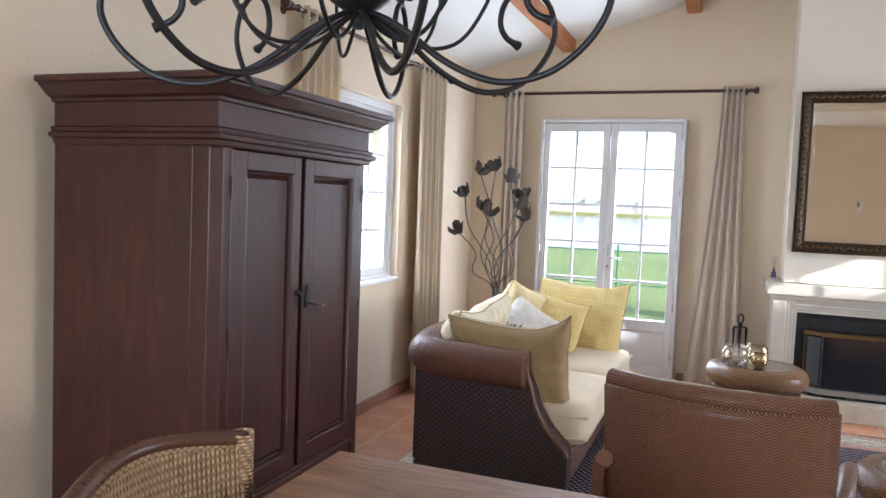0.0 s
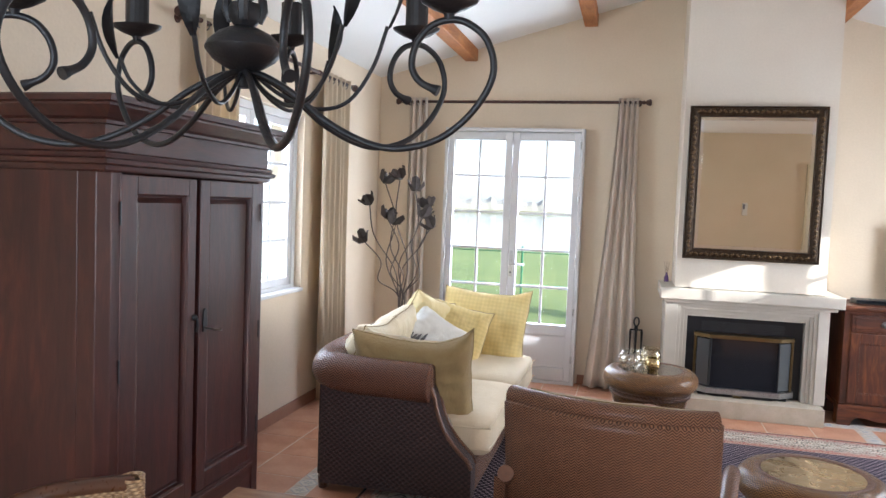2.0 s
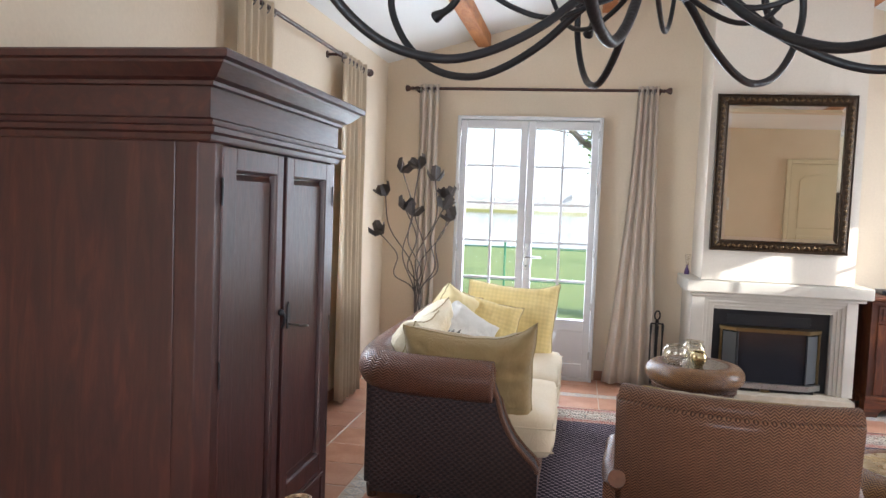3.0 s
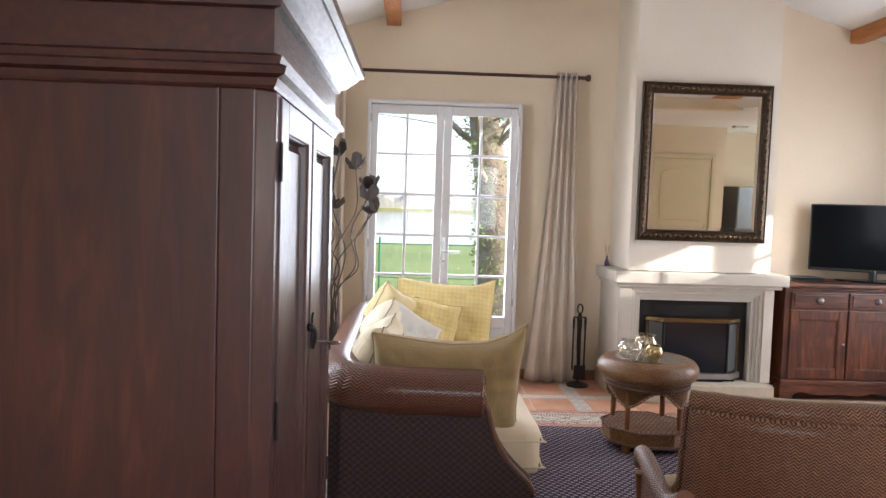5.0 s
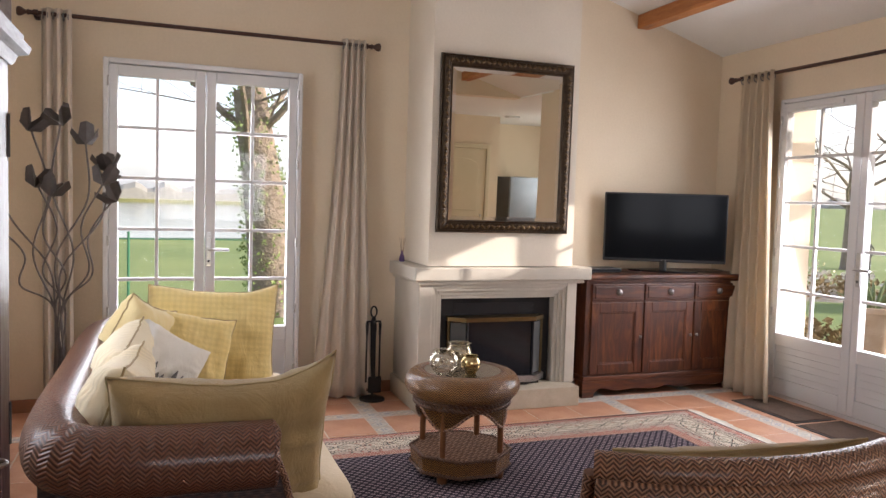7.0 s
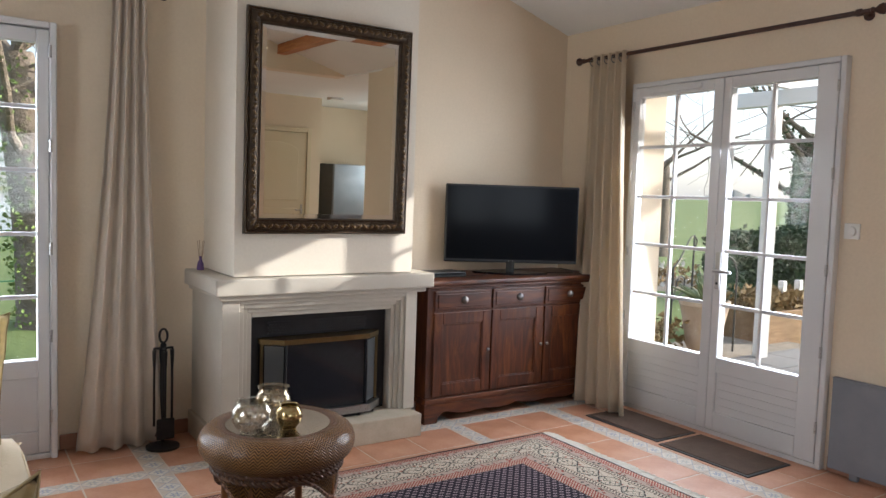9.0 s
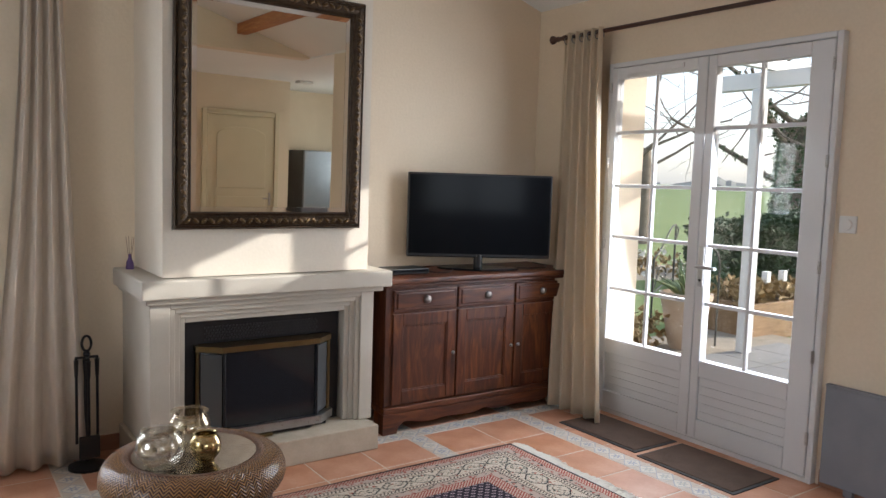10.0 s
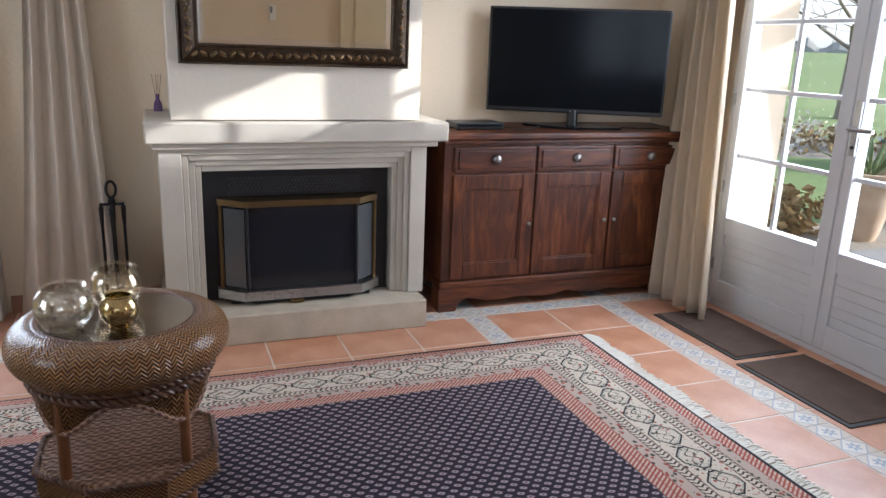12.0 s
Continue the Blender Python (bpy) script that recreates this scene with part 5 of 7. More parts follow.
# ---- curtains ----
def curtain(name_label, top0, top1, bot0, bot1, axis, plane_t, plane_b, zt, zb, folds, depth, group):
    """A pleated curtain; top0..top1 and bot0..bot1 are its edges along the wall, plane_t and plane_b its distance axis."""
    mid_b = (bot0 + bot1) / 2
    cu = thing("curtain", ((plane_b, mid_b, zb) if axis == 0 else (mid_b, plane_b, zb)), name_label, "curtain", group)
    bm = bmesh.new()
    uv = bm.loops.layers.uv.new("UVMap")
    n, m = folds * 14, 26
    th = 0.004
    lay = []
    for s in (0, 1):
        rows = []
        for j in range(m + 1):
            v = j / m
            row = []
            for i in range(n + 1):
                u = i / n
                e = v ** 1.5
                a = (top0 + (top1 - top0) * u) * (1 - e) + (bot0 + (bot1 - bot0) * u) * e
                ph = 2 * math.pi * folds * u + 0.5 * math.sin(3 * u + 2.2 * v) * v
                d = depth * (0.75 + 0.35 * v) * math.sin(ph) * (0.8 + 0.35 * noise.noise(Vector((u * 5, v * 1.5, folds))))
                a += depth * 0.35 * math.cos(2 * ph) * 0.3
                p = plane_t * (1 - e) + plane_b * e + d
                z = zt + (zb - zt) * v
                q = p + (th if s else 0)
                row.append(bm.verts.new((q, a, z) if axis == 0 else (a, q, z)))
            rows.append(row)
        lay.append(rows)
    for s in (0, 1):
        for j in range(m):
            for i in range(n):
                c = [(j, i), (j, i + 1), (j + 1, i + 1), (j + 1, i)]
                f = bm.faces.new([lay[s][a][b] for a, b in (c if s else c[::-1])])
                f.smooth = True
                for l, (jj, ii) in zip(f.loops, c if s else c[::-1]):
                    l[uv].uv = (ii * 0.02, jj * 0.1)
    for j in range(m):
        for i in (0, n):
            bm.faces.new((lay[0][j][i], lay[0][j + 1][i], lay[1][j + 1][i], lay[1][j][i]))
    for i in range(n):
        for j in (0, m):
            bm.faces.new((lay[0][j][i], lay[0][j][i + 1], lay[1][j][i + 1], lay[1][j][i]))
    bmesh.ops.recalc_face_normals(bm, faces=list(bm.faces))
    part("cloth", bm, CURT_SHADED if axis else CURT, cu)
    for k in range(folds * 2):
        u = (k + 0.5) / (folds * 2)
        a = top0 + (top1 - top0) * u
        c = Vector((plane_t, a, zt - 0.045)) if axis == 0 else Vector((a, plane_t, zt - 0.045))
        t = Vector((0, 1, 0)) if axis == 0 else Vector((1, 0, 0))
        r = [c + (Vector((0, 0, math.cos(b))) + t.cross(Vector((0, 0, 1))) * math.sin(b)) * 0.021 for b in [2 * math.pi * q / 14 for q in range(14)]]
        part("eyelet", tube(r, 0.004, 6, True), PEWTER, cu)
    return cu


ZROD = 2.345
curtain("beige cotton curtain drawn back beside the lawn door", -1.875, -1.715, -1.87, -1.70, 1, 6.39, 6.40, ZROD + 0.045, 0.02, 3, 0.035, "curtains of the lawn door")
curtain("beige cotton curtain drawn back beside the lawn door", -0.115, 0.045, -0.29, 0.13, 1, 6.39, 6.36, ZROD + 0.045, 0.015, 4, 0.040, "curtains of the lawn door")
curtain("beige cotton curtain bunched beside the terrace door", 6.13, 5.80, 6.02, 5.52, 0, 2.915, 2.765, ZROD + 0.02, 0.015, 5, 0.040, "curtain of the terrace door")
curtain("beige cotton curtain beside the side window", 3.46, 3.86, 3.46, 3.84, 0, -2.09, -2.09, ZROD + 0.03, 0.03, 5, 0.038, "curtains of the side window")
curtain("beige cotton curtain beside the side window", 5.02, 5.52, 5.05, 5.52, 0, -2.09, -2.085, ZROD + 0.03, 0.03, 6, 0.038, "curtains of the side window")


def rod(a, b, label, wall, brackets):
    a, b, w = Vector(a), Vector(b), Vector(wall)
    r = thing("curtain_rod", tuple((a + b) / 2), label, "curtain rod", "curtain rods")
    d = (b - a).normalized()
    part("pole", tube([a, b], 0.0125, 12), ROD, r, "", True)
    for p, s in ((a, -1), (b, 1)):
        prof = [(0.0125, 0.0), (0.017, 0.004), (0.017, 0.010), (0.011, 0.016), (0.012, 0.024), (0.024, 0.040), (0.028, 0.056), (0.022, 0.066), (0.0, 0.070)]
        q = (d * s).to_track_quat("Z", "Y").to_matrix().to_4x4()
        part("finial", moved(lathe(prof, (0, 0, 0), 16), Matrix.Translation(p) @ q), ROD, r, "turned wooden finial", True)
    for u in brackets:
        p = a + (b - a) * u
        part("bracket", join(tube([p + w * 0.0, p + w * 0.095], 0.009, 8), tube([p + w * 0.088, p + w * 0.103], 0.024, 14), tube([p - d * 0.012, p + d * 0.012], 0.018, 12)), ROD, r)
    return r


rod((-1.93, 6.40, ZROD + 0.012), (0.08, 6.40, ZROD + 0.012), "dark turned wooden curtain rod above the lawn door", (0, 1, 0), (0.015, 0.985))
rod((2.925, 6.20, ZROD), (2.925, 4.24, ZROD - 0.012), "dark turned wooden curtain rod above the terrace door", (1, 0, 0), (0.03, 0.97))
rod((-2.085, 3.34, ZROD), (-2.085, 5.56, ZROD), "dark turned wooden curtain rod above the side window", (-1, 0, 0), (0.03, 0.72))

# ---- chandelier ----
cx, cy, ZP = -0.465, 0.990, 1.7255        # ZP: height of the drip pans
cha = thing("chandelier", (cx, cy, 2.96), "black wrought iron chandelier with curled arms and leaves", "chandelier")
LEAN = Matrix(((1, 0, 0, 0), (0, 1, 0, 0), (0.005, 0.081, 1, -0.005 * cx - 0.081 * cy), (0, 0, 0, 1)))   # the ring of arms hangs a little askew
KC = 1.12                             # size of the ironwork
part("hub", lathe([(0.0, ZP - KC * 0.090), (0.007, ZP - KC * 0.090), (0.010, ZP - KC * 0.082), (0.012, ZP - KC * 0.072), (0.026, ZP - KC * 0.066), (0.040, ZP - KC * 0.058), (0.049, ZP - KC * 0.048), (0.050, ZP - KC * 0.045), (0.046, ZP - KC * 0.038), (0.034, ZP - KC * 0.028), (0.020, ZP - KC * 0.022), (0.0, ZP - KC * 0.020)], (cx, cy, 0), 28), BLACK, cha, "", True)
part("cup", lathe([(0.0, ZP - KC * 0.022), (0.012, ZP - KC * 0.021), (0.020, ZP - KC * 0.012), (0.022, ZP), (0.019, ZP + KC * 0.006), (0.012, ZP + KC * 0.004), (0.0, ZP + KC * 0.004)], (cx, cy, 0), 20), BLACK, cha, "", True)
for q in range(4):
    a = q * math.pi / 2 + 0.4
    part("cup_petal", tube([(cx + r * math.cos(a), cy + r * math.sin(a), ZP + z) for r, z in ((0.017, -0.016), (0.022, 0.0), (0.022, 0.012), (0.017, 0.020))], [0.006, 0.008, 0.006, 0.001], 7), BLACK, cha, "", True)
zc = min(ceil_z(cx - 0.06), ceil_z(cx + 0.06)) if cy > YB else ZF
part("stem", tube(spline([(cx, cy, ZP), (cx + 0.004, cy, 1.82), (cx, cy, 1.96), (cx, cy, 2.10)], 5), 0.008, 10), BLACK, cha)
for sg in (-1, 1):
    part("stem_scroll", tube(spline([(cx, cy, ZP + 0.01), (cx + sg * 0.014, cy + 0.006, 1.76), (cx + sg * 0.010, cy, 1.86), (cx + sg * 0.026, cy - 0.01, 1.95), (cx, cy, 2.05)], 5), 0.005, 8), BLACK, cha, "", True)
zz, kk = 2.11, 0
while zz < zc - 0.03:
    lk = [(cx + (0.009 * math.cos(a) if kk % 2 else 0), cy + (0 if kk % 2 else 0.009 * math.cos(a)), zz + 0.018 * math.sin(a)) for a in [2 * math.pi * q / 12 for q in range(12)]]
    part("chain_link", tube(lk, 0.0028, 5, True), BLACK, cha)
    zz, kk = zz + 0.028, kk + 1
part("ceiling_rose", lathe([(0.0, zc - 0.035), (0.02, zc - 0.035), (0.055, zc - 0.012), (0.058, zc + 0.03), (0.0, zc + 0.03)], (cx, cy, 0), 24), BLACK, cha, "", True)
BULB = glass_mat("clear_bulb_glass", (0.97, 0.97, 0.97))
FIL = plain("bulb_filament_metal", (0.5, 0.42, 0.25), (0.6, 0.5, 0.3), 0.3, 20, 100, 0.05, 1.0)
for k in range(7):
    a = radians(154.6 - k * 360 / 7)
    ca, sa = math.cos(a), math.sin(a)

    def at(r, z):
        return (cx + KC * r * ca, cy + KC * r * sa, ZP + KC * z)

    prof = [(0.010, -0.072), (0.030, -0.078), (0.062, -0.096), (0.105, -0.128), (0.150, -0.150), (0.190, -0.157), (0.236, -0.146), (0.274, -0.115), (0.294, -0.076), (0.286, -0.041), (0.264, -0.022), (0.243, -0.018), (0.222, -0.025), (0.207, -0.044), (0.203, -0.067), (0.213, -0.084), (0.234, -0.094)]
    pts = spline([at(r, z) for r, z in prof], 6)
    arm_ob = part("arm", moved(tube(pts, [0.0044] * (len(pts) - 4) + [0.0046, 0.0052, 0.0066, 0.0072], 10), LEAN), BLACK, cha, "", True)
    R = 0.243
    part("drip_pan", moved(lathe([(0.0, -0.020), (0.005, -0.020), (0.007, -0.013), (0.020, -0.008), (0.034, 0.0), (0.036, 0.004), (0.028, 0.002), (0.0, 0.0)], at(R, 0.0), 22), LEAN), BLACK, arm_ob, "", True)
    part("candle_sleeve", moved(tube([at(R, -0.002), at(R, 0.052)], 0.0170, 16), LEAN), BLACK, arm_ob)
    bulb = part("bulb", moved(lathe([(0.0, 0.052), (0.011, 0.053), (0.013, 0.067), (0.017, 0.085), (0.013, 0.105), (0.005, 0.121), (0.0, 0.125)], at(R, 0.0), 14), LEAN), BULB, arm_ob, "clear candle bulb, unlit", True)
    part("filament", moved(tube([at(R, 0.053), at(R, 0.092)], 0.0035, 6), LEAN), FIL, bulb)
    b = a + math.pi / 7
    cb, sb = math.cos(b), math.sin(b)
    up = 0.010 * ((k * 3) % 5) - 0.022
    st = spline([(cx + KC * r * cb, cy + KC * r * sb, ZP + KC * z) for r, z in ((0.012, -0.074), (0.045, -0.098), (0.085, -0.112), (0.122, -0.102), (0.150, -0.070 + up * 0.5), (0.166, -0.030 + up))], 5)
    stem = part("leaf_stem", moved(tube(st, 0.0028, 8), LEAN), BLACK, cha, "", True)
    bm = bmesh.new()
    side = Vector((-sb, cb, 0))
    prev = None
    for q in range(9):
        u = q / 8
        w = 0.0125 * math.sin(math.pi * min(1, u * 0.95 + 0.05)) ** 0.8
        c = Vector((cx + KC * (0.166 + 0.014 * math.sin(u * 2.6)) * cb, cy + KC * (0.166 + 0.014 * math.sin(u * 2.6)) * sb, ZP + KC * (up - 0.032 + 0.078 * u)))
        fold = Vector((cb, sb, 0)) * 0.004
        row = [bm.verts.new(c - side * w + fold), bm.verts.new(c), bm.verts.new(c + side * w + fold)]
        if prev:
            bm.faces.new((prev[0], prev[1], row[1], row[0]))
            bm.faces.new((prev[1], prev[2], row[2], row[1]))
        prev = row
    bmesh.ops.solidify(bm, geom=list(bm.faces), thickness=0.002)
    part("iron_leaf", moved(bm, LEAN), BLACK, stem, "", True)

# ---- metal flower stand ----
PATINA = plain("dark_patina_metal", (0.11, 0.092, 0.083), (0.17, 0.145, 0.13), 0.5, 22, 120, 0.3, 0.55)
fl = thing("flower_sculpture", (-1.70, 5.78, 0), "tall dark metal flower sculpture with twisted stems", "sculpture")
part("foot", lathe([(0.0, 0.0), (0.13, 0.0), (0.13, 0.012), (0.05, 0.03), (0.03, 0.06), (0.0, 0.06)], (-1.70, 5.78, 0), 24), PATINA, fl, "", True)
heads = [(-1.80, 5.56, 1.64), (-1.66, 5.50, 1.67), (-1.56, 5.58, 1.59), (-1.94, 5.62, 1.47), (-1.77, 5.54, 1.37), (-1.70, 5.50, 1.33), (-1.46, 5.56, 1.46), (-1.43, 5.60, 1.31), (-1.96, 5.56, 1.18), (-1.47, 5.50, 1.39)]
rnd = random.Random(7)
for k, h in enumerate(heads):
    h = Vector(h)
    a0 = k * 2.4
    pts = [(-1.70 + 0.022 * math.cos(a0), 5.78 + 0.022 * math.sin(a0), 0.03), (-1.70 + 0.024 * math.cos(a0 + 1.5), 5.77 + 0.024 * math.sin(a0 + 1.5), 0.4), (-1.70 + 0.026 * math.cos(a0 + 3), 5.76 + 0.026 * math.sin(a0 + 3), 0.74)]
    mid = Vector(pts[-1]).lerp(h, 0.35)
    sgn = 1 if k % 2 else -1
    pts += [tuple(mid + Vector((sgn * 0.055, -0.02, -0.03))), tuple(Vector(pts[2]).lerp(h, 0.68) + Vector((-sgn * 0.045, 0.02, -0.02))), tuple(h)]
    part("stem", tube(spline(pts, 7), 0.0048, 7), PATINA, fl, "", True)
    bm = bmesh.new()
    tilt = pose(*h, rnd.uniform(-35, 35), rnd.uniform(-40, 40), rnd.uniform(0, 360))
    for q in range(4):
        b = q * math.pi / 2
        pet = [Vector((0, 0, -0.025))]
        for u, rr, z in ((-0.85, 0.052, 0.0), (-0.42, 0.070, 0.060), (0.0, 0.060, 0.075), (0.45, 0.074, 0.050), (0.85, 0.050, 0.0)):
            pet.append(Vector((rr * math.cos(b + u), rr * math.sin(b + u), z)))
        vs = [bm.verts.new(p) for p in pet]
        for i in range(1, 5):
            bm.faces.new((vs[0], vs[i], vs[i + 1]))
    bmesh.ops.solidify(bm, geom=list(bm.faces), thickness=0.003)
    part("flower_head", moved(bm, tilt), PATINA, fl)

# ---- fire tools, mantel bottle, wall fittings ----
ft = thing("fire_tools", (0.12, 6.30, 0), "black iron fireside tools on a stand", "fire tools")
part("base", lathe([(0.0, 0.0), (0.085, 0.0), (0.085, 0.012), (0.03, 0.03), (0.0, 0.03)], (0.12, 6.30, 0), 20), BLACK, ft, "", True)
part("pole", tube([(0.12, 6.30, 0.02), (0.12, 6.30, 0.55)], 0.008, 8), BLACK, ft)
part("ring_handle", tube([(0.12 + 0.020 * math.cos(a), 6.30, 0.595 + 0.036 * math.sin(a)) for a in [2 * math.pi * k / 18 for k in range(18)]], 0.006, 6, True), BLACK, ft)
part("crossbar", join(tube([(0.07, 6.30, 0.53), (0.17, 6.30, 0.53)], 0.006, 8), tube([(0.12, 6.25, 0.53), (0.12, 6.35, 0.53)], 0.006, 8), ball((0.12, 6.30, 0.545), 0.016, seg=10)), BLACK, ft)
for dx, dy, nm in ((-0.045, 0, "poker"), (0.045, 0, "tongs"), (0, -0.045, "shovel"), (0, 0.045, "brush")):
    tl = part(nm, tube([(0.12 + dx, 6.30 + dy, 0.12), (0.12 + dx, 6.30 + dy, 0.53)], 0.0065, 8), BLACK, ft)
    part("grip", tube([(0.12 + dx, 6.30 + dy, 0.44), (0.12 + dx, 6.30 + dy, 0.52)], [0.008, 0.011], 8), BLACK, tl)
    if nm == "shovel":
        part("blade", box(0.075, 6.235, 0.06, 0.165, 6.250, 0.17, 0.006), BLACK, tl)
    if nm == "brush":
        part("bristles", tube([(0.12, 6.345, 0.05), (0.12, 6.345, 0.14)], [0.03, 0.018], 12), ROD, tl)
bt = thing("reed_diffuser", (0.335, 6.40, 0.925), "small violet glass reed diffuser on the mantel", "diffuser")
VIOLET = plain("violet_glass", (0.10, 0.05, 0.16), (0.14, 0.08, 0.20), 0.15, 20, 100, 0.02)
part("bottle", lathe([(0.0, 0.0), (0.018, 0.0), (0.020, 0.004), (0.017, 0.035), (0.008, 0.055), (0.007, 0.075), (0.0, 0.075)], (0.335, 6.40, 0.925), 16), VIOLET, bt, "", True)
for k in range(4):
    part("reed", tube([(0.335, 6.40, 0.93), (0.335 + 0.02 * math.cos(k * 1.7), 6.40 + 0.015 * math.sin(k * 1.7), 1.085)], 0.0012, 5), CANE, bt)

SWP = plain("white_plastic", (0.74, 0.73, 0.70), (0.78, 0.77, 0.74), 0.4, 10, 200, 0.03)
sw = thing("thermostat", (XE, 4.31, 1.22), "square white wall thermostat with a dial", "thermostat")
part("plate", box(XE - 0.012, 4.27, 1.22, XE, 4.35, 1.30, 0.004), SWP, sw)
part("dial", moved(lathe([(0.0, 0.0), (0.025, 0.0), (0.023, 0.010), (0.0, 0.011)], (0, 0, 0), 20), pose(XE - 0.012, 4.31, 1.26, 0, -90, 0)), SWP, sw, "", True)
GREYP = plain("grey_heater_enamel", (0.20, 0.21, 0.24), (0.24, 0.25, 0.28), 0.5, 6, 260, 0.15)
ht = thing("wall_heater", (XE - 0.05, 3.85, 0.0), "flat grey electric panel heater low on the wall", "heater")
part("front_panel", box(XE - 0.045, 3.05, 0.03, XE - 0.013, 4.335, 0.50, 0.006), GREYP, ht)
part("top_rail", box(XE - 0.048, 3.05, 0.50, XE - 0.0125, 4.335, 0.508, 0.002), GREYP, ht)
for y in (3.2, 4.2):
    part("bracket", box(XE - 0.04, y - 0.02, 0.0, XE - 0.014, y + 0.02, 0.03), GREYP, ht)
lampw = thing("wall_fitting", (XE, 4.16, 2.33), "small round white wall fitting near the rod", "wall fitting")
part("base", moved(lathe([(0.0, 0.0), (0.05, 0.0), (0.05, 0.02), (0.03, 0.045), (0.0, 0.05)], (0, 0, 0), 20), pose(XE, 4.16, 2.36, 0, -90, 0)), SWP, lampw, "", True)

MATM = plain("brown_mat_pile", (0.075, 0.045, 0.030), (0.115, 0.070, 0.047), 0.95, 10, 400, 0.8, 0.0, 0.006)
MATE = plain("mat_rubber_edge", (0.02, 0.018, 0.017), (0.03, 0.027, 0.025), 0.6, 20, 300, 0.1)
for y0, y1, x0, tw in ((5.10, 5.68, 2.575, 0.0), (4.49, 5.065, 2.545, 0.0)):
    mt = thing("door_mat", ((x0 + 2.92) / 2, (y0 + y1) / 2, 0.0), "dark brown ribbed door mat on the tiles", "door mat", "mats inside the terrace door")
    part("edge", box(x0, y0, 0.0, 2.92, y1, 0.006, 0.002), MATE, mt)
    part("ribbed_top", box(x0 + 0.018, y0 + 0.018, 0.004, 2.902, y1 - 0.018, 0.011, 0.003), MATM, mt)

# ---- rear of the room, seen in the mirror ----
DX0, DX1 = 2.72, 3.68                 # the interior door's leaf
rd = thing("door_3", ((DX0 + DX1) / 2, YS, 0), "cream panelled interior door, closed", "door", "", "structure")
CREAMD = plain("cream_door_paint", (0.66, 0.58, 0.40), (0.70, 0.62, 0.45), 0.5, 3, 150, 0.06)
part("door_leaf", box(DX0, YS, 0.01, DX1, YS + 0.035, 2.02, 0.004), CREAMD, rd)
part("door_frame", join(box(DX0 - 0.07, YS, 0, DX0 - 0.005, YS + 0.05, 2.09, 0.005), box(DX1 + 0.005, YS, 0, DX1 + 0.07, YS + 0.05, 2.09, 0.005), box(DX0 - 0.005, YS, 2.025, DX1 + 0.005, YS + 0.05, 2.09, 0.005)), CREAMD, rd)
DM = (DX0 + DX1) / 2
archp = [(DM - 0.35, 1.02), (DM + 0.35, 1.02), (DM + 0.35, 1.74)] + [(DM + 0.35 * math.cos(a), 1.74 + 0.13 * math.sin(a)) for a in [math.pi * q / 12 for q in range(1, 12)]] + [(DM - 0.35, 1.74)]
part("arched_panel", prism(archp, 1, YS + 0.035, YS + 0.047, 0.004), CREAMD, rd)
part("lower_panel", box(DM - 0.35, YS + 0.035, 0.15, DM + 0.35, YS + 0.047, 0.90, 0.006), CREAMD, rd)
part("door_handle", join(box(DX1 - 0.075, YS + 0.035, 0.78, DX1 - 0.04, YS + 0.043, 0.96, 0.003), tube(spline([(DX1 - 0.057, YS + 0.04, 0.88), (DX1 - 0.057, YS + 0.085, 0.88), (DX1 - 0.10, YS + 0.09, 0.88), (DX1 - 0.17, YS + 0.085, 0.875)], 4), 0.009)), STEEL, rd)
fr = thing("refrigerator", (4.81, -1.95, 0), "tall grey steel refrigerator by the kitchen wall", "refrigerator")
FRIDGE = plain("brushed_grey_steel", (0.26, 0.29, 0.33), (0.30, 0.33, 0.37), 0.32, 4, 260, 0.03, 0.6)
FRSIDE = plain("dark_fridge_side", (0.05, 0.05, 0.055), (0.07, 0.07, 0.075), 0.5, 6, 200, 0.05)
part("cabinet", box(4.45, YK + 0.02, 0.02, 5.17, -1.68, 1.60, 0.008), FRSIDE, fr)
part("upper_door", box(4.45, -1.675, 0.62, 5.17, -1.62, 1.60, 0.012), FRIDGE, fr)
part("lower_door", box(4.45, -1.675, 0.04, 5.17, -1.62, 0.612, 0.012), FRIDGE, fr)
part("plinth", box(4.47, YK + 0.03, 0.0, 5.15, -1.70, 0.03), FRSIDE, fr)
kc = thing("kitchen_counter", (5.54, -1.98, 0), "pale kitchen base units with a worktop", "kitchen counter")
part("base_unit", box(5.19, YK + 0.01, 0.0, XK - 0.01, -1.72, 0.86, 0.005), CREAMD, kc)
part("worktop", box(5.18, YK + 0.005, 0.86, XK - 0.005, -1.69, 0.90, 0.006), STONE, kc)
sp = thing("intercom", (1.78, YS, 1.26), "white wall phone on the plain rear wall", "wall phone")
part("body", box(1.74, YS, 1.26, 1.82, YS + 0.03, 1.46, 0.008), SWP, sp)
part("handset", box(1.75, YS + 0.03, 1.36, 1.78, YS + 0.045, 1.44, 0.006), GREYP, sp)
sd = thing("ceiling_spot", (4.0, -0.7, ZF - 0.03), "small white ceiling spotlight, unlit", "ceiling light")
part("housing", box(3.9, -0.78, ZF - 0.035, 4.1, -0.62, ZF - 0.002, 0.006), SWP, sd)

# ---- rug ----
RX0, RX1, RY0, RY1 = -1.22, 2.075, 3.30, 5.525


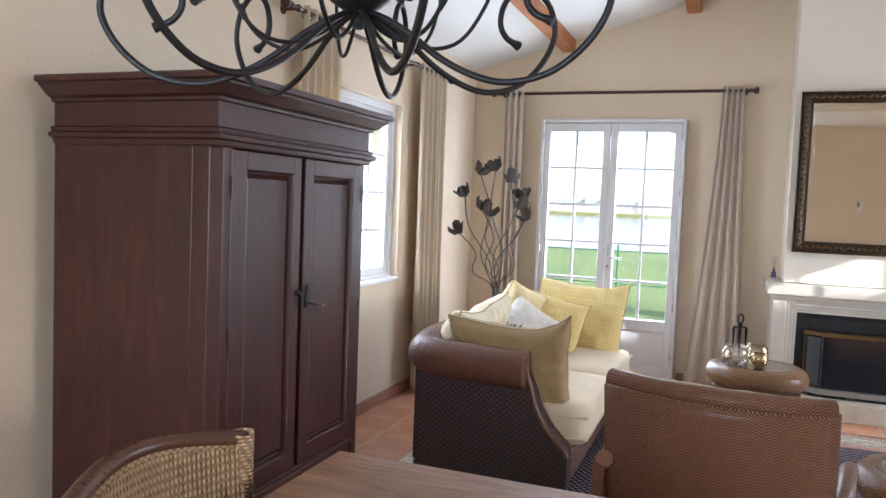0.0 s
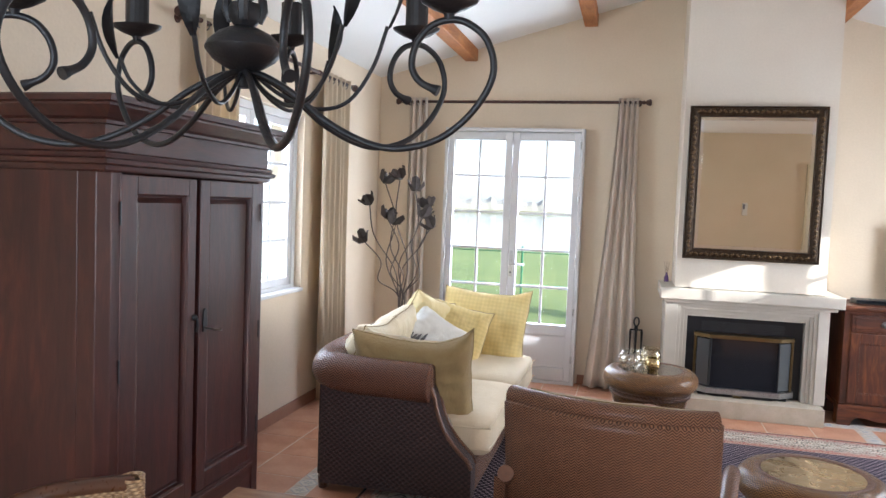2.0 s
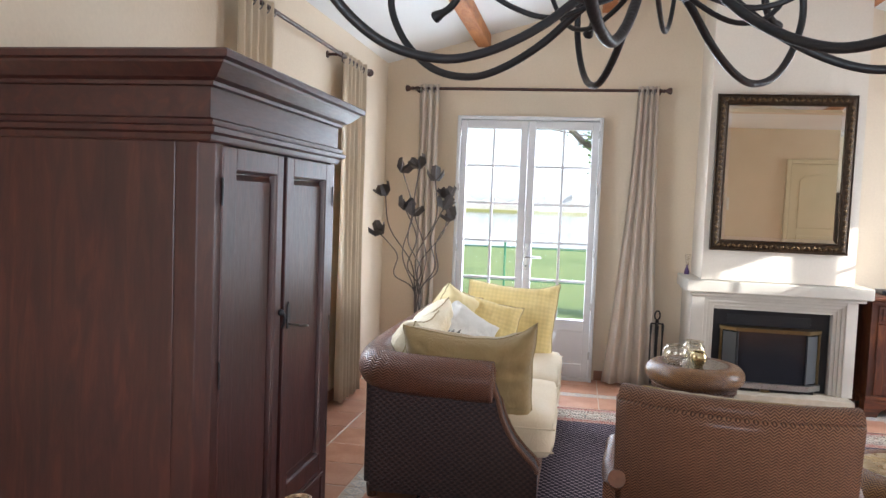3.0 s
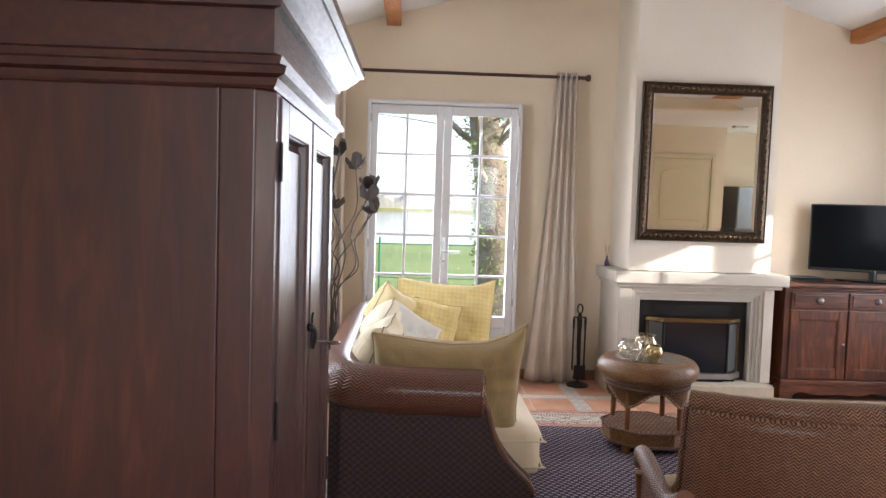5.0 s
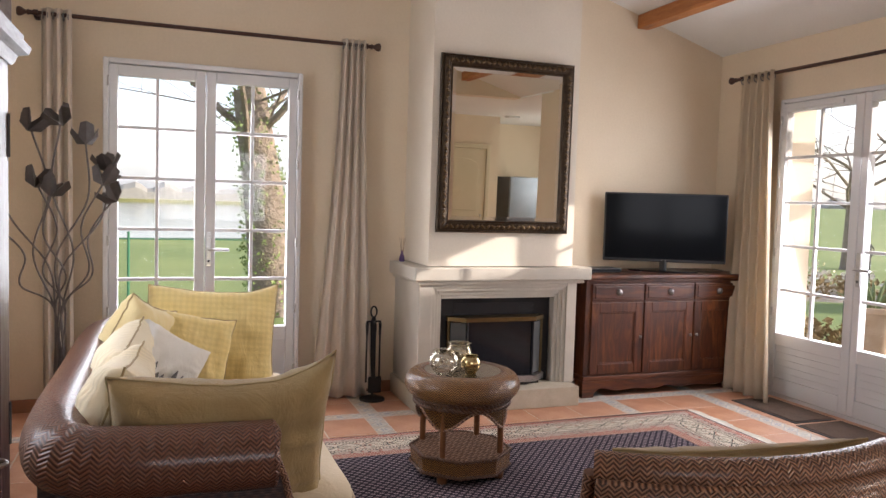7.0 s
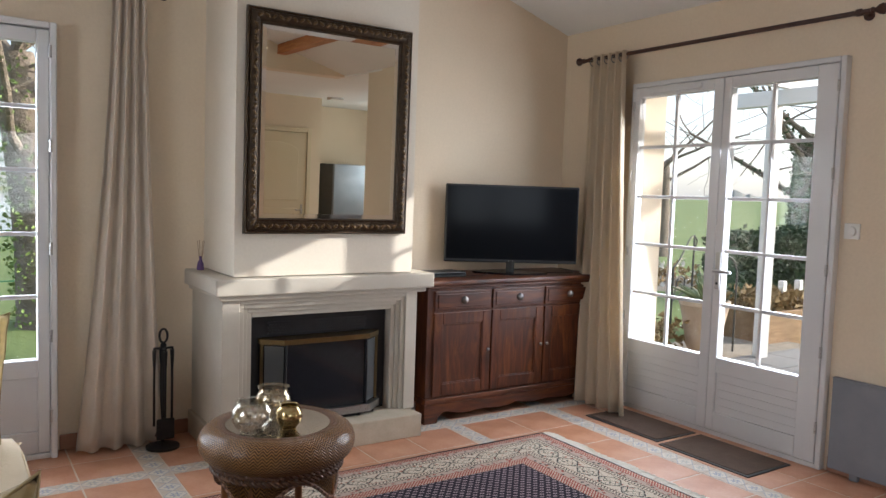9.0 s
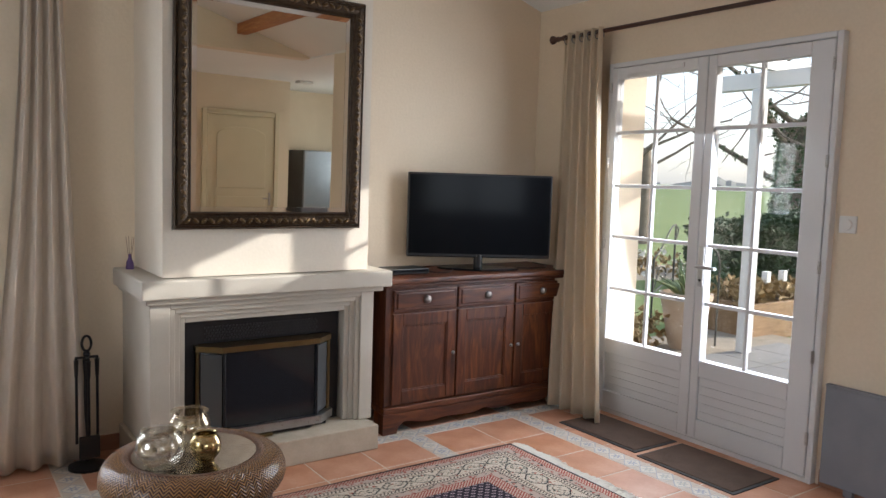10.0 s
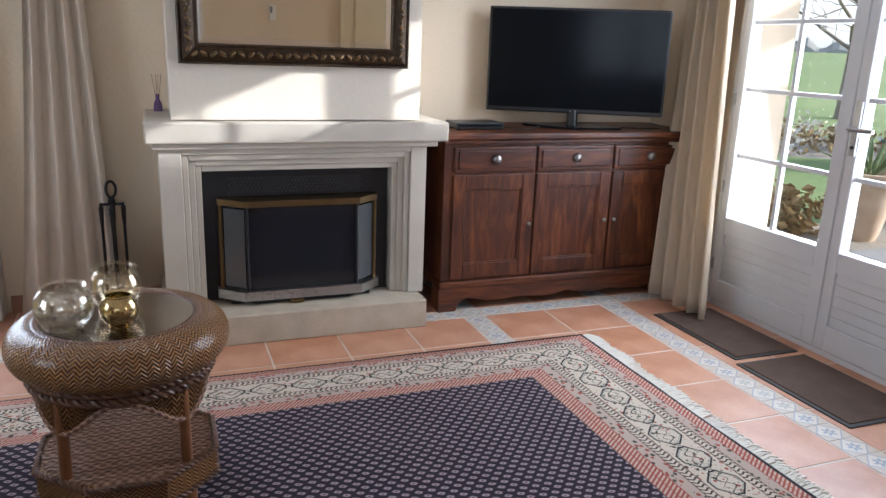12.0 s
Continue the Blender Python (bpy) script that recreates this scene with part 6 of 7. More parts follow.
def rug_material():
    k = Nodes("patterned_wool_rug")
    x = k.xyz(k.coords("UV"))
    hx, hy = (RX1 - RX0) / 2, (RY1 - RY0) / 2
    dx = k.math("DIVIDE", k.math("SUBTRACT", hx, k.math("ABSOLUTE", x[0])), 0.43)
    dy = k.math("DIVIDE", k.math("SUBTRACT", hy, k.math("ABSOLUTE", x[1])), 0.345)
    b = k.math("MINIMUM", dx, dy)
    ends = k.math("LESS_THAN", dx, dy)
    # along and across the border
    run = k.math("ADD", k.math("MULTIPLY", ends, x[1]), k.math("MULTIPLY", k.math("SUBTRACT", 1.0, ends), x[0]))
    black, navy, red, cream, tan, green = (0.010, 0.009, 0.014), (0.013, 0.010, 0.022), (0.33, 0.075, 0.05), (0.64, 0.55, 0.44), (0.42, 0.26, 0.19), (0.045, 0.055, 0.045)
    # field: staggered small drops
    v = k.math("DIVIDE", x[1], 0.0235)
    row = k.math("FLOOR", v)
    u = k.math("ADD", k.math("DIVIDE", x[0], 0.040), k.math("MULTIPLY", row, 0.5))
    fu = k.math("SUBTRACT", k.math("FRACT", u), 0.5)
    fv = k.math("SUBTRACT", k.math("FRACT", v), 0.5)
    lean = k.math("ADD", fu, k.math("MULTIPLY", fv, 0.25))
    lozenge = k.math("ADD", k.math("MULTIPLY", k.math("ABSOLUTE", lean), 1.5), k.math("MULTIPLY", k.math("ABSOLUTE", fv), 0.9))
    blob = k.math("SQRT", k.math("ADD", k.math("MULTIPLY", k.math("MULTIPLY", lean, lean), 4.5), k.math("MULTIPLY", k.math("MULTIPLY", fv, fv), 5.5)))
    e = k.math("ADD", k.math("MULTIPLY", lozenge, 0.6), k.math("MULTIPLY", blob, 0.45))
    e = k.math("ADD", e, k.math("MULTIPLY", k.math("SUBTRACT", k.noise(k.coords("UV"), 90, 3), 0.5), 0.22))
    field = k.ramp(e, [(0.0, (0.10, 0.03, 0.05)), (0.16, (0.06, 0.035, 0.06)), (0.26, (0.44, 0.36, 0.37)), (0.50, (0.33, 0.25, 0.28)), (0.63, navy)])

    def cell(period):
        f = k.math("SUBTRACT", k.math("FRACT", k.math("DIVIDE", run, period)), 0.5)
        return k.math("MULTIPLY", f, period)

    def near(value, at, half):
        return k.math("LESS_THAN", k.math("ABSOLUTE", k.math("SUBTRACT", value, at)), half)

    def specks(su, sv, size, base, a, b, more=0.5):
        vor = k.n("TexVoronoi")
        comb = k.n("CombineXYZ")
        k.link(k.math("MULTIPLY", run, su), comb.inputs[0])
        k.link(k.math("MULTIPLY", b_m, sv), comb.inputs[1])
        k.link(comb.outputs[0], vor.inputs["Vector"])
        vor.inputs["Scale"].default_value = 1.0
        hue = k.xyz(vor.outputs["Color"])
        return k.mix(k.math("LESS_THAN", vor.outputs["Distance"], size), base, k.mix(k.math("GREATER_THAN", hue[0], more), a, b))

    b_m = k.math("MULTIPLY", b, 0.37)
    # main border: linked eight-sided rings round curling leaves
    across = k.math("ABSOLUTE", k.math("MULTIPLY", k.math("SUBTRACT", b, 0.475), 0.37))
    along = k.math("ABSOLUTE", cell(0.150))
    ring = k.math("MAXIMUM", k.math("MAXIMUM", k.math("MULTIPLY", along, 0.72), across), k.math("MULTIPLY", k.math("ADD", k.math("MULTIPLY", along, 0.8), across), 0.74))
    main = specks(34, 48, 0.27, cream, green, red, 0.55)
    main = specks(70, 76, 0.22, main, tan, green, 0.55)
    signed = k.math("MULTIPLY", k.math("SUBTRACT", b, 0.475), 0.37)
    curl = k.math("MULTIPLY", k.math("SINE", k.math("MULTIPLY", run, 2 * math.pi / 0.075)), 0.016)
    main = k.mix(near(signed, curl, 0.0028), main, green)
    main = k.mix(near(k.math("MULTIPLY", signed, -1.0), curl, 0.0018), main, (0.20, 0.20, 0.16))
    main = k.mix(near(ring, 0.0455, 0.0026), main, black)
    main = k.mix(near(ring, 0.0400, 0.0014), main, (0.36, 0.36, 0.30))

    def slants(period, base, stripe):
        d1 = k.math("ADD", run, k.math("MULTIPLY", b_m, 0.9))
        f = k.math("FRACT", k.math("DIVIDE", d1, period))
        return k.mix(k.math("LESS_THAN", f, 0.5), base, stripe)

    def dashes(period):
        d1 = k.math("ADD", cell(period), k.math("MULTIPLY", k.math("PINGPONG", b_m, 0.012), 0.9))
        return k.mix(near(d1, 0.003, period * 0.20), cream, (0.05, 0.04, 0.035))

    pink, line = (0.50, 0.39, 0.32), (0.17, 0.10, 0.08)
    mixed = specks(42, 60, 0.36, pink, green, red, 0.5)
    reds = slants(0.017, red, (0.58, 0.42, 0.33))
    col = k.mix(k.math("GREATER_THAN", b, 0.03), black, reds)
    for edge, c in ((0.072, red), (0.080, reds), (0.125, red), (0.133, mixed), (0.225, line), (0.235, dashes(0.019)), (0.31, line), (0.32, main), (0.63, line), (0.64, dashes(0.019)), (0.715, line), (0.725, mixed), (0.83, red), (0.84, reds), (0.905, red), (0.913, reds), (0.99, line), (1.0, field)):
        col = k.mix(k.math("GREATER_THAN", b, edge), col, c)
    pile = k.noise(k.coords("UV"), 420, 2)
    worn = k.noise(k.coords("UV"), 3.5, 4)
    col = k.mix(k.math("MULTIPLY", pile, 0.22), col, (0.06, 0.045, 0.05))
    col = k.mix(k.math("MULTIPLY", worn, 0.07), col, (0.40, 0.34, 0.32))
    k.bump(k.math("ADD", pile, k.math("MULTIPLY", worn, 0.5)), 0.5, 0.004)
    return k.set(Base_Color=col, Roughness=0.95, Specular_IOR_Level=0.15)


rug = thing("rug", ((RX0 + RX1) / 2, (RY0 + RY1) / 2, 0), "dark patterned oriental rug with cream floral border", "rug")
bm = bmesh.new()
uvl = bm.loops.layers.uv.new("UVMap")
nx, ny = 60, 40
lay = {}
for s in (0, 1):
    for i in range(nx + 1):
        for j in range(ny + 1):
            x, y = RX0 + (RX1 - RX0) * i / nx, RY0 + (RY1 - RY0) * j / ny
            wob = 0.006 * noise.noise(Vector((x * 2, y * 2, 0)))
            px = x + (wob if i in (0, nx) else 0)
            py = y + (0.006 * noise.noise(Vector((x * 1.5, 3, y))) if j in (0, ny) else 0)
            lay[s, i, j] = bm.verts.new((px, py, 0.0 if s == 0 else 0.010 + 0.0015 * noise.noise(Vector((x * 3, y * 3, 5)))))
    for i in range(nx):
        for j in range(ny):
            c = [lay[s, *q] for q in ((i, j), (i + 1, j), (i + 1, j + 1), (i, j + 1))]
            bm.faces.new(c if s else c[::-1])
for i in range(nx):
    for j in (0, ny):
        bm.faces.new((lay[0, i, j], lay[0, i + 1, j], lay[1, i + 1, j], lay[1, i, j]))
for j in range(ny):
    for i in (0, nx):
        bm.faces.new((lay[0, i, j], lay[0, i, j + 1], lay[1, i, j + 1], lay[1, i, j]))
bmesh.ops.recalc_face_normals(bm, faces=list(bm.faces))
for f in bm.faces:
    f.smooth = True
    for l in f.loops:
        l[uvl].uv = (l.vert.co.x - (RX0 + RX1) / 2, l.vert.co.y - (RY0 + RY1) / 2)
part("woven_carpet", bm, rug_material(), rug)
FRINGE = plain("cream_wool_fringe", (0.74, 0.69, 0.60), (0.80, 0.76, 0.68), 0.9, 30, 200, 0.3)
rnd = random.Random(11)
strs = []
for k in range(620):
    y = RY0 + 0.01 + (RY1 - RY0 - 0.02) * k / 619 + rnd.uniform(-0.004, 0.004)
    ln = 0.055 + 0.02 * noise.noise(Vector((y * 6, 0, 0))) + rnd.uniform(-0.012, 0.014)
    sw_y = 0.03 * noise.noise(Vector((y * 9, 4, 0))) + rnd.uniform(-0.012, 0.012)
    strs.append(tube([(RX1 - 0.004, y, 0.006), (RX1 + ln * 0.5, y + sw_y * 0.4, 0.009 + rnd.uniform(0, 0.005)), (RX1 + ln, y + sw_y, 0.004)], 0.0034, 4))
tagged(part("fringe", join(*strs), FRINGE, rug, "frayed cream fringe"), kind="stuff")


# ---- outdoors ----
def grass_mat():
    k = Nodes("mown_lawn")
    v = k.coords("Object")
    a, b = k.noise(v, 0.25, 4), k.noise(v, 14, 4, 0.7)
    col = k.mix(k.ramp(a, [(0.35, (0, 0, 0)), (0.65, (1, 1, 1))]), (0.13, 0.175, 0.045), (0.18, 0.22, 0.065))
    col = k.mix(k.math("MULTIPLY", b, 0.5), col, (0.10, 0.15, 0.03))
    k.bump(b, 0.6, 0.05)
    return k.set(Base_Color=col, Roughness=0.9)


bm = bmesh.new()
bmesh.ops.create_grid(bm, x_segments=150, y_segments=150, size=900, matrix=Matrix.Translation((0, 0, -0.16)))
for v in bm.verts:                      # the meadow rises gently to the east
    w = max(0.0, min(1.0, (v.co.x - 30) / 80))
    v.co.z += 2.6 * w * w * (3 - 2 * w) + 0.25 * w * noise.noise(v.co * 0.02)
tagged(part("ground", bm, grass_mat()), "green lawn round the house", "ground", "", "structure")
k = Nodes("pale_lake_water")
wv = k.coords("Object")
k.bump(k.noise(wv, 1.6, 4), 0.10, 0.05)
WATER = k.set(Base_Color=(0.10, 0.12, 0.12), Roughness=0.10)
shore = [(x, 29.0 + 2.0 * noise.noise(Vector((x * 0.05, 0, 0)))) for x in range(-160, 20, 6)]
far = [(x, 160.0 + 10 * noise.noise(Vector((x * 0.02, 5, 0)))) for x in range(26, -162, -6)]
tagged(part("water", prism(shore + far, 2, -0.158, -0.12), WATER), "pale lake beyond the lawn", "water", "", "structure")

# bare trees' grey-brown, paled in colour to stand in for distance haze
HAZE = plain("hazy_far_trees", (0.22, 0.215, 0.19), (0.27, 0.265, 0.235), 0.95, 0.05, 0.8, 0.3)


def far_trees(name, centre, radius, a0, a1, h, seed, thick=6.0):
    """A distant belt of trees with an uneven top."""
    bm = bmesh.new()
    n = 260
    rows = []
    for i in range(n + 1):
        a = radians(a0 + (a1 - a0) * i / n)
        t = h * (0.55 + 0.45 * noise.noise(Vector((i * 0.05, seed, 0))) + 0.30 * noise.noise(Vector((i * 0.33, seed, 2))) + 0.16 * noise.noise(Vector((i * 1.1, seed, 4))))
        c = Vector((centre[0] + radius * math.cos(a), centre[1] + radius * math.sin(a), -0.2))
        o = Vector((math.cos(a), math.sin(a), 0)) * thick
        rows.append([bm.verts.new(c), bm.verts.new(c + Vector((0, 0, max(0.8, t) * 0.7)) + o * 0.15), bm.verts.new(c + o * 0.5 + Vector((0, 0, max(1.0, t)))), bm.verts.new(c + o)])
    for r, s in zip(rows, rows[1:]):
        for q in range(3):
            bm.faces.new((r[q], s[q], s[q + 1], r[q + 1]))
    bmesh.ops.recalc_face_normals(bm, faces=list(bm.faces))
    return tagged(part(name, bm, HAZE), "far belt of bare winter trees", "trees", "", "structure")


far_trees("backdrop", (0, 0), 168, 40, 140, 6.0, 1)
far_trees("backdrop", (0, 0), 120, -50, 40, 4.5, 2)
bank = box(-160, 158, -0.2, 30, 168, 0.5)
tagged(part("far_bank", bank, plain("dry_bank_grass", (0.17, 0.18, 0.06), (0.24, 0.23, 0.10), 0.95, 0.2, 3, 0.2)), "grassy far bank of the lake", "ground", "", "structure")

TERR = plain("pale_terrace_slab", (0.20, 0.19, 0.175), (0.25, 0.235, 0.22), 0.85, 3, 120, 0.2)
terrace = setting("pavement", box(XE + 0.3, 2.55, -0.2, 6.3, 6.55, -0.075), FLOORBED, "pale paved terrace outside the glazed doors", "terrace")
for i in range(6):
    for j in range(8):
        x, y = XE + 0.31 + i * 0.4945, 2.56 + j * 0.498
        part("slab", box(x + 0.004, y + 0.004, -0.075, x + 0.490, y + 0.494, -0.045 + 0.002 * ((i * 3 + j) % 3), 0.004), TERR, terrace)
GRAVEL = plain("garden_gravel", (0.24, 0.20, 0.15), (0.34, 0.29, 0.22), 0.95, 6, 40, 0.9, 0.0, 0.02)
setting("gravel_bed", box(XE + 0.3, 6.55, -0.2, 6.9, 7.5, -0.10), GRAVEL, "gravel bed along the terrace", "gravel")

BARK = plain("rough_tree_bark", (0.15, 0.115, 0.085), (0.27, 0.22, 0.17), 0.95, 5, 28, 1.0, 0.0, 0.03)
IVY = plain("dark_ivy_leaf", (0.035, 0.065, 0.018), (0.065, 0.105, 0.03), 0.55, 9, 60, 0.2)
MOSS = plain("bright_moss_leaf", (0.16, 0.24, 0.05), (0.22, 0.30, 0.08), 0.7, 9, 60, 0.2)
DRY = plain("dry_brown_plants", (0.24, 0.16, 0.07), (0.34, 0.24, 0.11), 0.9, 12, 60, 0.3)
HEDGE = plain("hedge_leaf", (0.030, 0.055, 0.018), (0.055, 0.09, 0.03), 0.6, 5, 60, 0.2)


def leaves(spots, size, seed, count_each=1):
    """Many small folded leaves at (place, spread) spots."""
    r = random.Random(seed)
    verts, faces = [], []
    for c, spread in spots:
        for q in range(count_each):
            p = Vector(c) + Vector((r.gauss(0, spread), r.gauss(0, spread), r.gauss(0, spread)))
            m = Euler((r.uniform(0, 6.3), r.uniform(0, 6.3), r.uniform(0, 6.3))).to_matrix()
            s = size * r.uniform(0.6, 1.3)
            b = len(verts)
            for v in ((0, -s, 0), (s * 0.6, 0, s * 0.2), (0, s, 0), (-s * 0.6, 0, s * 0.2)):
                verts.append(p + m @ Vector(v))
            faces += [(b, b + 1, b + 2), (b, b + 2, b + 3)]
    bm = bmesh.new()
    vs = [bm.verts.new(v) for v in verts]
    for f in faces:
        bm.faces.new([vs[i] for i in f])
    return bm


def tree(at, height, r0, label, seed, lean=(0, 0), spread=0.75, depth=5, ivy=0.0, ivy_mat=None, first=0.35):
    t = thing("tree", at, label, "tree", "garden trees")
    rn = random.Random(seed)
    limbs, twigs, ivyspots = [], [], []
    base = Vector(at)

    def grow(p, d, length, rad, lev):
        pts = [p]
        q = p.copy()
        dd = d.copy()
        for s in range(5):
            dd = (dd + Vector((rn.gauss(0, 0.16), rn.gauss(0, 0.16), rn.gauss(0, 0.10) + 0.02))).normalized()
            q = q + dd * length / 5
            pts.append(q.copy())
        rr = [rad * (1 - 0.55 * k / 5) for k in range(6)]
        (limbs if lev < 2 else twigs).append(tube(pts, rr, 8 if lev < 2 else 4))
        if lev < 2 and ivy:
            for k in range(3):
                for _ in range(int(ivy * 16)):
                    a = rn.uniform(0, 6.3)
                    ivyspots.append((pts[k].lerp(pts[k + 1], rn.random()) + Vector((math.cos(a) * rr[k], math.sin(a) * rr[k], 0)), 0.03))
        if lev < depth:
            for c in range(3 if lev < 3 else 2):
                k = rn.randint(2, 5)
                side = Vector((rn.gauss(0, 1), rn.gauss(0, 1), rn.gauss(0.25, 0.5))).normalized()
                grow(pts[k], (dd * (1 - spread) + side * spread).normalized(), length * rn.uniform(0.55, 0.8), rr[k] * rn.uniform(0.45, 0.65), lev + 1)

    trunk_top = base + Vector((lean[0], lean[1], height * first))
    pts = spline([base - Vector((0, 0, 0.1)), base.lerp(trunk_top, 0.4) + Vector((0.04, 0.03, 0)), trunk_top], 6)
    n = len(pts)
    limbs.append(tube(pts, [r0 * (1.25 - 0.5 * k / (n - 1)) if k else r0 * 1.5 for k in range(n)], 14))
    if ivy:
        for k in range(n - 1):
            for _ in range(int(ivy * 130)):
                a, q = rn.uniform(0, 6.3), Vector(pts[k]).lerp(Vector(pts[k + 1]), rn.random())
                rad = r0 * (1.27 - 0.5 * k / (n - 1)) + rn.uniform(0, 0.05)
                ivyspots.append((q + Vector((math.cos(a) * rad, math.sin(a) * rad, 0)), 0.03))
    for c in range(8):
        a = c * 0.79 + rn.uniform(-0.3, 0.3)
        grow(pts[n - 1 - (c % 3) * 2], Vector((math.cos(a) * spread, math.sin(a) * spread, 1.0 - spread * 0.6)).normalized(), height * 0.28, r0 * 0.19, 1)
    part("trunk", join(*limbs), BARK, t, "", True)
    tagged(part("crown", join(*twigs), BARK, t, "bare winter branches"), kind="stuff")
    if ivyspots:
        tagged(part("ivy", leaves(ivyspots, 0.026 if ivy < 1 else 0.05, seed, 2), ivy_mat, t, "green ivy on the trunk"), kind="stuff")
    return t


tree((0.12, 11.3, -0.18), 9.0, 0.27, "old tree with mossy ivy trunk on the lawn", 5, (-0.35, 0.1), 0.82, 4, 0.55, MOSS, 0.32)
tree((12.9, 10.4, -0.18), 9.5, 0.32, "bare oak with ivy trunk beyond the terrace", 9, (0.2, 0.1), 0.85, 5, 1.1, IVY, 0.30)
tree((16.5, 17.0, -0.18), 9.0, 0.25, "bare oak standing on the lawn", 14, (0.1, 0.1), 0.8, 4, 0.0, None, 0.3)


def hedge(name_label, x0, y0, x1, y1, h0, h1, wide, seed, n):
    hd = thing("hedge", ((x0 + x1) / 2, (y0 + y1) / 2, -0.16), name_label, "hedge", "garden hedges")
    a, b = Vector((x0, y0, 0)), Vector((x1, y1, 0))
    d = (b - a).normalized()
    s = Vector((-d.y, d.x, 0)) * wide / 2
    bm = bmesh.new()
    vs = []
    for p, h in ((a, h0), (b, h1)):
        for q in (p - s * 0.8, p + s * 0.8):
            vs.append(bm.verts.new((q.x, q.y, -0.18)))
            vs.append(bm.verts.new((q.x, q.y, h - 0.12)))
    for f in ((0, 1, 3, 2), (4, 6, 7, 5), (0, 4, 5, 1), (2, 3, 7, 6), (1, 5, 7, 3), (0, 2, 6, 4)):
        bm.faces.new([vs[i] for i in f])
    bmesh.ops.recalc_face_normals(bm, faces=list(bm.faces))
    part("core", bm, HEDGE, hd, "dense dark inner growth")
    rn = random.Random(seed)
    spots = []
    for _ in range(n):
        u, w = rn.random(), rn.uniform(-1, 1)
        p = a.lerp(b, u) + s * (1 if w > 0 else -1) * (0.8 + 0.2 * rn.random())
        h = h0 + (h1 - h0) * u
        z = rn.uniform(-0.1, h)
        if rn.random() < 0.3:
            p, z = a.lerp(b, u) + s * w * 0.8, h - 0.05 + 0.10 * noise.noise(Vector((u * 9, seed, 0)))
        spots.append(((p.x, p.y, z), 0.05))
    tagged(part("foliage", leaves(spots, 0.06, seed, 3), HEDGE, hd, "small dark green leaves"), kind="stuff")


hedge("clipped dark green hedge beyond the terrace", 9.75, 9.95, 13.4, 8.6, 0.85, 1.25, 1.0, 3, 3600)
# out of view; added and sloped to trim the sun patch above the mantel
hedge("unseen tall hedge added to block the low sun", 7.6, 1.2, 7.6, 3.95, 4.52, 2.70, 0.9, 4, 3000)

PERG = plain("white_pergola_paint", (0.62, 0.62, 0.62), (0.68, 0.68, 0.67), 0.5, 4, 120, 0.05)
pg = thing("pergola", (5.55, 6.3, -0.05), "white painted timber pergola over the terrace", "pergola")
part("post", box(5.53, 6.40, -0.05, 5.63, 6.50, 2.30, 0.006), PERG, pg)
part("post", box(5.53, 2.75, -0.05, 5.63, 2.85, 2.30, 0.006), PERG, pg)
part("front_beam", box(5.53, 2.6, 2.30, 5.63, 7.0, 2.44, 0.006), PERG, pg)
for y in (3.2, 5.0, 5.6, 6.32):
    part("rafter", box(XE + 0.3, y - 0.03, 2.44, 6.2, y + 0.03, 2.54, 0.004), PERG, pg)

POT = plain("weathered_clay_pot", (0.40, 0.29, 0.20), (0.52, 0.42, 0.32), 0.85, 6, 60, 0.3)
pt = thing("plant_pot", (5.45, 7.00, -0.10), "tall tapered clay pot with a spiky agave", "plant pot")
part("pot", lathe([(0.0, 0.0), (0.13, 0.0), (0.15, 0.05), (0.21, 0.36), (0.235, 0.47), (0.245, 0.48), (0.245, 0.53), (0.225, 0.535), (0.215, 0.48), (0.0, 0.46)], (5.45, 7.00, -0.10), 28), POT, pt, "", True)
AGAVE = plain("agave_leaf", (0.10, 0.15, 0.06), (0.16, 0.20, 0.08), 0.55, 8, 60, 0.1)
rnd = random.Random(21)
for k in range(26):
    a, el = rnd.uniform(0, 6.3), rnd.uniform(0.35, 1.3)
    ln = rnd.uniform(0.28, 0.46)
    c = Vector((5.45, 7.00, 0.36))
    d = Vector((math.cos(a) * math.cos(el), math.sin(a) * math.cos(el), math.sin(el)))
    part("agave_leaf", tube([c, c + d * ln * 0.5 + Vector((0, 0, 0.03)), c + d * ln], [0.016, 0.014, 0.002], 5), AGAVE, pt)
IRON = plain("garden_iron", (0.05, 0.05, 0.045), (0.09, 0.085, 0.075), 0.6, 12, 100, 0.2, 0.3)
ar = thing("plant_hook", (5.80, 6.90, -0.12), "thin iron crook standing beside the clay pot", "plant support")
part("pole", tube(spline([(5.80, 6.90, -0.12), (5.80, 6.90, 0.45), (5.79, 6.90, 0.72), (5.75, 6.92, 0.83), (5.67, 6.95, 0.86), (5.61, 6.97, 0.80), (5.62, 6.97, 0.73)], 6), 0.010, 8), IRON, ar, "", True)
ra = thing("garden_rail", (6.5, 8.13, -0.12), "dark iron garden rail with scrolls", "railing")
for x, y, z in ((6.30, 8.10, 0.62), (6.78, 8.20, 1.0)):
    part("post", tube([(x, y, -0.14), (x, y, z)], 0.012, 8), IRON, ra)
part("top_rail", tube(spline([(6.30, 8.10, 0.62), (6.42, 8.12, 0.70), (6.58, 8.16, 0.86), (6.72, 8.19, 0.98), (6.84, 8.21, 0.94), (6.80, 8.20, 0.84)], 6), 0.010, 8), IRON, ra, "", True)
part("lower_rail", tube(spline([(6.30, 8.10, 0.22), (6.54, 8.15, 0.30), (6.78, 8.20, 0.36)], 6), 0.008, 6), IRON, ra, "", True)
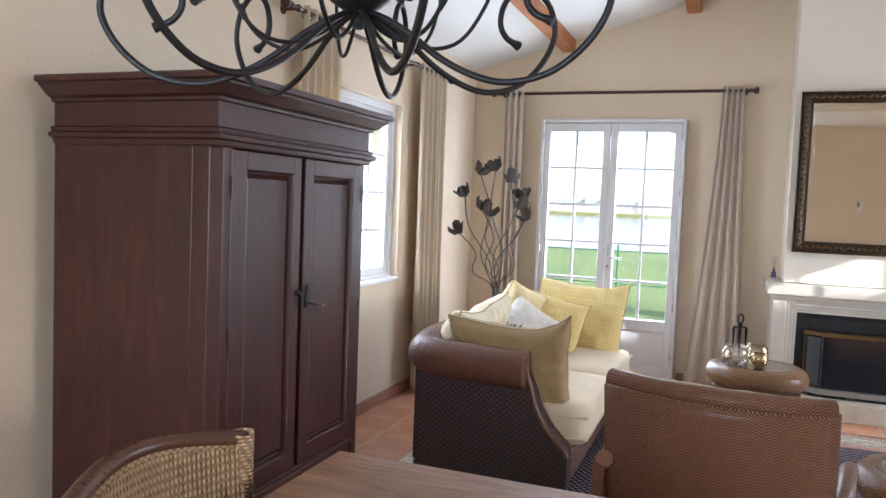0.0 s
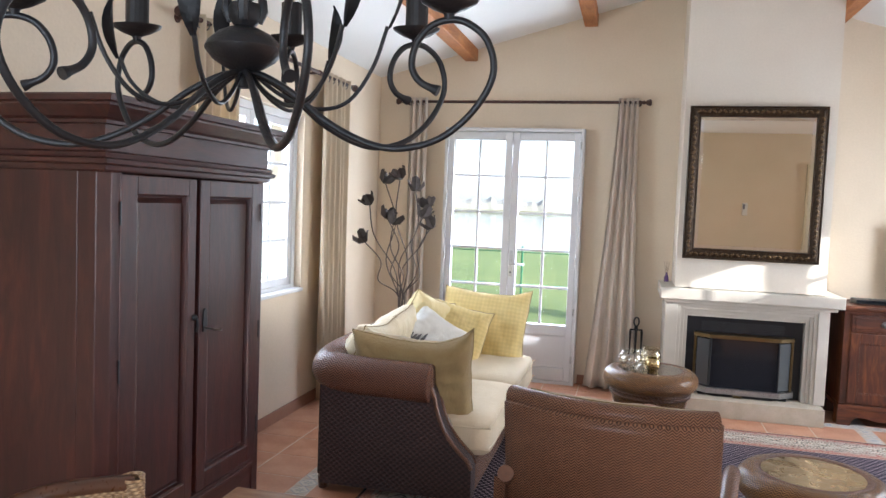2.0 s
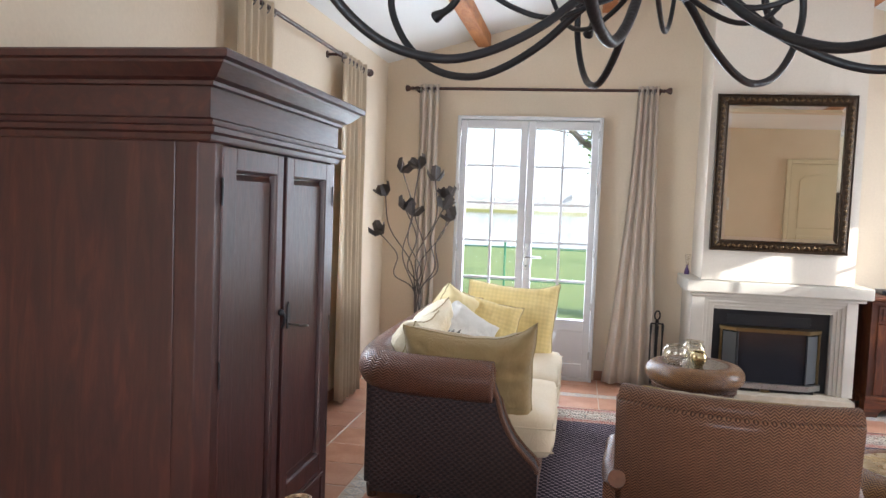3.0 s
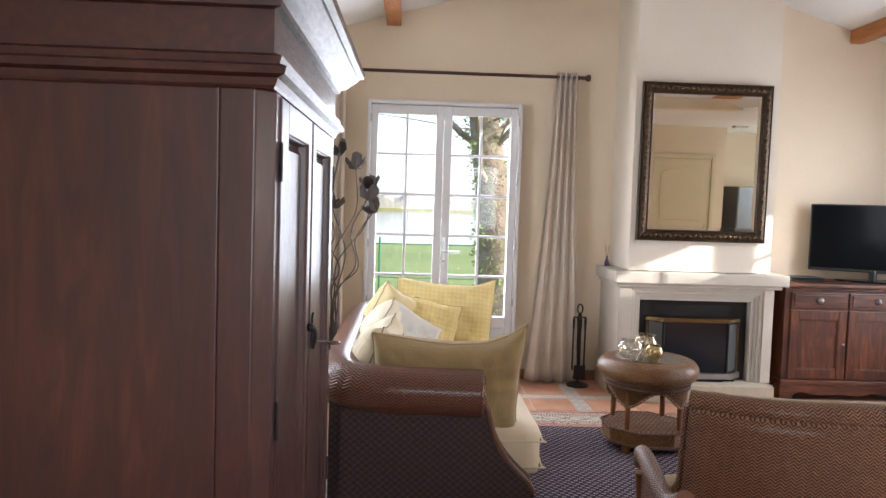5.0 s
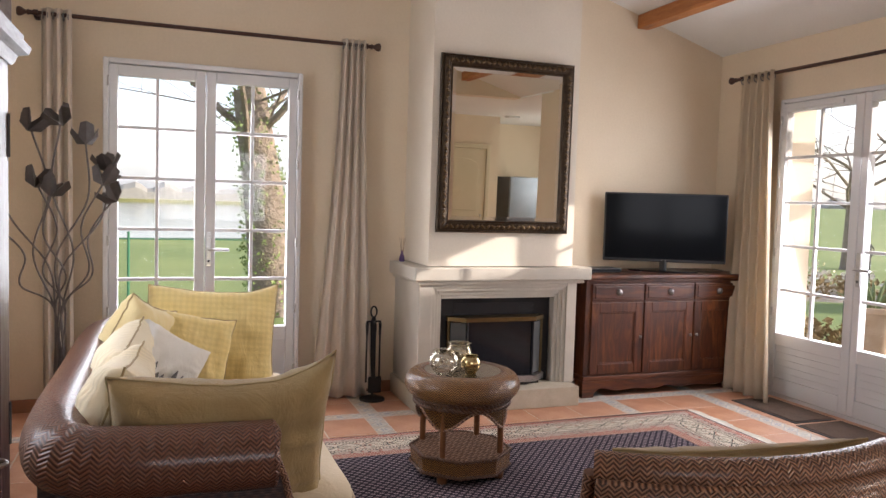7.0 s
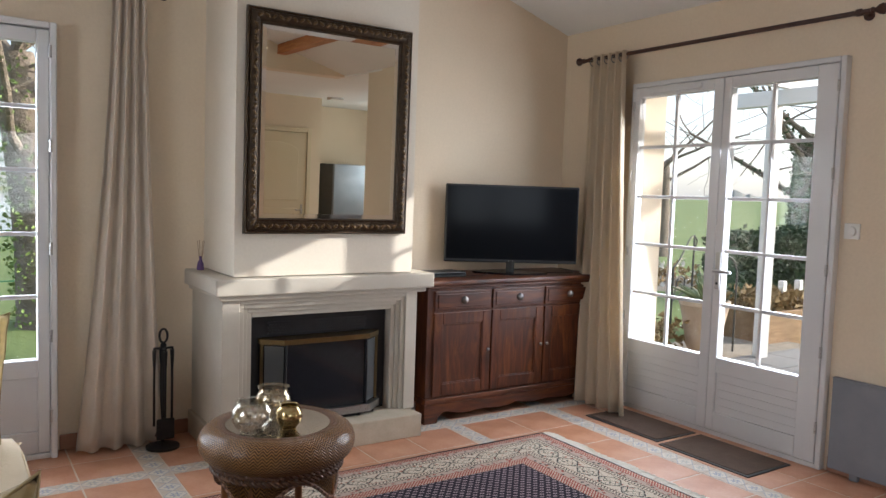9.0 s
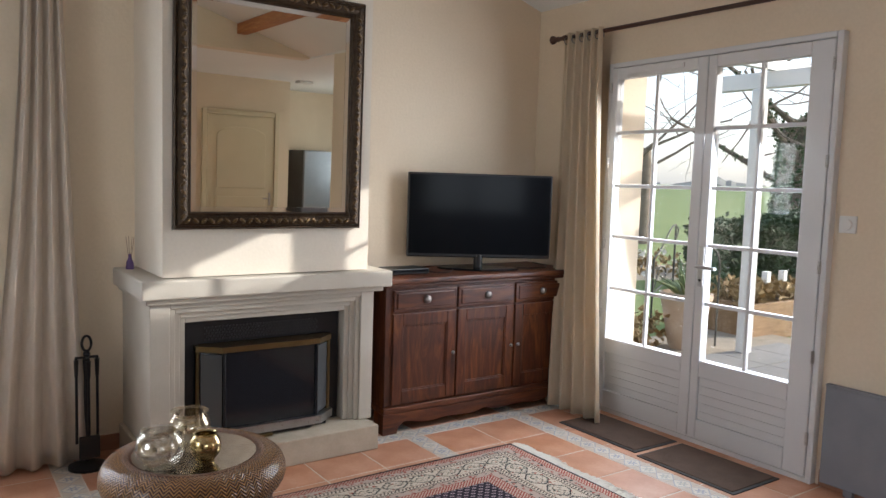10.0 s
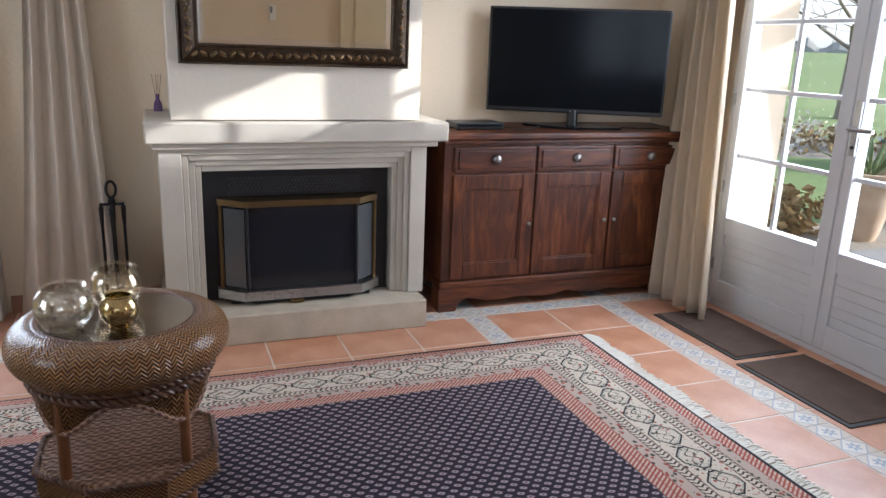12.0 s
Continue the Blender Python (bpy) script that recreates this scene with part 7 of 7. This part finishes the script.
part("scroll", tube(spline([(6.34, 8.11, 0.28), (6.44, 8.13, 0.50), (6.58, 8.16, 0.48), (6.56, 8.15, 0.36), (6.48, 8.14, 0.40)], 6), 0.008, 6), IRON, ra, "", True)
pl = thing("raised_planter", (7.17, 7.3, -0.15), "low timber raised bed with dry plants", "planter")
LOG = wood("planter_timber", (0.16, 0.09, 0.04), (0.26, 0.16, 0.08), (0.34, 0.22, 0.12), 0, 0.8)
part("front_board", box(6.50, 6.98, -0.16, 7.85, 7.03, 0.24, 0.008), LOG, pl)
part("rear_board", box(6.50, 7.62, -0.16, 7.85, 7.67, 0.24, 0.008), LOG, pl)
part("end_board", box(6.50, 7.03, -0.16, 6.55, 7.62, 0.24, 0.008), LOG, pl)
part("end_board", box(7.80, 7.03, -0.16, 7.85, 7.62, 0.24, 0.008), LOG, pl)
part("soil", box(6.55, 7.03, -0.16, 7.80, 7.62, 0.18), GRAVEL, pl)
rnd = random.Random(31)
tagged(part("dry_plants", leaves([((rnd.uniform(6.55, 7.8), rnd.uniform(7.03, 7.62), rnd.uniform(0.16, 0.40)), 0.04) for _ in range(420)], 0.05, 5, 2), DRY, pl, "dry brown foliage"), kind="stuff")
sh = thing("shrub", (5.0, 7.35, -0.12), "dry low shrub in the gravel bed", "shrub")
tagged(part("foliage", leaves([((5.0 + rnd.gauss(0, 0.22), 7.35 + rnd.gauss(0, 0.12), rnd.uniform(-0.12, 0.22)), 0.03) for _ in range(260)], 0.045, 6, 2), DRY, sh), kind="stuff")
for x in (6.72, 7.08, 7.40):
    lt = thing("garden_lamp", (x, 7.20, 0.18), "small white solar lamp in the raised bed", "garden lamp", "lamps in the raised bed")
    part("stake", tube([(x, 7.20, 0.18), (x, 7.20, 0.42)], 0.008, 6), STEEL, lt)
    part("lantern", box(x - 0.035, 7.165, 0.42, x + 0.035, 7.235, 0.54, 0.006), SWP, lt)
fb = thing("flower_bed", (10.46, 12.53, -0.16), "low bed of pale flowers and bare soil on the lawn", "flower bed")
part("soil", lathe([(0.0, 0.06), (1.2, 0.05), (1.7, 0.0), (1.7, -0.02), (0.0, -0.02)], (10.46, 12.53, -0.16), 24), GRAVEL, fb)
PALE = plain("pale_blossom", (0.62, 0.55, 0.42), (0.72, 0.66, 0.55), 0.8, 9, 60, 0.2)
for nm, mat_, cnt, zz in (("stalks", DRY, 260, 0.25), ("blossom", PALE, 130, 0.36)):
    tagged(part(nm, leaves([((10.46 + rnd.gauss(0, 0.8), 12.53 + rnd.gauss(0, 0.8), -0.12 + rnd.uniform(0, zz)), 0.05) for _ in range(cnt)], 0.06, 8, 2), mat_, fb), kind="stuff")
# thin green fence on the lawn
FGREEN = plain("green_fence_paint", (0.02, 0.13, 0.06), (0.03, 0.17, 0.08), 0.5, 8, 60, 0.1)
fe = thing("wire_fence", (-2.0, 12.6, -0.16), "thin green metal posts and wires on the lawn", "fence")
for x in (-6.5, -4.9, -3.3, -1.7, 1.9, 3.5):
    part("post", tube([(x, 12.6, -0.16), (x, 12.6, 0.82)], 0.018, 8), FGREEN, fe)
for z in (0.18, 0.72):
    part("wire", tube([(-6.5, 12.6, z), (-0.1, 12.6, z)], 0.008, 6), FGREEN, fe)
for x in (10.0, 12.0, 14.0, 16.0, 18.0):
    fp = thing("fence_post", (x, 22 + 0.3 * x, -0.16), "thin dark iron post on the lawn", "fence post", "posts on the lawn")
    part("post", tube([(x, 22 + 0.3 * x, -0.16), (x, 22 + 0.3 * x, 0.9)], 0.03, 6), IRON, fp)

# ---- floor tiles ----
k = Nodes("terracotta_tile")
tv_ = k.coords("Object")
n1, n2, n3 = k.noise(tv_, 5, 4), k.noise(tv_, 60, 4), k.random()
tc = k.ramp(n1, [(0.25, (0.36, 0.145, 0.072)), (0.45, (0.47, 0.215, 0.115)), (0.62, (0.56, 0.29, 0.175)), (0.8, (0.62, 0.37, 0.25))])
tc = k.mix(k.math("MULTIPLY", n3, 0.35), tc, (0.56, 0.33, 0.235))
tc = k.mix(k.math("MULTIPLY", n2, 0.22), tc, (0.30, 0.12, 0.06))
k.bump(k.math("ADD", n1, k.math("MULTIPLY", n2, 0.3)), 0.15, 0.004)
TILE = k.set(Base_Color=tc, Roughness=k.math("MULTIPLY_ADD", n2, 0.25, 0.26))

k = Nodes("blue_patterned_tile")
dx_ = k.xyz(k.coords("Object"))
ax, ay = k.math("ABSOLUTE", dx_[0]), k.math("ABSOLUTE", dx_[1])
dia = k.math("ADD", ax, ay)
ringd = k.math("SQRT", k.math("ADD", k.math("MULTIPLY", ax, ax), k.math("MULTIPLY", ay, ay)))
ang = k.math("ARCTAN2", dx_[1], dx_[0])
petal = k.math("MULTIPLY_ADD", k.math("COSINE", k.math("MULTIPLY", ang, 6.0)), 0.008, 0.020)
base = k.mix(k.math("GREATER_THAN", dia, 0.056), (0.60, 0.55, 0.47), (0.50, 0.42, 0.34))
base = k.mix(k.math("LESS_THAN", k.math("ABSOLUTE", k.math("SUBTRACT", dia, 0.054)), 0.004), base, (0.27, 0.30, 0.36))
flowercol = k.mix(k.math("GREATER_THAN", k.random(), 0.55), (0.20, 0.25, 0.36), (0.32, 0.34, 0.33))
base = k.mix(k.math("LESS_THAN", ringd, petal), base, flowercol)
base = k.mix(k.math("LESS_THAN", ringd, 0.007), base, (0.55, 0.50, 0.38))
base = k.mix(k.math("MULTIPLY", k.noise(k.coords("Object"), 60, 4), 0.45), base, (0.50, 0.45, 0.39))
DECOR = k.set(Base_Color=base, Roughness=0.35)

tile_meshes = {}


def tile_mesh(w, h, mat, name):
    key = (round(w, 3), round(h, 3), name)
    if key not in tile_meshes:
        b = box(-w / 2, -h / 2, -0.004, w / 2, h / 2, 0.0, 0.0)
        bmesh.ops.bevel(b, geom=[e for e in b.edges if all(v.co.z > -0.001 for v in e.verts)], offset=0.0018, segments=1, affect="EDGES")
        m = bpy.data.meshes.new(name)
        b.to_mesh(m)
        b.free()
        m.materials.append(mat)
        tile_meshes[key] = m
    return tile_meshes[key]


def spans(a, b, step):
    n = max(1, round((b - a) / step))
    return [(a + (b - a) * q / n, a + (b - a) * (q + 1) / n) for q in range(n)]


strips = [(-1.585, -1.48), (-0.03, 0.075), (1.648, 1.753), (2.395, 2.515)]
cols, p = [], XW
for a, b in strips:
    cols += [(q, False) for q in spans(p, a, 0.31)] + [((a, b), True)]
    p = b
cols += [(q, False) for q in spans(p, XE, 0.30)]
rows_y = [(q, False) for q in spans(3.1, 5.895, 0.311)] + [((5.895, 6.0), True)] + [(q, False) for q in spans(6.0, YN, 0.25)]
g = 0.0035
rnd = random.Random(2)
for (y0, y1), ys in rows_y:
    for (x0, x1), xs in cols:
        if xs or ys:
            cells = [(x0, x1, q0, q1) for q0, q1 in (spans(y0, y1, 0.105) if xs and not ys else [(y0, y1)])]
            if ys and not xs:
                cells = [(q0, q1, y0, y1) for q0, q1 in spans(x0, x1, 0.105)]
            for a, b, c, d in cells:
                ob = new("decor_tile", tile_mesh(b - a - 2 * g * 0.5, d - c - 2 * g * 0.5, DECOR, "decor_tile"))
                ob.parent = floor_ob
                ob.location = ((a + b) / 2, (c + d) / 2, 0)
        else:
            ob = new("floor_tile", tile_mesh(x1 - x0 - 2 * g, y1 - y0 - 2 * g, TILE, "floor_tile"))
            ob.parent = floor_ob
            ob.location = ((x0 + x1) / 2, (y0 + y1) / 2, rnd.uniform(-0.0006, 0.0004))
rest = []
for y0, y1 in spans(YK, 3.1, 0.311):
    for x0, x1 in spans(XW, XK, 0.311):
        if (x0 > XE and y1 > YE0) or (x1 < 3.74 and y1 < YS):
            continue
        rest.append(box(x0 + g, y0 + g, -0.004, x1 - g, y1 - g, 0.0))
tagged(part("rear_tiles", join(*rest), TILE, floor_ob, "terracotta floor tiles"), kind="stuff")
